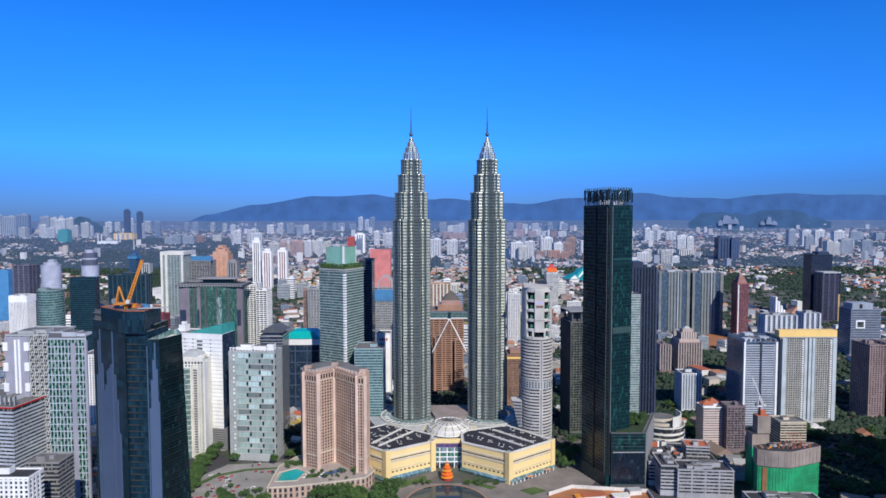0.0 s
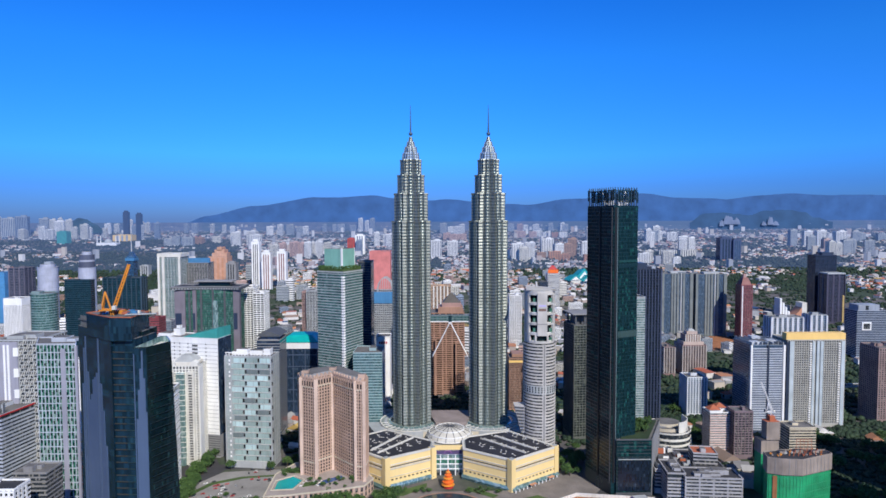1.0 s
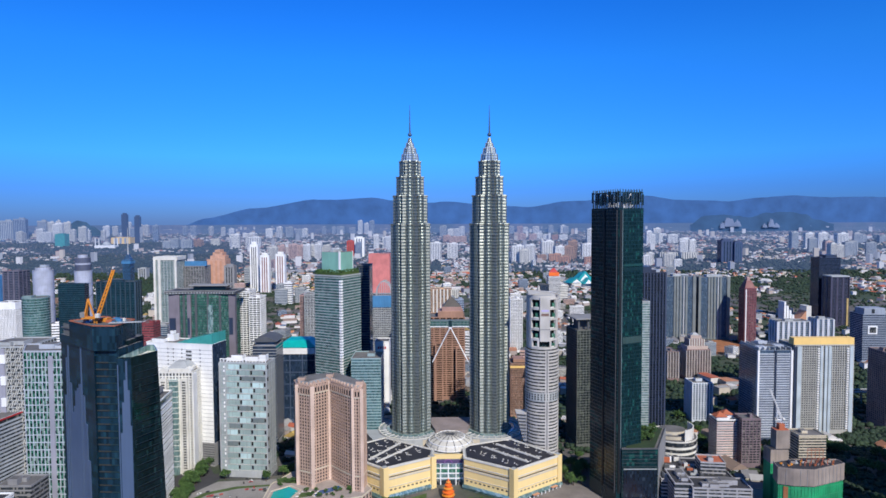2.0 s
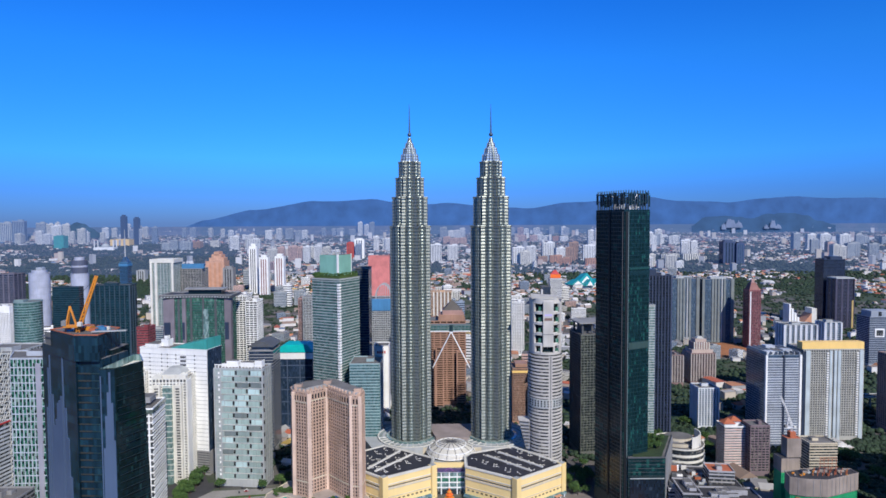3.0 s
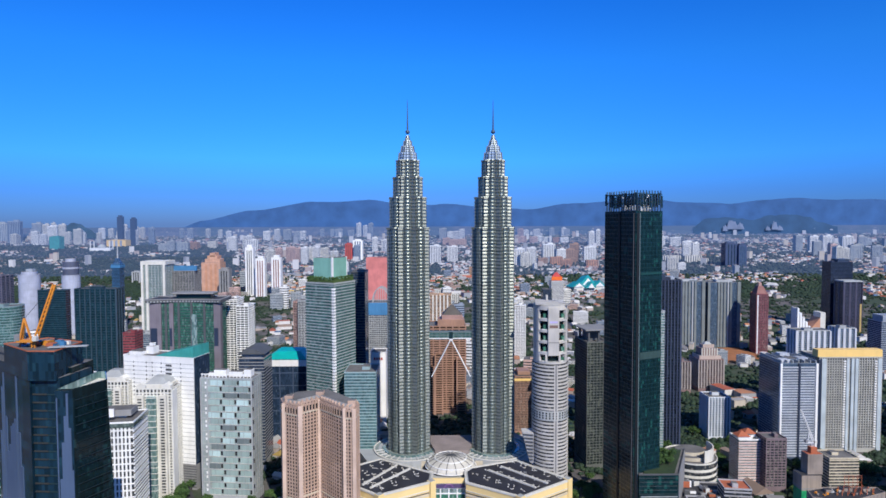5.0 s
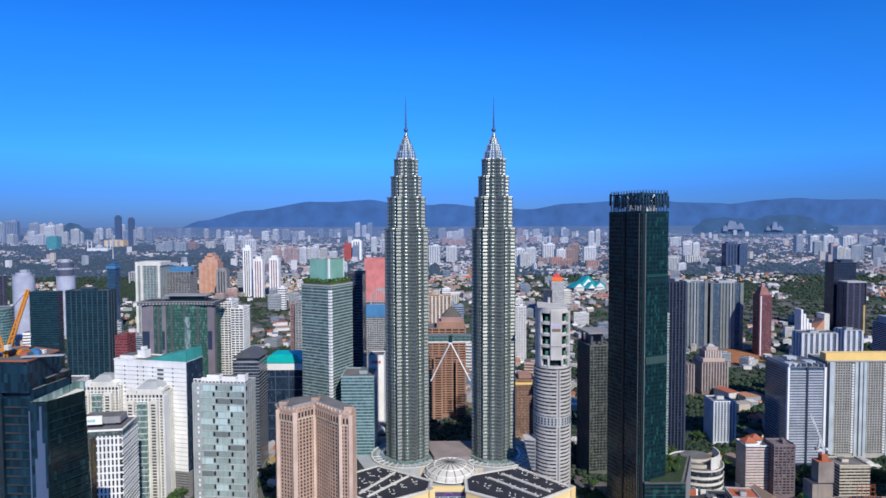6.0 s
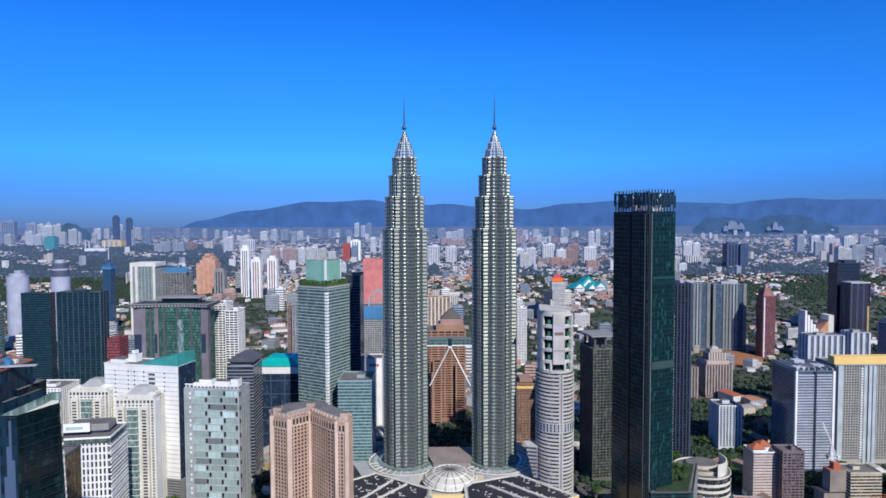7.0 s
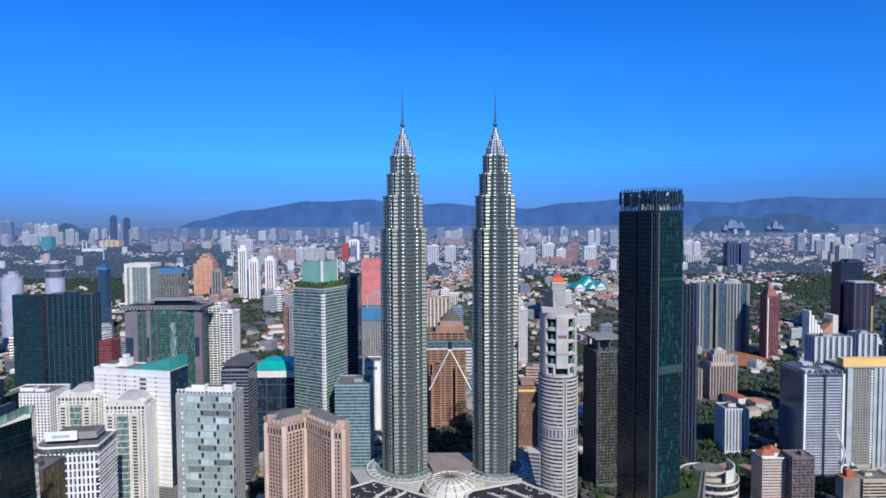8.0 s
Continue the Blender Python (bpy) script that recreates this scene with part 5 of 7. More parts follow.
def mall():
    e = thing("shopping_mall", 12, 720, 0, 0, "yellow stone shopping mall with two wings and a central glass entrance", "shopping mall")
    left = [(-108, -8), (-73, -37), (-20, -6), (-18, 16), (-79, 57), (-105, 38)]
    right = [(17, -8), (71, -43), (128, -3), (77, 50), (24, 30), (17, 20)]
    for nm, pts in (("left_wing", left), ("right_wing", right)):
        w = piece(nm, prism_mesh(nm, pts, 0, 36, YELLOW, PALEGREY), e)
        piece("cornice", ring_mesh("cornice", pts, 0.8, 2.0, MALLWHITE, 1.4), w, (0, 0, 35.0))
        piece("white_course", ring_mesh("white_course", pts, 0.45, 0.9, MALLWHITE), w, (0, 0, 27.2))
        piece("dark_course", ring_mesh("dark_course", pts, 0.25, 1.3, DARKGREY), w, (0, 0, 24.5))
        piece("pale_course", ring_mesh("pale_course", pts, 0.6, 2.0, CREAM), w, (0, 0, 22.0))
        piece("pale_course", ring_mesh("pale_course_b", pts, 0.5, 0.8, CREAM), w, (0, 0, 13.0))
        piece("glass_skirt", ring_mesh("glass_skirt", pts, 2.6, 5.5, G_PALE, 0.3, 1.2), w, (0, 0, 0))
        win = box_mesh("window", 2.6, 0.5, 1.5, G_WIN)
        for i in range(3):
            a, b = Vector(pts[i]), Vector(pts[i + 1])
            n = int((b - a).length / 5.5)
            ang = math.degrees(math.atan2((b - a).y, (b - a).x))
            for k in range(n):
                p = a.lerp(b, (k + 0.7) / (n + 0.4))
                piece("window", win, w, (p.x, p.y, 9.5), ang)
        for i in (1, 2):
            p = Vector(pts[i]) * 1.0
            piece("corner_bay", box_mesh("corner_bay", 7, 7, 37.5, YELLOW, 0.3, PALEGREY), w, (p.x * 0.985, p.y + 1.5, 0), 40 if p.x < 0 else 40)
        # one dark roof sheet, divided by pale strips, with small roof vents
        sheet = grow(pts, -3.2)
        sh = piece("roof_sheet", prism_mesh("roof_sheet", sheet, 36, 36.7, MALLROOF), w)
        left_side = nm == "left_wing"
        a0, a1 = (Vector(sheet[0]), Vector(sheet[1])) if left_side else (Vector(sheet[1]), Vector(sheet[2]))
        b0, b1 = (Vector(sheet[4]), Vector(sheet[3])) if left_side else (Vector(sheet[5]), Vector(sheet[4]))
        if not left_side:
            b0, b1 = Vector(sheet[0]).lerp(Vector(sheet[5]), 0.6), Vector(sheet[3])
        vent = arc_wall(2.4, 0, 130, 0, 0.6, 0.32, MALLWHITE, "roof_vent", 5)
        cap = box_mesh("roof_hatch", 1.1, 1.1, 0.9, OFFWHITE)
        for k in range(4):
            p, q = a0.lerp(a1, 0.1 + 0.27 * k), b0.lerp(b1, 0.1 + 0.27 * k)
            c, ln = (p + q) / 2, (q - p).length
            ang = math.degrees(math.atan2((q - p).y, (q - p).x))
            if k in (1, 2):
                piece("roof_strip", box_mesh("roof_strip", ln * 0.92, 2.2, 1.4, MALLWHITE, 0.1), sh, (c.x, c.y, 36.7), ang)
            for v in range(int(ln / 8)):
                g = p.lerp(q, (v + 0.6) / (ln / 8)) + Vector((3.5 * (-1) ** v, 3.0))
                piece("roof_vent", vent, sh, (g.x, g.y, 36.7), ang + (v * 77 + k * 130) % 360)
                piece("roof_hatch", cap, sh, (g.x - 3.4, g.y + 2.6, 36.7), ang)
    hall = piece("entrance_hall", prism_mesh("entrance_hall", rect(38, 50), 0, 31, G_PALE, PALEGREY), e, (-1, 28, 0))
    for z in (7, 13, 19, 25, 29):
        piece("glazing_band", box_mesh("glazing_band", 37, 1.0, 1.2, WHITE), hall, (0, -25.2, z))
    for x in (-18, -9, 0, 9, 18):
        piece("glazing_post", box_mesh("glazing_post", 1.2, 1.4, 30, WHITE), hall, (x, -25.4, 0))
    piece("green_glass", box_mesh("green_glass", 36, 0.6, 4.5, G_GREEN), hall, (0, -25.2, 14.4))
    piece("door_opening", box_mesh("door_opening", 30, 0.8, 5.5, G_WIN), hall, (0, -25.3, 0))
    piece("portal_frame", box_mesh("portal_frame", 37, 3, 5, YELLOW), hall, (0, -24.6, 31))
    piece("sign_board", box_mesh("sign_board", 34, 1.0, 4, paint("dark_violet_sign", (0.10, 0.07, 0.16), 0.5)), hall, (0, -26.4, 26.3))
    bm = bmesh.new()
    beam(bm, (-5, 0, 0), (-2, 0, 3.4), 0.5)
    beam(bm, (-2, 0, 3.4), (2, 0, 3.4), 0.5)
    beam(bm, (2, 0, 3.4), (5, 0, 0), 0.5)
    part("sign_arch", bm, paint("violet_sign", (0.3, 0.12, 0.35), 0.5), hall, "", (0, -27.2, 27))
    # fan-shaped glass dome with white bars
    R, H, n, rows = 29, 12, 30, 6
    dome = piece("dome", mesh_from("dome", [(R * math.cos(math.pi / 2 * r / rows) * math.cos(2 * math.pi * i / n), R * math.cos(math.pi / 2 * r / rows) * math.sin(2 * math.pi * i / n), H * math.sin(math.pi / 2 * r / rows)) for r in range(rows + 1) for i in range(n)],
                                   [(r * n + i, r * n + (i + 1) % n, (r + 1) * n + (i + 1) % n, (r + 1) * n + i) for r in range(rows) for i in range(n)], paint("pale_dome_panel", (0.66, 0.63, 0.55), 0.35)), e, (2, 45, 33), label="pale fan-shaped dome")
    for i in range(16):
        a = 2 * math.pi * i / 16 + 0.2
        bm = bmesh.new()
        for r in range(rows):
            t0, t1 = math.pi / 2 * r / rows, math.pi / 2 * (r + 1) / rows
            beam(bm, (R * math.cos(t0) * math.cos(a), R * math.cos(t0) * math.sin(a), H * math.sin(t0) + 0.2), (R * math.cos(t1) * math.cos(a), R * math.cos(t1) * math.sin(a), H * math.sin(t1) + 0.2), 0.45)
        part("dome_rib", bm, DARKGREY, dome)
    for t in (0.02, 0.45, 0.9):
        piece("dome_ring", ring_mesh("dome_ring", circle(R * math.cos(t), 30), 0.5, 0.9, WHITE, 0.5), dome, (0, 0, H * math.sin(t) - 0.2))
    # curved terraces round the feet of the towers
    for cx in (-47.5, 55):
        ter = piece("terrace", prism_mesh("terrace", [(r0, s0) for r0, s0 in circle(43, 48)], 0, 36.4, PALEGREY, paint("terrace_deck", (0.24, 0.28, 0.26), 0.7)), e, (cx, 92, 0))
        spoke = box_mesh("terrace_spoke", 12, 0.6, 0.8, OFFWHITE)
        for k in range(14):
            a = radians(196 + 148 * k / 13)
            piece("terrace_spoke", spoke, ter, (36.5 * math.cos(a), 36.5 * math.sin(a), 36.8), math.degrees(a))
        for r, z, h, m in ((43, 36.4, 0.9, MALLWHITE), (37, 36.5, 0.6, PALEGREY), (32, 36.4, 1.4, G_PALE)):
            piece("terrace_ring", ring_mesh("terrace_ring", circle(r, 48), 0.4, h, m, 1.2 if m is MALLWHITE else 3.2), ter, (0, 0, z - 0.2))
    piece("middle_roof", prism_mesh("middle_roof", [(-16, 70), (24, 70), (36, 120), (-28, 120)], 0, 41, paint("pinkish_roof", (0.30, 0.25, 0.23), 0.85)), e)
    piece("link_block", prism_mesh("link_block", [(-94, 52), (104, 52), (120, 90), (-110, 90)], 0, 35.2, CREAM, PALEGREY), e)
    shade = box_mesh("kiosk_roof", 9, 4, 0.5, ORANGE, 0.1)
    for x, y in ((96, -33), (120, -14)):
        piece("kiosk_roof", shade, e, (x, y, 4.2), 38)
    for k in range(12):
        p = Vector((74, -47)).lerp(Vector((128, -7)), k / 11)
        piece("bollard", prism_mesh("bollard", circle(0.6, 8), 0, 3.0, WHITE), e, (p.x, p.y, 0))
    TAKEN.append((12, 770, 130))


mall()


def lantern():
    e = thing("lantern_tower", 10.5, 690, 0.3, 0, "bright orange tiered lantern display on the plaza", "festive display")
    for k, (r, z, h) in enumerate(((7.6, 0, 3.2), (6.8, 3.2, 3.6), (5.6, 7.6, 3.2), (4.2, 11.6, 2.8), (2.8, 15.0, 2.4))):
        piece("tier", prism_mesh("tier", circle(r * 0.8, 12), z, z + h, LANTERN if k else RED), e)
        pts = circle(r, 12)
        n = len(pts)
        verts = [(x, y, z + h) for x, y in pts] + [(x * 0.7, y * 0.7, z + h + 1.0) for x, y in pts]
        piece("eave", mesh_from("eave", verts, [(i, (i + 1) % n, n + (i + 1) % n, n + i) for i in range(n)] + [tuple(range(n, 2 * n)), tuple(reversed(range(n)))], LANTERN if k % 2 else CRANE), e)
    bm = bmesh.new()
    bmesh.ops.create_cone(bm, segments=8, radius1=1.4, radius2=0.1, depth=3.5)
    part("finial", bm, LANTERN, e, "", (0, 0, 20))


lantern()


def flat(name, pts, z, mat, label, thick=0.35, category="ground", kind="structure"):
    """A paved or planted surface with a real edge."""
    ob = new(name, prism_mesh(name, pts, z - thick, z, mat))
    return tagged(ob, label, category, kind=kind)


def ellipse_at(x, y, rx, ry, n=36, a0=0.0, a1=360.0):
    return [(x + rx * math.cos(radians(a0 + (a1 - a0) * i / n)), y + ry * math.sin(radians(a0 + (a1 - a0) * i / n))) for i in range(n)]


flat("plaza", [(-75, 600), (120, 600), (190, 690), (150, 735), (84, 680), (-60, 678), (-100, 700), (-120, 660)], 0.3, PAVING, "pinkish brown paved plaza")
pond = material("pond_water")
pond[3].inputs["Base Color"].default_value, pond[3].inputs["Roughness"].default_value = (0.03, 0.05, 0.06, 1), 0.06
flat("pond", ellipse_at(9, 630, 44, 44), 0.5, pond[0], "dark still ornamental pond", 0.2, "pond")
flat("pond_rim", ellipse_at(9, 630, 46.5, 46.5), 0.42, BROWN, "brown stone rim round the pond", 0.4, "rim")
flat("forecourt", [(-300, 600), (-185, 600), (-178, 640), (-180, 700), (-190, 742), (-262, 735), (-290, 690)], 0.25, paint("forecourt_paving", (0.30, 0.285, 0.27), 0.85, dirt=0.3), "grey paved forecourt")
flat("lawn", [(-286, 655), (-262, 700), (-232, 716), (-196, 722), (-196, 726), (-236, 721), (-267, 705), (-290, 662)], 0.45, GRASS, "curved grass verge on a forecourt")
flat("street", [(-330, 640), (-300, 640), (-262, 742), (-190, 752), (-100, 770), (-100, 782), (-200, 770), (-275, 757), (-300, 800), (-312, 800)], 0.2, ASPHALT, "asphalt street between buildings")
flat("street", [(140, 640), (260, 640), (262, 654), (160, 690), (150, 800), (128, 800), (132, 735), (152, 700)], 0.2, ASPHALT, "asphalt street beside the mall")
flat("street", [(262, 600), (276, 600), (300, 760), (420, 830), (415, 842), (290, 778)], 0.2, ASPHALT, "asphalt street between low blocks")
flat("lawn", [(-60, 672), (-30, 690), (-14, 700), (-14, 690), (-40, 668)], 0.5, GRASS, "narrow planted lawn")
flat("lawn", [(34, 690), (66, 668), (60, 662), (30, 682)], 0.5, GRASS, "narrow planted lawn")
flat("lawn", [(92, 660), (110, 668), (122, 658), (104, 648)], 0.5, GRASS, "small lawn with pale edges")
flat("building_site", [(120, 600), (230, 600), (232, 652), (150, 664), (122, 646)], 0.4, EARTH, "orange earth of a building site")


flat("building_site", [(610, 1390), (735, 1400), (748, 1470), (742, 1552), (640, 1550), (600, 1470)], 0.4, EARTH, "orange earth of a far building site")
TAKEN.extend([(650, 1440, 40), (700, 1450, 45), (670, 1510, 45), (715, 1510, 40)])


def hoarding():
    e = thing("site_hoarding", 150, 664, 0.4, 0, "white sheet hoarding round the building site", "hoarding")
    ring = [(-28, -18), (2, 0), (84, -12), (82, -50)]
    sheet = box_mesh("sheet", 4.0, 0.3, 4.2, OFFWHITE)
    for a, b in zip(ring, ring[1:]):
        a, b = Vector(a), Vector(b)
        n = max(1, int((b - a).length / 4))
        for k in range(n):
            p = a.lerp(b, (k + 0.5) / n)
            piece("sheet", sheet, e, (p.x, p.y, 0), math.degrees(math.atan2((b - a).y, (b - a).x)))
    for x, y, w, d, h, m in ((20, -22, 26, 9, 3, TERRACOTTA), (50, -24, 18, 8, 3.4, OFFWHITE), (4, -24, 8, 8, 2.4, CRANE), (68, -14, 14, 8, 5, PALEGREY)):
        s = thing("site_hut", 150 + x, 664 + y, 0.4, 8, "flat-roofed site hut on bare earth", "site hut", "site huts")
        piece("wall", box_mesh("wall", w, d, h, OFFWHITE), s)
        piece("roof", box_mesh("roof", w + 1, d + 1, 0.6, m, 0.1), s, (0, 0, h))


hoarding()


def hotel_podium():
    pts = [(-34, -36), (-12, -34), (12, -28), (42, -21), (70, -12), (78, 6), (60, 40), (-20, 52), (-36, 20)]
    e = thing("hotel_podium", -152, 676, 0, 0, "pink stone hotel podium with a pool terrace", "podium building")
    TAKEN.append((-140, 680, 70))
    piece("podium_wall", prism_mesh("podium_wall", pts, 0, 14, PINKSTONE, paint("terrace_paving", (0.40, 0.345, 0.31), 0.85)), e)
    piece("cornice", ring_mesh("cornice", pts, 0.6, 1.2, CREAM, 0.6), e, (0, 0, 13.4))
    win = box_mesh("window", 2.6, 0.5, 4.2, G_WIN)
    for i in range(len(pts)):
        a, b = Vector(pts[i]), Vector(pts[(i + 1) % len(pts)])
        n = max(1, int((b - a).length / 5))
        for k in range(n):
            p = a.lerp(b, (k + 0.5) / n)
            for z in (2, 8.2):
                piece("window", win, e, (p.x, p.y, z), math.degrees(math.atan2((b - a).y, (b - a).x)))
    pilaster = box_mesh("pilaster", 1.1, 1.1, 13.2, paint("podium_pilaster", (0.58, 0.44, 0.36), 0.7))
    for i in range(5):
        a, b = Vector(pts[i]), Vector(pts[i + 1])
        n = max(1, int((b - a).length / 5))
        for k in range(n):
            p = a.lerp(b, k / n)
            piece("pilaster", pilaster, e, (p.x, p.y, 0), math.degrees(math.atan2((b - a).y, (b - a).x)))
    piece("terrace_wall", ring_mesh("terrace_wall", [(-30, -22), (-6, -20), (1, 4), (-13, 15), (-31, 2)], 0.4, 0.9, CREAM, 0.4), e, (0, 0, 14.05))
    piece("planter", prism_mesh("planter_b", [(2, -14), (16, -9), (14, -2), (3, -4)], 0, 0.9, GRASS), e, (0, 0, 14.05))
    piece("pool", prism_mesh("pool", [(-27, -20), (-8, -18), (-2, 2), (-14, 12), (-28, 0)], 0, 0.5, POOL), e, (0, 0, 14.05), label="turquoise swimming pool")
    piece("pool", prism_mesh("pool_b", [(18, -10), (34, 0), (44, 10), (40, 14), (22, 2)], 0, 0.5, paint("deep_pool", (0.02, 0.10, 0.28), 0.1)), e, (0, 0, 14.05), label="deep blue swimming pool")
    piece("planter", prism_mesh("planter", [(-30, 24), (10, 20), (12, 26), (-30, 34)], 0, 1.2, GRASS), e, (0, 0, 14.05))
    rnd = random.Random(4)
    lounger = box_mesh("sun_lounger", 2.0, 0.8, 0.5, WHITE, 0.1)
    for k in range(18):
        piece("sun_lounger", lounger, e, (rnd.uniform(-5, 22), rnd.uniform(-12, 4), 14.05), rnd.uniform(0, 90))


hotel_podium()
# ---------------------------------------------------------------- crowns and details of other towers


def find(label_start, name):
    return [o for o in scene.objects if o.parent is None and o.name.split(".")[0] == name and o.get("label", "").startswith(label_start)]


def pyramid(w, d, h, mat, top=0.0):
    a, b = rect(w, d), rect(max(0.05, w * top), max(0.05, d * top))
    verts = [(x, y, 0) for x, y in a] + [(x, y, h) for x, y in b]
    return mesh_from("pyramid_roof", verts, [(0, 1, 5, 4), (1, 2, 6, 5), (2, 3, 7, 6), (3, 0, 4, 7), (4, 5, 6, 7), (3, 2, 1, 0)], mat)


for o in find("brown stepped", "office_tower"):
    piece("upper_tier", box_mesh("upper_tier", 44, 36, 10, BROWN, 0.5), o, (8, 0, 142))
    piece("upper_tier", box_mesh("upper_tier_b", 34, 30, 7, ROSE, 0.5), o, (10, 0, 152))
    piece("pyramid_roof", pyramid(32, 28, 17, paint("slate_roof", (0.10, 0.09, 0.08), 0.7)), o, (10, 0, 159))
    for x, w, h in ((-26, 13, 78), (-12, 13, 98), (24, 15, 92)):
        tier = piece("lower_tier", box_mesh("lower_tier", w, 10, h, G_BRONZEDARK, 0, BROWN), o, (x, -28, 0))
        me = ring_mesh("tier_band", rect(w, 10), 0.45, 1.9, BROWN)
        tagged(piece("tier_banding", joined("tier_banding", [(me, 0, 0, 2 + k * 3.8, 0) for k in range(int(h / 3.8))], BROWN), tier), kind="stuff")
        for sx in (-1, 1):
            piece("tier_pier", box_mesh("tier_pier", 2.2, 2.2, h + 1, BROWN, 0.2), tier, (sx * (w / 2 - 0.6), -4.6, 0))
for o in find("brown ribbed", "office_block"):
    piece("gold_course", ring_mesh("gold_course", rect(28, 40), 0.9, 3.4, GOLD), o, (0, 0, 80))
    piece("upper_tier", box_mesh("upper_tier", 18, 26, 5, BROWN, 0.4), o, (0, 0, 87))
for o in find("pale apartment tower with a yellow", "apartment_tower"):
    piece("roof_band", prism_mesh("roof_band", rect(87, 12), 0, 10, GOLD, GOLD), o, (0, -13, 128.6), label="bright yellow rooftop screen")
    shaft = paint("pale_blue_shaft", (0.50, 0.57, 0.60), 0.4)
    for x, w in ((-36.5, 6.0), (-4.5, 3.2), (2.0, 3.6), (7.5, 4.0), (38.5, 5.0)):
        piece("glazed_shaft", box_mesh("glazed_shaft", w, 2.4, 127, shaft, 0.2), o, (x, -20.8, 0))
    piece("dark_shaft", box_mesh("dark_shaft", 4.5, 2.0, 126, NAVYPANEL), o, (-41.6, -20.4, 0))
    tooth = box_mesh("corner_balcony", 3.0, 1.6, 1.5, WHITE)
    for k in range(35):
        for x in (-8.4, 33.6):
            piece("corner_balcony", tooth, o, (x, -21.0, 7 + k * 3.4))
for o in find("blue and white apartment tower", "apartment_tower"):
    for x, w, m in ((-23.2, 2.4, WHITE), (0.3, 2.6, NAVYPANEL), (23.0, 2.8, WHITE)):
        piece("shaft", box_mesh("shaft", w, 3.0, 128, m), o, (x, -25.6, 0))
    slab = box_mesh("balcony_band", 21.2, 1.6, 1.55, COOLWHITE)
    for k in range(35):
        for x in (-11.5, 12.0):
            piece("balcony_band", slab, o, (x, -25.7, 6.6 + k * 3.4))
    for k in range(7):
        piece("roof_frame", box_mesh("roof_frame", 1.0, 50, 3.4, PALEGREY), o, (-22 + k * 7.4, 0, 128.3))
    for x, y, z in ((-13, -14, 4.5), (11, -10, 6.0), (0, 12, 7.0)):
        piece("roof_house", box_mesh("roof_house", 13, 11, z, COOLWHITE, 0.3), o, (x, y, 127.1))
for o in find("red-brown tower", "office_tower"):
    piece("tapered_top", pyramid(26, 25, 18, REDBROWN, 0.45), o, (0, 0, 140.5))
    piece("top_mast", box_mesh("top_mast", 7, 7, 9, ROSE, 1.0), o, (0, 0, 158))
    piece("white_edge", box_mesh("white_edge", 2.4, 2.4, 138, WHITE), o, (-11, -14, 0))
for o in find("pink and white classical hotel with", "hotel"):
    mast = box_mesh("tier_pier", 1.5, 1.5, 13, OFFWHITE)
    for nm, w, d, z, h, m in (("upper_tier", 40, 32, 58, 7, SANDPINK), ("upper_tier_b", 30, 24, 65, 13, MAUVE), ("upper_tier_c", 21, 16, 78, 6, SANDPINK)):
        tier = piece("upper_tier", box_mesh(nm, w, d, h, m, 0.6, ROOFGREY), o, (0, 0, z))
        if m is MAUVE:
            for k in range(7):
                piece("tier_pier", mast, tier, (-14.2 + k * 4.73, -12.1, 0))
    piece("roof_lantern", pyramid(14, 10, 4, PALEGREY, 0.5), o, (0, 0, 84))
for o in find("blue glass tower with", "office_tower"):
    piece("blue_crown", box_mesh("blue_crown", 26, 28, 8, BLUEPAINT, 1.0), o, (0, 0, 186))
    piece("tapered_top", pyramid(20, 20, 16, G_BLUE, 0.3), o, (0, 0, 197))
    bm = bmesh.new()
    bmesh.ops.create_cone(bm, segments=8, radius1=2.0, radius2=0.4, depth=80)
    part("mast", bm, STEELPAINT, o, "", (0, 0, 252))
for o in find("tall pale grey cylindrical", "office_tower"):
    second = o.location.x > -1100
    r = 23 if second else 26
    seam = ring_mesh("panel_seam", circle(r, 28), 0.12, 0.5, BLUEGREY)
    for k in range(6):
        piece("panel_seam", seam, o, (0, 0, 60 + k * 18))
    if second:
        piece("top_drum", prism_mesh("top_drum", circle(20, 24), 0, 38, paint("slate_drum", (0.10, 0.115, 0.17), 0.5), ROOFGREY), o, (0, 0, 168), label="dark slate upper drum")
        piece("drum_cap", prism_mesh("drum_cap", circle(13, 24), 0, 9, LILACGREY, ROOFGREY), o, (0, 0, 206))
        piece("drum_collar", ring_mesh("drum_collar", circle(20, 24), 0.6, 5, LILACGREY), o, (0, 0, 186))
    else:
        piece("top_drum", prism_mesh("top_drum", circle(19, 24), 0, 9, LILACGREY, ROOFGREY), o, (0, 0, 172))
        piece("drum_cap", box_mesh("drum_cap", 18, 14, 7, BLUEGREY, 0.5), o, (4, 0, 181))
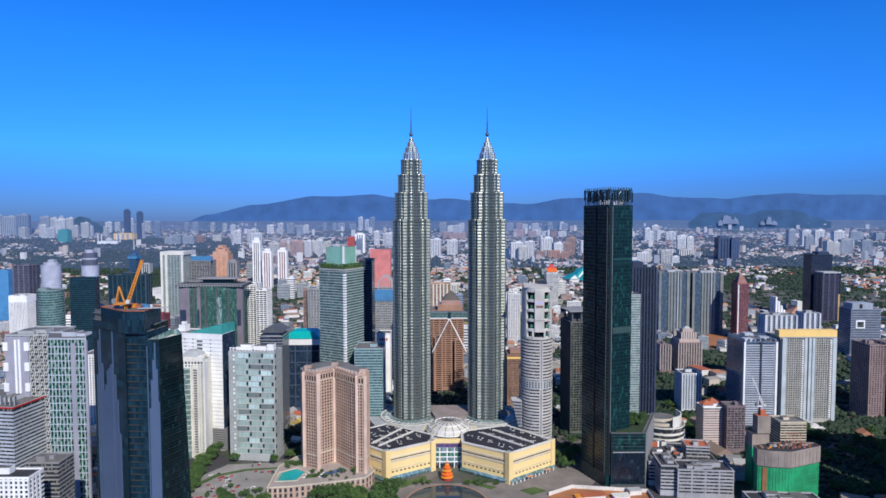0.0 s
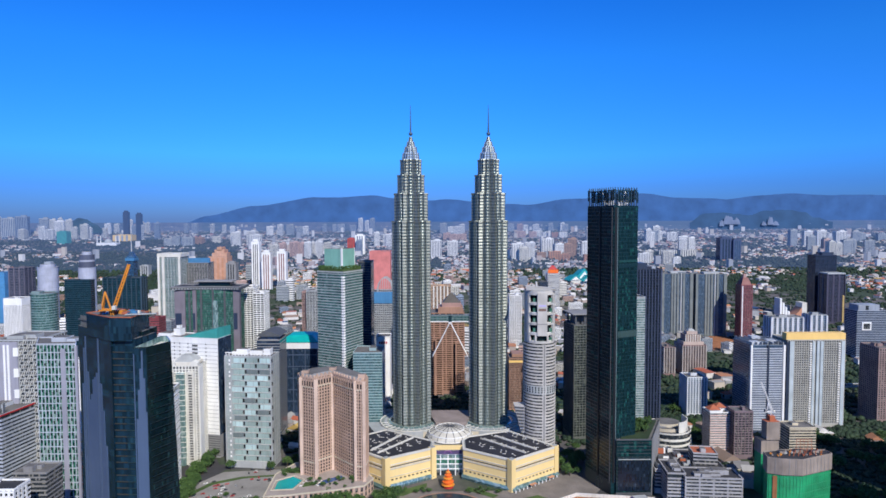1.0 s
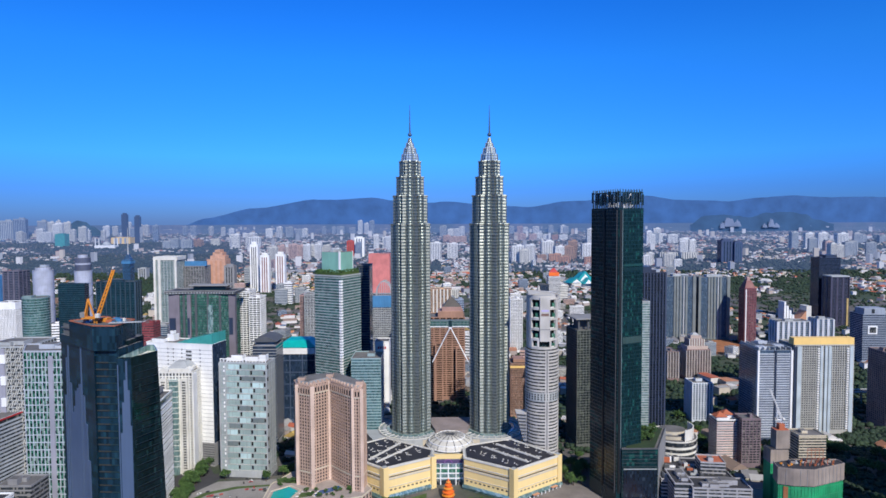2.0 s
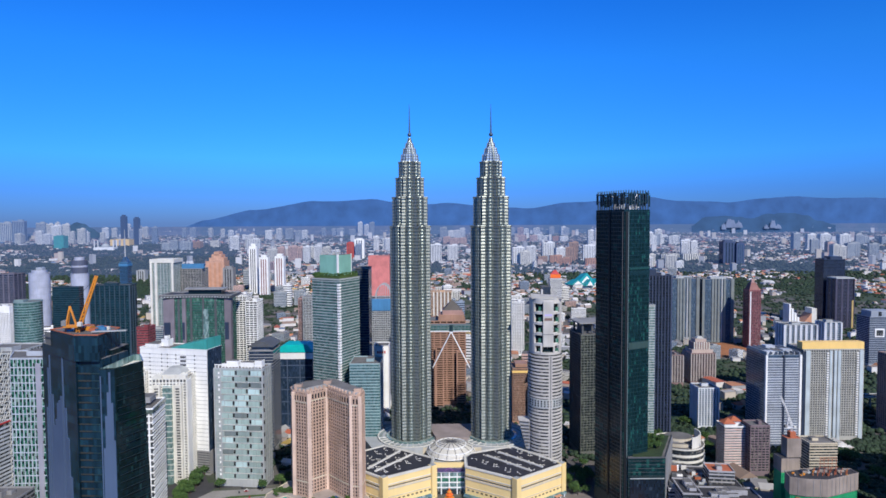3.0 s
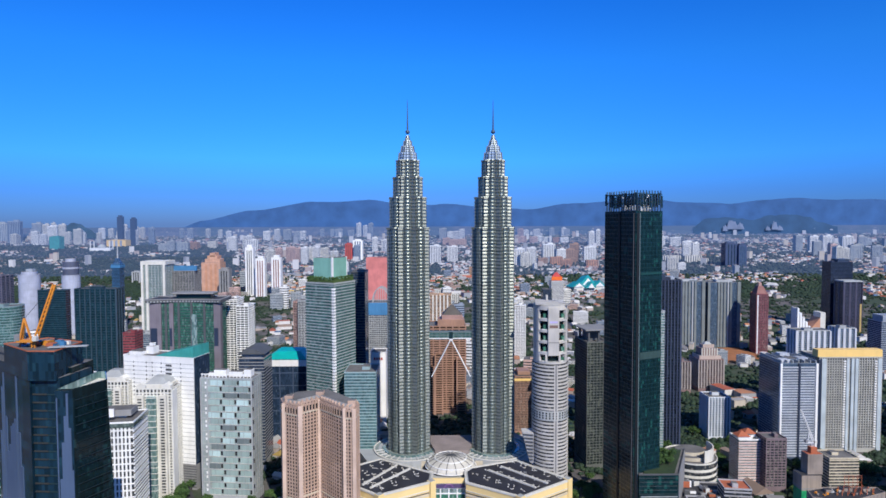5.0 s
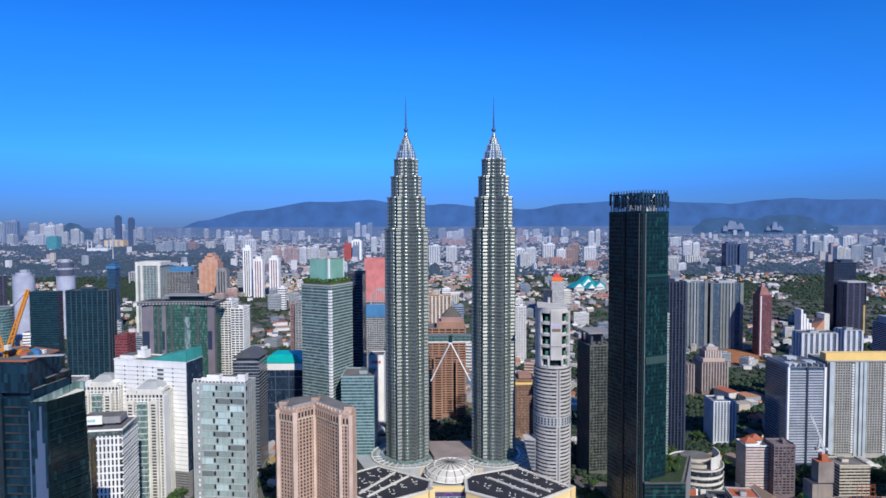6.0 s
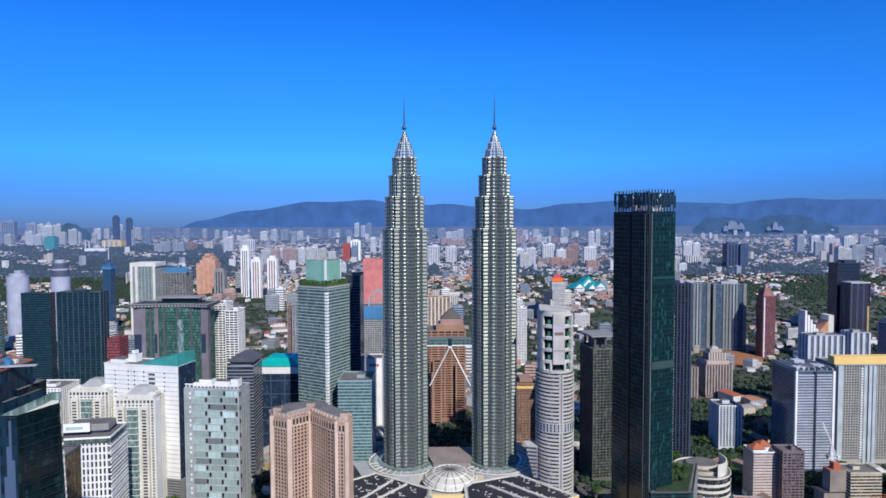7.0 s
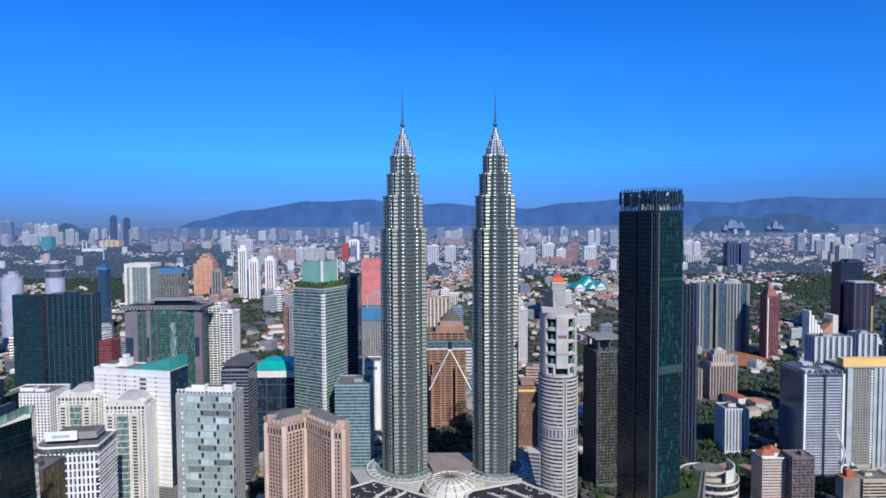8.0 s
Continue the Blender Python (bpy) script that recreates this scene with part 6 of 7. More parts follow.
for o in find("green glass hotel", "curved_hotel"):
    arc = [(-48 + 96 * i / 24, -22 + 6 * math.sin(math.pi * i / 24)) for i in range(25)] + [(48, 17), (-48, 17)]
    piece("roof_terrace", prism_mesh("roof_terrace", grow(arc, 1.5), 0, 3.5, DARKGREY, ROOFDARK), o, (0, 0, 206))
    piece("terrace_fascia", ring_mesh("terrace_fascia", arc, 2.0, 1.2, GREY), o, (0, 0, 209.5))
    dot = box_mesh("terrace_light", 1.7, 0.8, 1.8, PALEGREY, 0.2)
    for k in range(24):
        x, y = arc[k]
        piece("terrace_light", dot, o, (x + 2.0, y - 1.6, 206.6))
    piece("roof_house", box_mesh("roof_house", 46, 14, 6, SPANDREL, 0.4), o, (6, 4, 210))
    piece("roof_slab", box_mesh("roof_slab", 56, 20, 1.6, GREY, 0.3), o, (6, 2, 216))
    mauve = paint("mauve_stone", (0.20, 0.175, 0.20), 0.7)
    for x, w in ((-38.5, 15), (-17.5, 5), (43, 9)):
        piece("stone_pylon", box_mesh("stone_pylon", w, 6, 205, mauve, 0.3), o, (x, -16.5, 0))
        piece("dark_slot", box_mesh("dark_slot", w * 0.6, 0.6, 24, NAVYPANEL), o, (x - w * 0.15, -19.6, 148))
    cross = box_mesh("glazing_bar", 91, 0.5, 0.5, SPANDREL)
    for k in range(54):
        piece("glazing_bar", cross, o, (0, -17.3, 8 + k * 3.6))
    piece("bright_glass", box_mesh("bright_glass", 7, 2, 140, G_PALE), o, (12, -17, 50))
for o in find("tall white and grey tower", "tower_block"):
    piece("crown_beam", box_mesh("crown_beam", 54, 48, 8, OFFWHITE, 0.5), o, (0, 0, 222))
    for x in (-23.5, -13, 23.5):
        piece("column", box_mesh("column", 4.5, 4, 222, OFFWHITE, 0.3), o, (x, -24, 0))
for o in find("grey tower block with a blue", "tower_block"):
    piece("blue_sign", box_mesh("blue_sign", 50, 6, 11, BLUEPAINT, 0.3), o, (4, -14, 206))
for o in find("grey tower under construction", "tower_block"):
    piece("blue_sheeting", ring_mesh("blue_sheeting", rect(44, 40), 0.9, 22, BLUEPAINT), o, (0, 0, 147))
    bm = bmesh.new()
    for y in (-16, -6, 4, 14):
        for k in range(9):
            a0, a1 = math.pi * k / 9, math.pi * (k + 1) / 9
            beam(bm, (-15 * math.cos(a0), y, 27 * math.sin(a0)), (-15 * math.cos(a1), y, 27 * math.sin(a1)), 0.7)
    for k in range(7):
        x = -12 + 4 * k
        beam(bm, (x, -16, 0), (x, -16, 27 * math.sqrt(1 - (x / 15) ** 2)), 0.55)
    for x in (-15, 0, 15):
        beam(bm, (x, -16.5, 0 if x else 27), (x, 14.5, 0 if x else 27), 0.7)
    beam(bm, (-15.5, -16, 0.2), (15.5, -16, 0.2), 0.7)
    part("arched_top", bm, PALEGREY, o, "open arched steel frame", (6, 0, 168))
for o in find("white narrow office", "tower_block"):
    letter = box_mesh("sign_bar", 2.4, 0.6, 3.8, RED)
    for k in range(4):
        piece("sign_bar", letter, o, (-5.4 + 3.6 * k, -15.4, 101))
for o in find("dark blue glass office with", "office_tower"):
    piece("teal_roof", pyramid(60, 54, 9, paint("bright_teal_roof", (0.0, 0.45, 0.42), 0.4), 0.55), o, (0, 0, 119), label="bright teal sloping roof")
    piece("white_crown", ring_mesh("white_crown", rect(56, 50), 1.2, 9, WHITE), o, (0, 0, 109))
    piece("white_edge", box_mesh("white_edge", 4, 4, 118, WHITE), o, (-27.5, -24.5, 0))
for o in find("dark grey office with", "office_tower"):
    arc = [(-17.5 + 35 * i / 12, 7 * math.sin(math.pi * i / 12)) for i in range(13)]
    verts = [(x, -20, 144 + z) for x, z in arc] + [(x, 20, 144 + z) for x, z in arc]
    faces = [(i, i + 1, 14 + i, 13 + i) for i in range(12)] + [tuple(range(12, -1, -1)), tuple(range(13, 26)), (0, 13, 25, 12)]
    piece("barrel_roof", mesh_from("barrel_roof", verts, faces, DARKGREY), o, label="rounded dark metal roof")
    piece("roof_drum", box_mesh("roof_drum", 26, 30, 7, GREY, 0.3), o, (0, 0, 138))
for o in find("white serviced", "apartment_hotel"):
    piece("roof_board", box_mesh("roof_board", 26, 1.2, 8, WHITE), o, (-6, -12, 122), label="white lettered roof board")
    bar = box_mesh("sign_bar", 14, 0.3, 2.4, paint("pale_teal_sign", (0.4, 0.6, 0.62), 0.5))
    piece("sign_bar", bar, o, (-6, -12.8, 124.6))
    piece("roof_house", box_mesh("roof_house", 34, 18, 6, GREY, 0.4, ROOFGREY), o, (4, 2, 121))
    piece("terrace_band", ring_mesh("terrace_band", [(-27, -7), (-25, -13), (-21, -17.5), (-15, -20), (27, -20), (27, 20), (-27, 20)], 0.9, 4.2, G_TOWER), o, (0, 0, 113.6))
    flank = box_mesh("side_band", 40.6, 0.9, 1.6, WHITE)
    for k in range(30):
        piece("side_band", flank, o, (27.1, 0, 8 + k * 3.6), 90)
for o in find("cream apartment tower", "apartment_tower"):
    piece("hip_roof", pyramid(26, 24, 7, PALEGREY, 0.45), o, (0, 0, 129))
    piece("roof_house", box_mesh("roof_house", 30, 26, 4, OFFWHITE, 0.3), o, (0, 0, 125))
    for x, w in ((-14, 8), (11, 9)):
        piece("bay", box_mesh("bay", w, 5, 119, OFFWHITE, 0.3), o, (x, -19.5, 0))
    bay = piece("green_bay", box_mesh("green_bay", 10, 4.6, 117, G_PALE, 0.3), o, (-2, -19.2, 0), label="bowed pale green glass bay")
    ledge = box_mesh("bay_ledge", 10.4, 5.0, 0.7, CREAMWALL)
    for k in range(17):
        piece("bay_ledge", ledge, bay, (0, 0, 10 + k * 6.6))
    gable = mesh_from("penthouse_gable", [(-5, -4, 0), (5, -4, 0), (5, 4, 0), (-5, 4, 0), (-5, -4, 4), (5, -4, 4), (5, 4, 4), (-5, 4, 4), (0, -4.4, 7), (0, 4, 7)],
                      [(0, 1, 5, 8, 4), (1, 2, 6, 5), (2, 3, 7, 9, 6), (3, 0, 4, 7), (4, 8, 9, 7), (8, 5, 6, 9)], CREAMWALL)
    for x, y in ((-15, -13), (13, -12)):
        piece("penthouse_gable", gable, o, (x, y, 124.5))
    sl = box_mesh("bay_window", 4.4, 0.6, 1.7, G_WIN)
    for k in range(33):
        for x in (-14, 11):
            piece("bay_window", sl, o, (x, -22, 8 + k * 3.3))
    piece("white_fin", box_mesh("white_fin", 5, 12, 124, WHITE, 0.3), o, (18.5, -12, 0))
LILAC = paint("lilac_render", (0.35, 0.35, 0.41), 0.7)
for o in find("grey apartment tower with slanting fins", "apartment_tower"):
    piece("end_wall", box_mesh("end_wall", 25, 2.0, 181, LILAC, 0.2), o, (-10.5, -25.6, 0), label="lilac end wall with white stripes")
    for x, w in ((-11.5, 2.0), (-7.5, 2.0)):
        piece("white_stripe", box_mesh("white_stripe", w, 0.8, 178, WHITE), o, (x, -26.8, 0))
    ear = box_mesh("white_balcony", 5, 2.6, 9, WHITE, 0.2)
    for k in range(8):
        for x in (-22, 0.5):
            piece("white_balcony", ear, o, (x, -26.2, 12 + k * 22))
    bm = bmesh.new()
    for k in range(22):
        for c in range(6):
            x, z = 3.5 + 3.2 * c, 6 + 8 * k + 2.6 * (c % 3)
            beam(bm, (x, -25.8, z), (x + 2.6, -25.8, z + 7.0), 0.42)
    part("fin_screen", bm, OFFWHITE, o, "screen of slanting pale fins")
for o in find("apartment tower with green and white", "apartment_tower"):
    cell = box_mesh("dark_window", 1.15, 0.5, 2.7, G_BLACK)
    spots = [(cell, -7.6 + c * 3.45 + (0.5 if r % 2 else -0.5), -17.25, 6.4 + r * 7.2 + (3.4 if (c + r) % 2 else 0.5), 0) for c in range(11) for r in range(25)]
    tagged(piece("window_pattern", joined("window_pattern", spots, G_BLACK), o), kind="stuff")
    piece("lilac_strip", box_mesh("lilac_strip", 4.6, 1.4, 182, LILAC, 0.2), o, (16.5, -17.2, 0), label="plain lilac strip up the front")
    piece("lilac_edge", box_mesh("lilac_edge", 2.4, 2.0, 185, LILAC, 0.2), o, (29.0, -16.8, 0))
for o in find("white and grey striped", "office_block"):
    piece("red_line", ring_mesh("red_line", rect(76, 60), 0.8, 1.5, RED), o, (0, 0, 115.6))
    fin = box_mesh("roof_fin", 0.6, 6, 9, PALEGREY)
    for k in range(14):
        piece("roof_fin", fin, o, (-34 + k * 5.2, -22, 117), 25)
for o in find("white office block with an orange", "office_block"):
    piece("orange_base", ring_mesh("orange_base", rect(50, 40), 2, 14, ORANGE), o)
for o in find("dark tower with", "office_tower"):
    if o.location.y < 1770:
        piece("yellow_edge", box_mesh("yellow_edge", 7, 5, 82, paint("dull_gold_panel", (0.50, 0.36, 0.14), 0.6)), o, (22.5, -19, 0))
        piece("roof_slab", box_mesh("roof_slab", 52, 42, 3, PALEGREY, 0.3), o, (0, 0, 143.5))
    else:
        piece("upper_tier", box_mesh("upper_tier", 34, 30, 9, NAVYPANEL, 0.5), o, (8, 0, 194))
for o in find("blue-grey banded", "office_tower"):
    piece("square_opening", box_mesh("square_opening", 20, 1.2, 18, WHITE, 0.2), o, (-12, -20.6, 62))
    piece("opening_void", box_mesh("opening_void", 14, 1.0, 12, G_WIN), o, (-12, -21.2, 65))
    piece("upper_tier", box_mesh("upper_tier", 46, 30, 13, BLUEGREY, 0.5), o, (-4, 0, 104))
    piece("opening_void", box_mesh("opening_void_b", 6, 1.0, 9, G_WIN), o, (-8, -15.4, 106))
for o in find("white apartment block with red", "apartment_block"):
    for x, y in ((-6, -4), (6, 5)):
        piece("tile_roof", pyramid(16, 14, 5, TERRACOTTA, 0.1), o, (x, y, 60))
        piece("roof_house", box_mesh("roof_house", 13, 11, 4, WHITE), o, (x, y, 56))
    for k in range(15):
        piece("red_course", ring_mesh("red_course", rect(25, 22), 0.45, 0.6, TERRACOTTA), o, (0, 0, 8 + k * 3.2))
for o in find("round white hall", "round_hall"):
    piece("green_base", ring_mesh("green_base", circle(30, 32), 1.5, 7, paint("green_fence", (0.05, 0.22, 0.16), 0.6)), o)
    for r, z, h in ((25, 33, 4), (17, 37, 4)):
        piece("upper_drum", prism_mesh("upper_drum", circle(r, 32, r * 0.8), z, z + h, CREAM, ROOFGREY), o)
    piece("curved_wall", arc_wall(26, -75, 20, 33, 47, 1.2, OFFWHITE, "curved_wall", 10), o, label="tall curved pale screen wall")
    piece("roof_box", box_mesh("roof_box", 14, 10, 5, GREY, 0.3), o, (-10, -8, 33))
for o in find("concrete building under construction", "construction_block"):
    RAWCONCRETE = paint("raw_concrete", (0.33, 0.275, 0.235), 0.9, dirt=0.4)
    piece("concrete_top", prism_mesh("concrete_top", grow(SITE, 0.8), 0, 16, RAWCONCRETE, ROOFDARK), o, (0, 0, 47), label="bare concrete top storeys")
    piece("shadow_gap", ring_mesh("shadow_gap", SITE, -0.6, 1.2, ROOFDARK, 1.0), o, (0, 0, 46))
    piece("deck_upstand", ring_mesh("deck_upstand", grow(SITE, 0.8), 0.05, 1.2, RAWCONCRETE, 0.5), o, (0, 0, 62.8))
    joint = box_mesh("panel_joint", 0.35, 0.4, 16, GREY)
    lift = box_mesh("scaffold_rail", 0.25, 0.25, 46, paint("scaffold_green", (0.04, 0.42, 0.17), 0.6))
    for a, b in zip(SITE, SITE[1:] + SITE[:1]):
        a, b = Vector(a), Vector(b)
        m = int((b - a).length / 5.2)
        nrm = Vector(((b - a).y, -(b - a).x)).normalized()
        ang = math.degrees(math.atan2((b - a).y, (b - a).x))
        for k in range(1, m):
            p = a.lerp(b, k / m) + nrm * 0.85
            piece("panel_joint", joint, o, (p.x, p.y, 47), ang)
        for k in range(m * 2):
            p = a.lerp(b, (k + 0.5) / (m * 2)) + nrm * 0.3
            piece("scaffold_rail", lift, o, (p.x, p.y, 0), ang)
    for z in (7, 14, 21, 28, 35, 43):
        piece("net_seam", ring_mesh("net_seam", SITE, 0.35, 0.5, paint("net_seam_green", (0.03, 0.30, 0.13), 0.7)), o, (0, 0, z))
    hand_rail = box_mesh("edge_plank", 0.3, 0.3, 3.0, CRANE)
    for k in range(8):
        p = Vector(SITE[1]).lerp(Vector(SITE[2]), k / 8)
        piece("edge_plank", hand_rail, o, (p.x, p.y, 2.0 + k * 0.4), 30)
    piece("hoist_slot", box_mesh("hoist_slot", 4, 1, 43, EARTH), o, (-44, -29.8, 2), -23)
    for x, y, w, d, h in ((-12, -14, 9, 5, 3), (6, -14, 7, 4, 2.2), (-30, -16, 6, 5, 2.6)):
        piece("core_wall", box_mesh("core_wall", w, d, h, RAWCONCRETE, 0.2, ROOFDARK), o, (x, y, 63.1))
    for k in range(26):
        piece("form_panel", box_mesh("form_panel", yard.uniform(1, 3.4), yard.uniform(0.6, 2.4), yard.uniform(0.4, 1.8), yard.choice([TERRACOTTA, CRANE, RAWCONCRETE, PALEGREY, EARTH])), o, (yard.uniform(-44, 14), yard.uniform(-24, -12), 63.1), yard.uniform(0, 90))
    bar = box_mesh("starter_bar", 0.5, 0.5, 4, TERRACOTTA)
    for k in range(22):
        piece("starter_bar", bar, o, (-22 + (k * 37 % 34), -24 + (k * 23 % 13), 63))
    bm = bmesh.new()
    for k in range(5):
        beam(bm, (-16 + 4 * k, -15, 0), (-16 + 4 * k, -15, 13), 0.22)
    for z in (3, 7, 11, 13):
        beam(bm, (-16, -15, z), (0, -15, z), 0.22)
    part("column_cage", bm, TERRACOTTA, o, "rust-red reinforcement cage", (4, 3, 63))
# unseen towers right of the view, added to shade the wood and the low blocks
block("office_tower", "unseen pale tower added to shade a wood", 660, 738, 420, 50, 320, G_NAVY, PALEGREY, floor=20, band=6, plant=0)
block("office_tower", "unseen pale tower added to shade a wood", 604, 658, 425, 50, 340, G_NAVY, PALEGREY, floor=20, band=6, plant=0)
block("office_block", "unseen pale block added to shade a wood", 464, 539, 520, 40, 150, G_NAVY, PALEGREY, floor=16, band=5, plant=0)
crane(371.5, 674, 84, (-11, 2, 40), paint("crane_white", (0.7, 0.7, 0.7), 0.5), "white luffing crane on a concrete building", 0.9)
for o in find("netted concrete stair", "construction_block"):
    piece("concrete_top", prism_mesh("concrete_top", rect(19.6, 14.6), 0, 15, RAWCONCRETE, ROOFDARK), o, (0, 0, 46))
    piece("lift_shaft", box_mesh("lift_shaft", 15, 11, 20, RAWCONCRETE, 0.2, TERRACOTTA), o, (5, 1, 61))
    piece("crane_foot", box_mesh("crane_foot", 6, 6, 6, TERRACOTTA, 0.3), o, (5, 1, 81), label="rust-red crane foot")
block("apartment_block", "cream apartment block with dark window bands", 424, 456, 726, 24, 53, G_WIN, CREAM, floor=3.3, band=1.5, plant=1)
block("low_complex", "white low-rise block with a red-brown roof", 291, 317, 682, 22, 40, G_WIN, WORNWHITE, rz=-8, floor=4, band=1.6, plant=1, roof=TERRACOTTA)
block("office_block", "white office block with a big orange-red roof sign", 368, 408, 2020, 40, 120, G_WIN, WHITE, floor=4, band=1.6, plant=0)
for o in find("white office block with a big", "office_block"):
    piece("roof_sign", box_mesh("roof_sign", 34, 4, 12, LANTERN), o, (0, -10, 122), label="orange-red roof sign")
    piece("sign_crest", pyramid(30, 8, 14, RED, 0.2), o, (0, 0, 134))
block("office_block", "black glass office block beside a sign tower", 338, 366, 2000, 40, 96, G_NAVY, DARKGREY, floor=4, band=0.6, plant=1)
block("tower_block", "plain grey apartment tower", -290, -258, 1330, 36, 150, G_WIN, PALEGREY, floor=3.4, band=1.4, bay=6, plant=1)
block("tower_block", "white apartment tower with red stripes", -302, -272, 1340, 30, 146, G_WIN, ROSE, floor=3.4, band=1.4, bay=8, plant=1)


block("tower_block", "narrow red-brown tower block", -459, -442, 962, 24, 151, G_WIN, paint("dull_red_render", (0.27, 0.05, 0.06), 0.75), floor=4, band=2.6, plant=1)
block("apartment_tower", "cream and orange apartment slab", -20, 32, 1500, 30, 140, G_WIN, paint("apricot_render", (0.66, 0.42, 0.25), 0.75), floor=3.4, band=1.2, bay=8, pier=(3, 0.6), pier_mat=OFFWHITE, plant=1)
block("apartment_tower", "plain white apartment slab", 168, 196, 1420, 26, 126, G_WIN, WHITE, floor=3.4, band=1.6, bay=6, plant=1)
block("office_block", "dark blue office block with a glass front", -560, -520, 1180, 30, 110, G_BLUE, PALEGREY, floor=3.8, band=1.2, plant=2)


def fin_building():
    """White stepped fins in front of an orange gable wall."""
    e = thing("exhibition_hall", 872, 1500, 0, 0, "hall with white stepped fins and an orange wall", "hall")
    TAKEN.append((872, 1500, 45))
    for k in range(6):
        piece("fin", box_mesh("fin", 4, 26, 108 - k * 11, WHITE, 0.4), e, (-28 + k * 8, -10 + k * 2, 0))
    verts = [(-24, -14, 0), (30, -14, 0), (30, 16, 0), (-24, 16, 0), (-24, -14, 20), (30, -14, 84), (30, 16, 84), (-24, 16, 20)]
    piece("orange_wall", mesh_from("orange_wall", verts, [(0, 1, 5, 4), (1, 2, 6, 5), (2, 3, 7, 6), (3, 0, 4, 7), (4, 5, 6, 7)], ORANGE), e, label="orange sloping wall")
    piece("end_tower", box_mesh("end_tower", 12, 28, 96, OFFWHITE, 0.4), e, (36, 0, 0))


fin_building()


def viaduct():
    e = thing("viaduct", 700, 1010, 0, 4, "grey concrete viaduct on round columns", "viaduct")
    piece("deck", box_mesh("deck", 260, 14, 2.2, GREY, 0.2, ASPHALT), e, (0, 0, 22))
    for y in (-6.8, 6.8):
        piece("edge_wall", box_mesh("edge_wall", 260, 0.5, 1.4, PALEGREY), e, (0, y, 24.2))
    col = prism_mesh("column", circle(1.6, 10), 0, 22, GREY)
    for k in range(9):
        piece("column", col, e, (-120 + k * 30, 0, 0))


viaduct()


def landmark_tower(x, D, w, h, wall, stripe, label, cat="tower block"):
    (px, py, pz), k = warp(x, D, 0)
    e = thing("tower_block", px, py, pz - 2, 0, label, cat)
    w, h = w * k, h * k
    piece("facade", prism_mesh("facade", rect(w, w * 0.8), 0, h, wall, ROOFGREY), e)
    for s in (-0.25, 0.0, 0.25):
        piece("window_strip", box_mesh("window_strip", w * 0.11, 0.8, h * 0.9, stripe), e, (s * w, -w * 0.4, h * 0.04))
        piece("window_strip", box_mesh("window_strip_b", w * 0.09, 0.8, h * 0.9, stripe), e, (-w * 0.5, s * w * 0.8, h * 0.04), 90)
    piece("roof_house", box_mesh("roof_house", w * 0.6, w * 0.5, h * 0.05, wall, 0.4), e, (0, 0, h))
    return e


landmark_tower(-800, 2655, 34, 212, WHITE, G_WIN, "tall white tower with dark window strips")
landmark_tower(-738, 2600, 38, 168, WHITE, REDBROWN, "white tower with red-brown ornament strips")
landmark_tower(-672, 2600, 38, 172, WHITE, REDBROWN, "white tower with red-brown ornament strips")
SALMON = paint("salmon_cladding", (0.60, 0.34, 0.235), 0.7)
hotel_block = landmark_tower(-1010, 2800, 84, 140, SALMON, ORANGE, "stepped orange hotel block", "hotel")
for w, z in ((66, 139), (44, 154), (22, 166)):
    k = warp(0, 2800, 0)[1]
    piece("upper_step", box_mesh("upper_step", w * k, 50 * k, 16 * k, SALMON, 0.5), hotel_block, (4, 0, z * k))
landmark_tower(-905, 2650, 44, 120, GREY, G_WIN, "plain grey tower block")
landmark_tower(-1600, 3300, 46, 60, PALEGREY, G_WIN, "low pale tower block by a park")
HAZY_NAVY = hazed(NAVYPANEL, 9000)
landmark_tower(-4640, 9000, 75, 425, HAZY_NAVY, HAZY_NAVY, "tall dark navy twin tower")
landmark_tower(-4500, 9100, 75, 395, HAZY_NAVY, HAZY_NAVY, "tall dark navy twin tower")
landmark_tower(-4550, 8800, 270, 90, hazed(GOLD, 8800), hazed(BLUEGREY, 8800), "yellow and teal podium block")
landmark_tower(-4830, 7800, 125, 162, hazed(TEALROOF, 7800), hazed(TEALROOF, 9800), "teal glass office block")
FARNAVY = paint("far_navy_panel", (0.045, 0.075, 0.16), 0.5)
landmark_tower(2052, 4300, 84, 165, FARNAVY, G_NAVY, "dark navy office tower")
landmark_tower(2112, 4250, 56, 156, FARNAVY, G_BLUE, "dark navy office tower")


def mosque():
    """Large white mosque with a wide dome and four minarets."""
    (px, py, pz), k = warp(-3990, 7300, 0)
    e = thing("mosque", px, py, pz - 2, 0, "large white mosque with a pale dome and minarets", "mosque")
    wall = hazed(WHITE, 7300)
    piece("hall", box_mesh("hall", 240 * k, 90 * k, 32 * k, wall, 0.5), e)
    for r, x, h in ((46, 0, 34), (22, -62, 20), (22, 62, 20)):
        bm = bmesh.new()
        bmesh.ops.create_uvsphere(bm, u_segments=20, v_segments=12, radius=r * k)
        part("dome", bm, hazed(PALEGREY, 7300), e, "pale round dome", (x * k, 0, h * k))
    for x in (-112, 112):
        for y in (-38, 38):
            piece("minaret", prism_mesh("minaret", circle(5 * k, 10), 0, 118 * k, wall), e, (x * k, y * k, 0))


mosque()


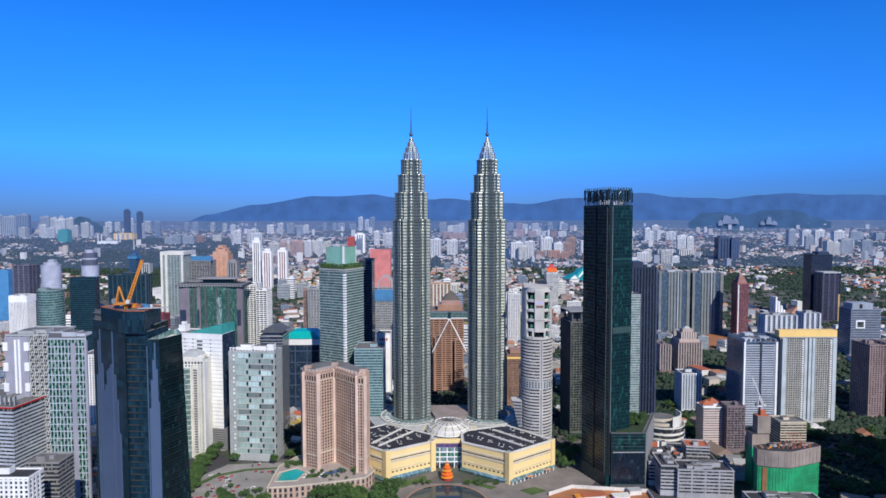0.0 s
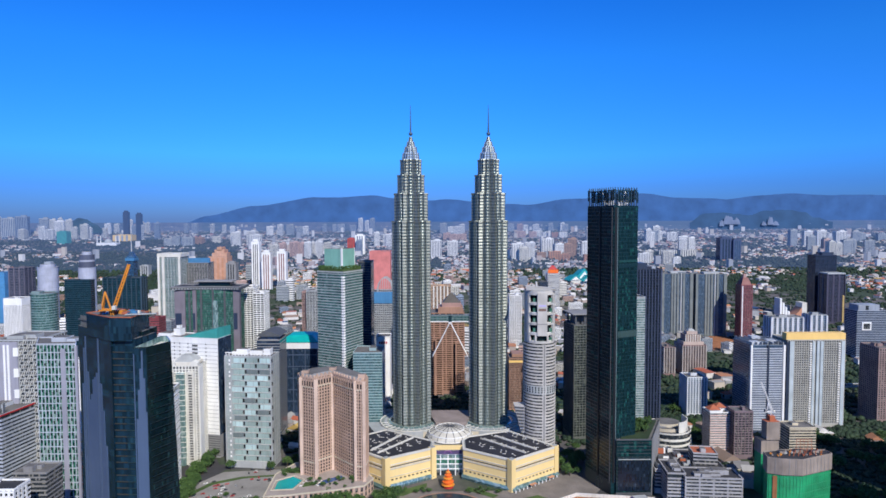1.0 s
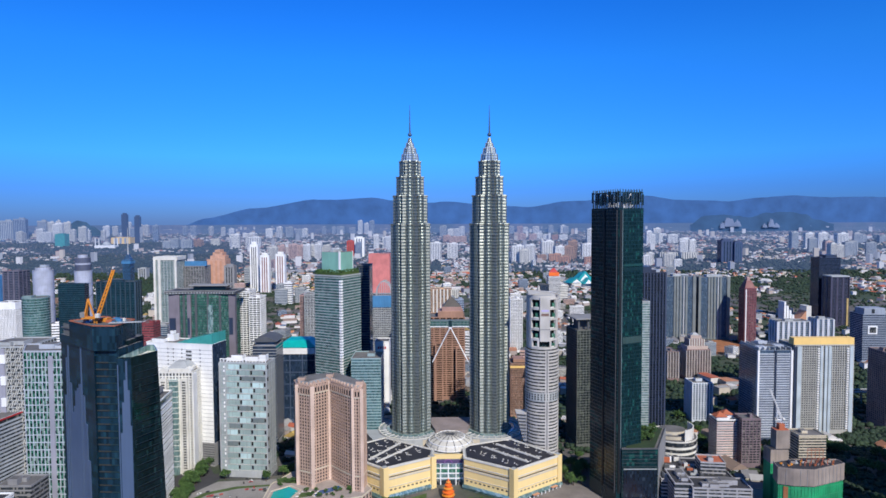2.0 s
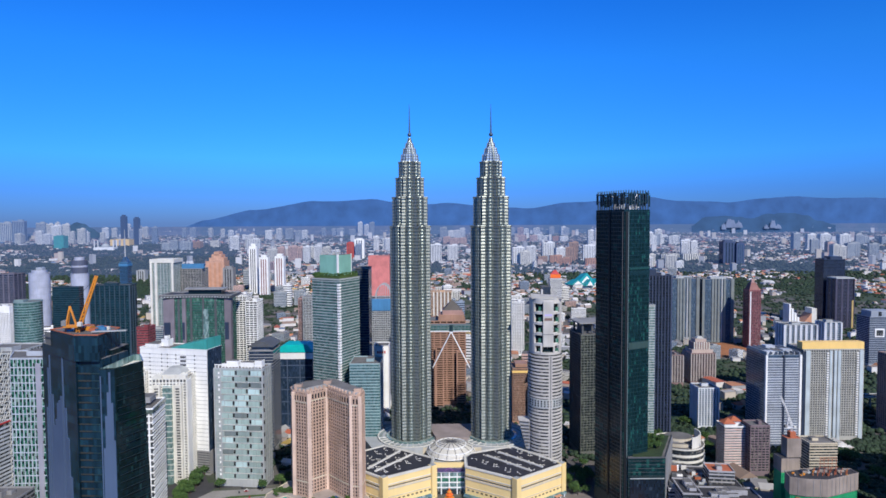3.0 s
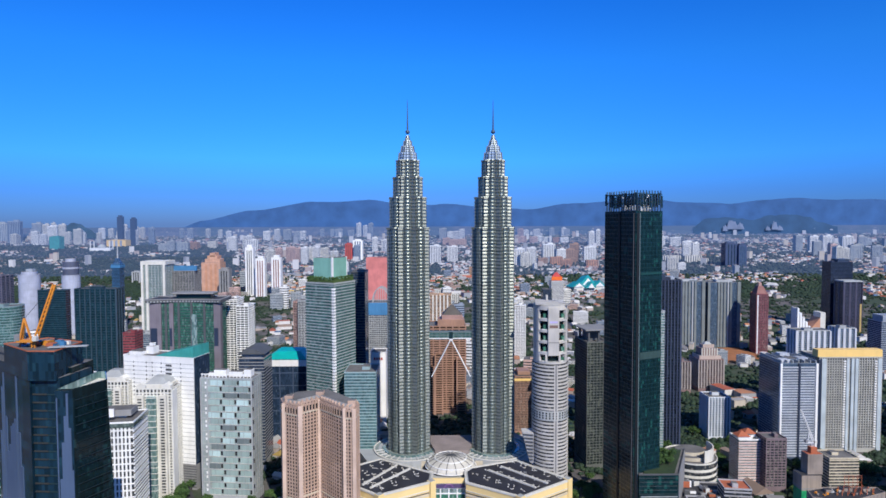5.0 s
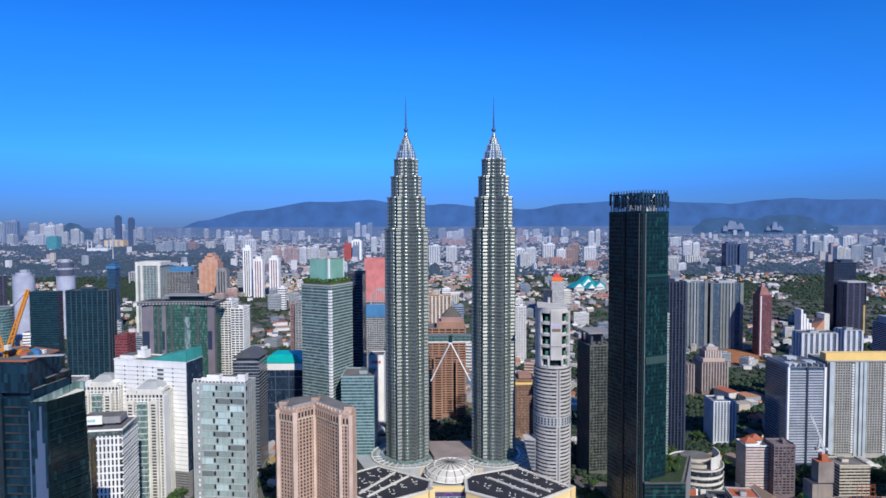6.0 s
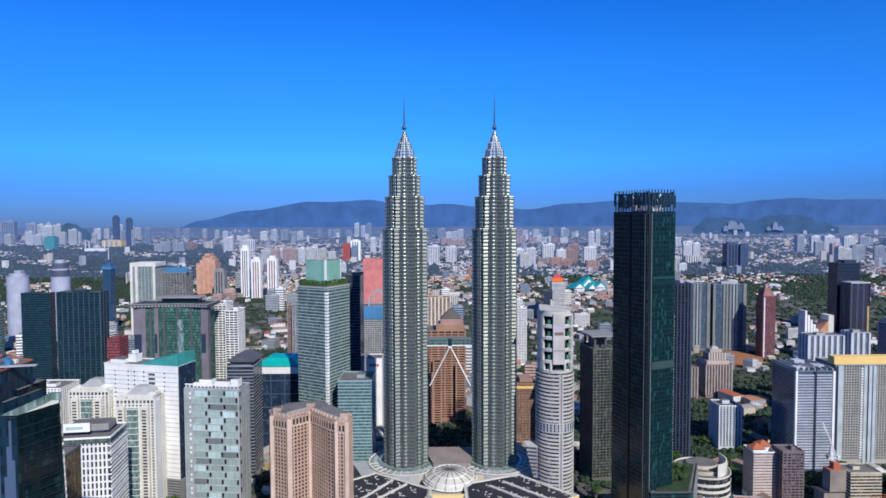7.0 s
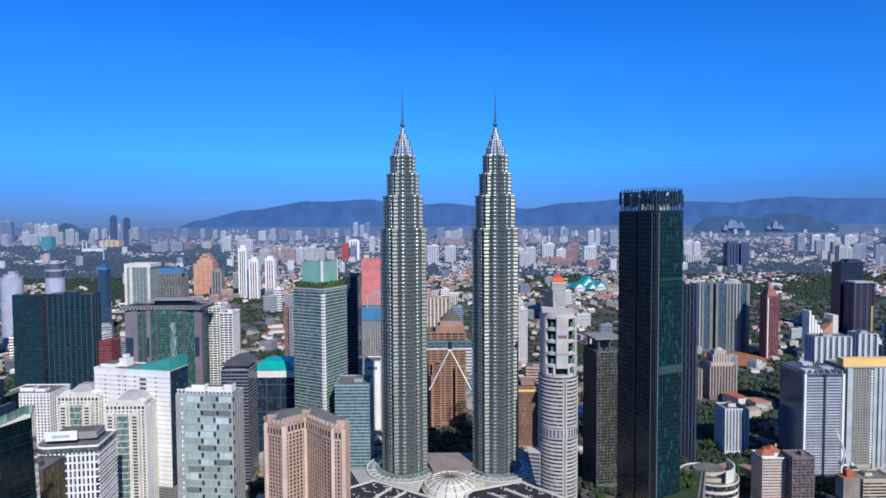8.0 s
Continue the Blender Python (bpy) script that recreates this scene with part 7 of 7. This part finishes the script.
def theatre():
    (px, py, pz), k = warp(660, 2830, 0)
    e = thing("theatre", px + 14, py, pz - 1, 12, "theatre with a many-gabled turquoise roof", "theatre")
    e.scale = (1.45, 1.3, 1.35)
    piece("hall", box_mesh("hall", 96, 70, 16, OFFWHITE), e)
    teal = paint("turquoise_roof", (0.02, 0.36, 0.38), 0.5)
    for x, y, w, h, z in ((-34, -14, 46, 18, 15), (0, 0, 60, 34, 18), (32, -14, 46, 20, 15), (0, -26, 34, 22, 12)):
        verts = [(x - w / 2, y - 22, z), (x + w / 2, y - 22, z), (x + w / 2, y + 22, z), (x - w / 2, y + 22, z), (x, y - 26, z + h), (x, y + 20, z + h * 0.8)]
        piece("gable_roof", mesh_from("gable_roof", verts, [(0, 1, 4), (1, 2, 5, 4), (2, 3, 5), (3, 0, 4, 5), (3, 2, 1, 0)], teal), e)
        piece("gable_wall", mesh_from("gable_wall", [(x - w * 0.3, y - 24.5, z + 1), (x + w * 0.3, y - 24.5, z + 1), (x, y - 26.3, z + h * 0.7)], [(0, 1, 2)], WHITE), e)


theatre()
landmark_tower(-757, 5250, 62, 140, paint("brick_red_wall", (0.45, 0.07, 0.07), 0.7), REDBROWN, "plain brick-red tower block")
landmark_tower(-683, 5280, 82, 169, WHITE, G_BLUE, "white and grey slab with dark window strips")

# ---------------------------------------------------------------- middle distance and skyline


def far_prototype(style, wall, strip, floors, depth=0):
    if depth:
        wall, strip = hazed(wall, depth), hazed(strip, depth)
    e = thing("apartment_high_rise", 0, -900 - style * 60, -200, 0)
    h, w, d = 100.0, 30.0, 22.0
    piece("facade", prism_mesh("facade", rect(w, d), -6, h, wall, ROOFGREY), e)
    if floors:
        band = ring_mesh("window_band", rect(w, d), 0.12, 4.2, strip, 0.05)
        tagged(piece("window_banding", joined("window_banding", [(band, 0, 0, 6 + k * 10.2, 0) for k in range(9)], strip), e), kind="stuff")
    else:
        sx, sy = box_mesh("strip", 1.7, 0.5, 92, strip), box_mesh("strip_b", 2.4, 0.5, 92, strip)
        spots = [(sx, -12.6 + k * 4.2, -d / 2, 3, 0) for k in range(7)] + [(sy, s * w / 2, -6 + k * 6, 3, 90) for s in (-1, 1) for k in range(3)]
        tagged(piece("window_striping", joined("window_striping", spots, strip), e), kind="stuff")
    piece("roof_house", box_mesh("roof_house", w * 0.4, d * 0.5, 6, wall, 0.5, ROOFGREY), e, (w * 0.14, 0, h))
    return e


STYLES = {"white": (WHITE, G_WIN), "cream": (OFFWHITE, G_WIN), "grey": (PALEGREY, G_BLUE), "pink": (paint("pale_pink_wall", (0.62, 0.42, 0.36), 0.8), G_WIN), "brown": (paint("tan_wall", (0.45, 0.27, 0.18), 0.8), G_WIN),
          "blue": (paint("blue_grey_wall", (0.28, 0.34, 0.42), 0.7), G_NAVY), "terracotta": (ORANGE, G_WIN)}
PROTO = {}
for i, (key, (wall, strip)) in enumerate(STYLES.items()):
    for f in (False, True):
        PROTO[key, f] = far_prototype(2 * i + f, wall, strip, f)
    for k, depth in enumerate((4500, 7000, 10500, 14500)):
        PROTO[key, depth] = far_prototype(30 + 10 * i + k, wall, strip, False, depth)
NAMES = {"white": "white", "cream": "cream", "grey": "pale grey", "pink": "pale pink", "brown": "tan", "blue": "blue-grey", "terracotta": "orange"}


def far_block(x, D, w, d, h, style, floors, rz, name, label, group):
    (px, py, pz), k = warp(x, D, 0)
    ob = copy_thing(PROTO[style, 14500 if D > 12500 else 10500 if D > 8800 else 7000 if D > 5700 else 4500 if D > 3600 else floors], Matrix.Translation((px, py, pz)) @ pose(0, 0, 0, 0, 0, rz) @ Matrix.Diagonal((w / 30 * k, d / 22 * k, h / 100 * k, 1)))
    ob.name = name
    tagged(ob, label, "apartment block" if h > 60 else "mid-rise building", group)
    if D < 2500:
        TAKEN.append((x, D, max(w, d) * 0.6))
    return ob


# direction from, direction to, depth, least and greatest height, number, width, styles
CLUSTERS = [
    (-0.75, -0.655, 11000, 340, 395, 7, 190, "grey blue grey white"), (-0.70, -0.60, 9600, 130, 210, 5, 150, "white cream white"), (-0.655, -0.61, 10600, 270, 370, 6, 110, "white cream white"), (-0.60, -0.565, 9800, 180, 260, 4, 120, "cream white"),
    (-0.565, -0.47, 13500, 200, 300, 7, 130, "cream white cream pink"), (-0.50, -0.475, 9300, 170, 260, 3, 110, "white blue"), (-0.46, -0.41, 7000, 90, 130, 4, 130, "grey blue grey"), (-0.42, -0.37, 7600, 60, 90, 3, 160, "brown cream pink"),
    (-0.44, -0.32, 13500, 150, 230, 5, 150, "white cream grey"), (-0.355, -0.30, 7000, 130, 170, 4, 150, "white pink white pink"), (-0.285, -0.22, 11500, 150, 220, 5, 150, "white grey white"),
    (-0.275, -0.20, 4700, 100, 140, 6, 75, "white pink white cream"), (-0.215, -0.165, 5300, 70, 120, 4, 110, "cream white cream"), (-0.135, -0.105, 15000, 260, 330, 3, 170, "white grey"), (-0.20, -0.14, 14500, 150, 200, 4, 160, "grey white"),
    (-0.147, -0.12, 5280, 120, 170, 2, 75, "white blue"), (-0.105, -0.075, 6500, 130, 165, 3, 85, "white white"),
    (-0.01, 0.03, 4900, 110, 140, 2, 95, "white"), (0.0, 0.05, 12000, 140, 240, 4, 140, "grey white"), (0.01, 0.045, 8500, 80, 110, 3, 130, "cream pink"), (0.11, 0.225, 14500, 150, 270, 7, 160, "white grey pink"), (0.125, 0.215, 9800, 70, 100, 7, 160, "cream terracotta white pink"),
    (0.125, 0.165, 4300, 100, 130, 3, 80, "white cream"), (0.175, 0.25, 4800, 110, 150, 5, 105, "white white pink brown"), (0.175, 0.25, 4350, 40, 62, 5, 85, "brown terracotta pink"), (0.25, 0.31, 8000, 170, 240, 4, 100, "white grey"),
    (0.335, 0.40, 7800, 120, 200, 6, 120, "white white grey"), (0.34, 0.40, 3900, 60, 95, 4, 75, "white cream"), (0.405, 0.44, 5200, 120, 180, 3, 85, "blue white white"), (0.38, 0.45, 4800, 36, 55, 4, 130, "cream pink cream"),
    (0.605, 0.665, 6100, 185, 200, 4, 125, "white grey white"), (0.61, 0.65, 5500, 110, 140, 3, 90, "pink grey"), (0.645, 0.675, 4700, 110, 125, 2, 90, "cream"), (0.68, 0.71, 4900, 105, 140, 3, 80, "white grey"), (0.70, 0.80, 7600, 80, 140, 4, 120, "grey white grey"),
    (-0.32, -0.27, 3000, 50, 90, 4, 50, "grey white blue"), (-0.27, -0.19, 2300, 40, 85, 7, 42, "white grey cream blue"), (0.0, 0.03, 2300, 40, 70, 3, 45, "white cream"), (0.12, 0.16, 2100, 30, 60, 4, 50, "white white grey"),
]
rnd = random.Random(21)
for a0, a1, D, h0, h1, n, w, styles in CLUSTERS:
    styles = styles.split()
    for i in range(n):
        a = a0 + (a1 - a0) * (i + rnd.uniform(0.2, 0.8)) / n
        st = rnd.choice(styles)
        far_block(a * D, D * rnd.uniform(0.97, 1.05), w * rnd.uniform(0.55, 1.1), w * rnd.uniform(0.3, 0.5), rnd.uniform(h0 * 0.9, h1), st, rnd.random() < 0.3 and D < 6000, rnd.uniform(-14, 14),
                  "apartment_high_rise", "distant " + NAMES[st] + " high-rise apartment slab on the skyline", "skyline apartment slabs")
placed = 0
while placed < 170:
    D = 1150 * (4200 / 1150) ** rnd.random()
    a = rnd.uniform(-0.76, 0.76)
    x = a * D
    w, d, h = rnd.uniform(20, 48), rnd.uniform(16, 30), rnd.choice([14, 18, 24, 30, 40, 55]) * rnd.uniform(0.8, 1.2)
    if a < -0.33 and D > 2600 or a > 0.4 and D > 1900:
        continue
    if any((x - p) ** 2 + (D - q) ** 2 < (r + w * 0.6) ** 2 for p, q, r in TAKEN):
        continue
    st = rnd.choice(["white", "white", "cream", "grey", "grey", "pink", "blue", "brown"])
    far_block(x, D, w, d, h, st, True, rnd.uniform(-35, 35), "mid_rise", NAMES[st] + " mid-rise building among low houses", "mid-rise buildings")
    placed += 1
for key, ob in PROTO.items():
    for c in list(ob.children_recursive) + [ob]:
        bpy.data.objects.remove(c)

# ---------------------------------------------------------------- trees


def tree_prototype(kind):
    rnd = random.Random(40 + kind)
    e = thing("tree", 0, -800, -300 - 40 * kind, 0)
    bm = bmesh.new()
    bmesh.ops.create_cone(bm, segments=8, radius1=0.45, radius2=0.22, depth=5)
    bmesh.ops.translate(bm, vec=(0, 0, 2.5), verts=bm.verts)
    for k in range(5):
        a = 2 * math.pi * k / 5 + rnd.random()
        beam(bm, (0, 0, 3.6), (2.6 * math.cos(a), 2.6 * math.sin(a), 6.4), 0.16)
    part("trunk", bm, BARK, e)
    vs, fs = [], []
    for k in range(340):
        th, ph = rnd.uniform(0, 2 * math.pi), math.acos(rnd.uniform(-0.5, 1))
        lump = 1 + 0.28 * math.sin(3 * th + kind) * math.sin(2 * ph + kind * 2)
        r = (rnd.random() ** 0.33) * 4.6 * lump
        c = Vector((r * math.sin(ph) * math.cos(th), r * math.sin(ph) * math.sin(th), 6.6 + r * 0.72 * math.cos(ph)))
        s = rnd.uniform(0.45, 1.0)
        o = len(vs)
        for q in ((1, 0, 0), (-0.5, 0.87, 0), (-0.5, -0.87, 0), (0, 0, 0.8), (0, 0, -0.6)):
            w = Vector(q) * s * rnd.uniform(0.7, 1.3)
            w.rotate(Euler((rnd.uniform(-0.8, 0.8), rnd.uniform(-0.8, 0.8), rnd.uniform(0, 6))))
            vs.append(c + w)
        fs += [tuple(o + i for i in f) for f in ((0, 1, 3), (1, 2, 3), (2, 0, 3), (1, 0, 4), (2, 1, 4), (0, 2, 4))]
    piece("crown", mesh_from("crown", vs, fs, LEAF), e)
    return e




def car_prototype(mat, k):
    e = thing("car", 0, -700 - 10 * k, -300, 0)
    body = [(-2.2, -0.85), (2.1, -0.85), (2.25, 0), (2.1, 0.85), (-2.2, 0.85)]
    piece("body", prism_mesh("body", body, 0.25, 0.95, mat, mat, 0.12), e)
    piece("cabin", prism_mesh("cabin", [(-1.5, -0.75), (0.9, -0.75), (0.9, 0.75), (-1.5, 0.75)], 0.95, 1.5, G_WIN, mat, 0.25), e)
    piece("axle_wheels", prism_mesh("axle_wheels", rect(3.2, 1.74), 0, 0.5, ROOFDARK), e)
    return e


CARS = [car_prototype(m, k) for k, m in enumerate((WHITE, PALEGREY, ROOFDARK, RED))]
TREES = [tree_prototype(k) for k in range(4)]
rnd = random.Random(33)


def plant(x, y, s=1.0, z=0.0, label="round leafy green tree on a lawn", group="park trees"):
    ob = copy_thing(TREES[rnd.randrange(4)], Matrix.Translation((x, y, z)) @ pose(0, 0, 0, 0, 0, rnd.uniform(0, 360)) @ Matrix.Diagonal((s * rnd.uniform(0.85, 1.2), s * rnd.uniform(0.85, 1.2), s * rnd.uniform(0.8, 1.15), 1)))
    ob.name = "tree"
    tagged(ob, label, "tree", group)


for k in range(60):       # park edge before the mall
    plant(rnd.uniform(-145, -44), rnd.uniform(610, 662), rnd.uniform(1.0, 1.5))
for k in range(46):       # street between the slab and the weave front
    s = rnd.random()
    plant(-281 - 17 * s + rnd.uniform(-8, 8), 648 + 150 * s, rnd.uniform(0.9, 1.45), 0, "dense green street tree beside a road", "street trees")
for k in range(22):
    plant(rnd.uniform(-290, -185), rnd.uniform(618, 676), rnd.uniform(0.6, 1.1), 0.2, "small green tree on the forecourt", "forecourt trees")
for x, y in ((-256, 742), (-205, 735), (-188, 748), (-180, 762), (-176, 738)):
    plant(x, y, 1.2, 0, "dense green street tree beside a road", "street trees")
for k in range(12):       # palms and shrubs by the pond
    plant(-58 + 50 * rnd.random(), 676 + rnd.uniform(-3, 5), 0.45, 0.4, "small shrub tree beside the mall", "shrub trees")
    plant(30 + 40 * rnd.random(), 676 + rnd.uniform(-5, 5), 0.45, 0.4, "small shrub tree beside the mall", "shrub trees")
for k in range(22):       # behind the mall's far corner
    plant(rnd.uniform(150, 182), rnd.uniform(715, 800), rnd.uniform(0.9, 1.3), 0, "dark green street tree in shade", "street trees")
for k in range(42):
    plant(rnd.uniform(206, 232) + (k % 7) * 3, rnd.uniform(671, 690) + (k % 7) * 5, rnd.uniform(0.4, 0.85), 64.2, "small tree in a roof garden", "roof garden trees")
for k in range(30):
    plant(rnd.uniform(-150, -84) if k % 3 else rnd.uniform(-184, -160), rnd.uniform(658, 682) if k % 3 else rnd.uniform(688, 705), rnd.uniform(0.3, 0.6), 14.0, "small tree on a pool terrace", "terrace trees")
for k in range(46):       # wood at the right
    plant(rnd.uniform(395, 620), rnd.uniform(610, 850), rnd.uniform(1.3, 2.0), 0, "tall dark green tree in a wood", "wood trees")
for k in range(24):
    plant(rnd.uniform(300, 430), rnd.uniform(800, 980), rnd.uniform(1.0, 1.5), 0, "green tree between apartment blocks", "street trees")
for k in range(58):       # parked along the forecourt and the streets
    x, y = rnd.choice([(-240, 690), (-220, 668), (-250, 668), (-262, 700), (-205, 715), (-230, 735), (-235, 640), (-262, 640)])
    ob = copy_thing(CARS[rnd.randrange(4)], pose(x + rnd.uniform(-16, 16), y + rnd.uniform(-9, 9), 0.26, 0, 0, rnd.choice([20, 110, 25, 200])))
    ob.name = "car"
    tagged(ob, "small car parked on the hotel forecourt", "car", "parked cars")
for ob in TREES + CARS:
    for c in list(ob.children_recursive) + [ob]:
        bpy.data.objects.remove(c)
# joined small houses and far woods
def green_share(a, D):
    """How wooded the land is, by direction and depth."""
    g = 0.60 + 0.6 * noise.fractal(Vector((a * 9, math.log(D) * 5, 2.0)), 1, 2, 3)
    if a < -0.33 and 3600 < D < 9000:
        g += 0.38
    if a > 0.46 and 1650 < D < 4600:
        g += 0.14
    if a < -0.3 and 1500 < D <= 3600:
        g += 0.2
    if 1150 < D < 5500:
        g += 0.12
    if a > 0.22 and 1700 < D < 8000:
        g += 0.1
    if a > 0.53 and 820 < D < 1350:
        g += 0.45
    if 0.33 < a < 0.53 and 900 < D < 1350:
        g += 0.22
    if D > 9000:
        g -= 0.1
    return g


def built(x, y):
    """Whether a place is built over, or belongs to the open park and forecourts."""
    if y < 800 and -330 < x < 345:
        return True
    return any((x - p) ** 2 + (y - q) ** 2 < r * r for p, q, r in TAKEN)


def scatter():
    rnd = random.Random(5)
    ico = bmesh.new()
    bmesh.ops.create_icosphere(ico, subdivisions=1, radius=1)
    iv = [v.co.copy() for v in ico.verts]
    itf = [tuple(v.index for v in f.verts) for f in ico.faces]
    ico.free()
    near = [0]
    zones = [[[], [], [], [], []] for _ in range(5)]         # from near to very hazy land

    def wood(x, D, s, zone):
        _, _, _, tv, tf = zones[zone]
        (px, py, pz), k = warp(x, D, 0)
        o, f = len(tv), rnd.uniform(0.6, 0.9)
        for v in iv:
            q = s * k * rnd.uniform(0.72, 1.2)
            tv.append((px + v.x * q, py + v.y * q, pz + (v.z * f + f * 0.75) * q))
        tf.extend(tuple(i + o for i in t) for t in itf)

    def house(x, D, a, zone):
        hv, hf, hi, _, _ = zones[zone]
        far = 1 + min(D, 12000) / 9000
        w, d, h = rnd.uniform(9, 24) * far, rnd.uniform(8, 14) * far, rnd.choice([4, 6, 7, 9, 12, 14]) * rnd.uniform(0.8, 1.2)
        if rnd.random() < 0.10:
            w, d, h = w * 1.6, d * 1.8, h * 1.5
        if zone and rnd.random() < 0.025:
            w, d, h = 26 * far, 18 * far, rnd.uniform(20, 55) * far
        gable = h < 10 and rnd.random() < 0.8
        ang = 1.2 * noise.noise(Vector((a * 6, D / 900, 0))) + rnd.choice([0, math.pi / 2])
        ca, sa = math.cos(ang), math.sin(ang)
        rise = d * 0.28 if gable else 0.0
        base = [(-w / 2, -d / 2), (w / 2, -d / 2), (w / 2, d / 2), (-w / 2, d / 2)]
        loc = [(u, v, -2) for u, v in base] + [(u, v, h) for u, v in base]
        o, e = len(hv), 0.6
        roof = [(-w / 2 - e, -d / 2 - e, h - 0.2), (w / 2 + e, -d / 2 - e, h - 0.2), (w / 2 + e, d / 2 + e, h - 0.2), (-w / 2 - e, d / 2 + e, h - 0.2), (-w / 2 - e, 0, h + rise + 0.4), (w / 2 + e, 0, h + rise + 0.4)]
        if D < 1500 and near[0] < 170:
            # the nearest houses stand as things of their own
            near[0] += 1
            t = thing("house", x, D, 0, math.degrees(ang), "low house with a pitched roof among town trees" if gable else "low flat-roofed house among town buildings", "house", "nearby low houses")
            piece("wall", mesh_from("wall", loc, [(0, 1, 5, 4), (1, 2, 6, 5), (2, 3, 7, 6), (3, 0, 4, 7)], WALL_ONE), t)
            piece("roof", mesh_from("roof", roof, [(0, 1, 5, 4), (2, 3, 4, 5), (1, 2, 5), (3, 0, 4), (3, 2, 1, 0)], ROOF_ONE), t)
            return
        hv.extend(warp(x + u * ca - v * sa, D + u * sa + v * ca, z)[0] for u, v, z in loc + roof)
        fs = [(0, 1, 5, 4), (1, 2, 6, 5), (2, 3, 7, 6), (3, 0, 4, 7), (8, 9, 13, 12), (10, 11, 12, 13), (9, 10, 13), (11, 8, 12)]
        hf.extend(tuple(i + o for i in f) for f in fs)
        hi.extend([0] * 4 + [1] * 4)

    for n in range(62000):
        a = rnd.uniform(-0.88, 0.88)
        D = 520 * (30000 / 520) ** rnd.random() if n % 2 else 1 / rnd.uniform(1 / 20000, 1 / 2500)
        x = a * D
        if built(x, D):
            continue
        zone = (D > 3600) + (D > 5600) + (D > 8800) + (D > 14000)
        if rnd.random() < green_share(a, D):
            s = rnd.uniform(3.5, 7.5) * (1 + min(D, 12000) / 7000)
            if D < 3200:      # a near crown is a cluster of clumps
                for k in range(8 if D < 1700 else 4):
                    wood(x + rnd.uniform(-1.7, 1.7) * s, D + rnd.uniform(-1.7, 1.7) * s, s * rnd.uniform(0.4, 0.75), zone)
            else:
                wood(x, D, s, zone)
        else:
            house(x, D, a, zone)
    for n in range(900):      # thick wood beside the low blocks
        x, y = rnd.uniform(395, 640), rnd.uniform(600, 850)
        for k in range(5):
            wood(x + rnd.uniform(-4, 4), y + rnd.uniform(-4, 4), rnd.uniform(1.8, 3.6), 0)
    for n in range(2600):     # trees round the apartment blocks
        x, y = (rnd.uniform(310, 480), rnd.uniform(830, 985)) if n % 3 else (rnd.uniform(400, 660), rnd.uniform(845, 878))
        if not any((x - p) ** 2 + (y - q) ** 2 < (r * 0.8) ** 2 for p, q, r in TAKEN[:-6]):
            wood(x, y, rnd.uniform(1.5, 3.4), 0)
    for n in range(420):      # trees between the round tower and the dark towers
        x, y = rnd.uniform(120, 240), rnd.uniform(810, 935)
        if not any((x - p) ** 2 + (y - q) ** 2 < (r * 0.8) ** 2 for p, q, r in TAKEN[:-6]):
            wood(x, y, rnd.uniform(2.2, 4.4), 0)
    for n in range(260):      # trees behind the twin towers
        wood(rnd.uniform(-24, 52), rnd.uniform(885, 1040), rnd.uniform(2.2, 4.2), 0)
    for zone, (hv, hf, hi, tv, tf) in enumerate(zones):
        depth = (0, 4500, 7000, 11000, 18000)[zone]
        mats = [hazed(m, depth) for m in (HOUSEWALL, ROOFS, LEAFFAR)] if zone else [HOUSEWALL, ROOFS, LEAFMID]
        ob = new("low_rise_houses", mesh_from("low_rise_houses", hv, hf, mats[:2], hi))
        tagged(ob, "dense low houses with terracotta, white and grey roofs", "houses", kind="stuff")
        crowns = mesh_from("far_trees", tv, tf, mats[2])
        crowns.polygons.foreach_set("use_smooth", [True] * len(tf))
        ob = new("far_trees", crowns)
        tagged(ob, "dark green tree crowns between the far houses", "trees", kind="stuff")


TAKEN.extend([(178, 855, 62), (150, 930, 40), (500, 725, 125), (600, 690, 110), (14, 900, 75), (14, 1000, 45)])
scatter()
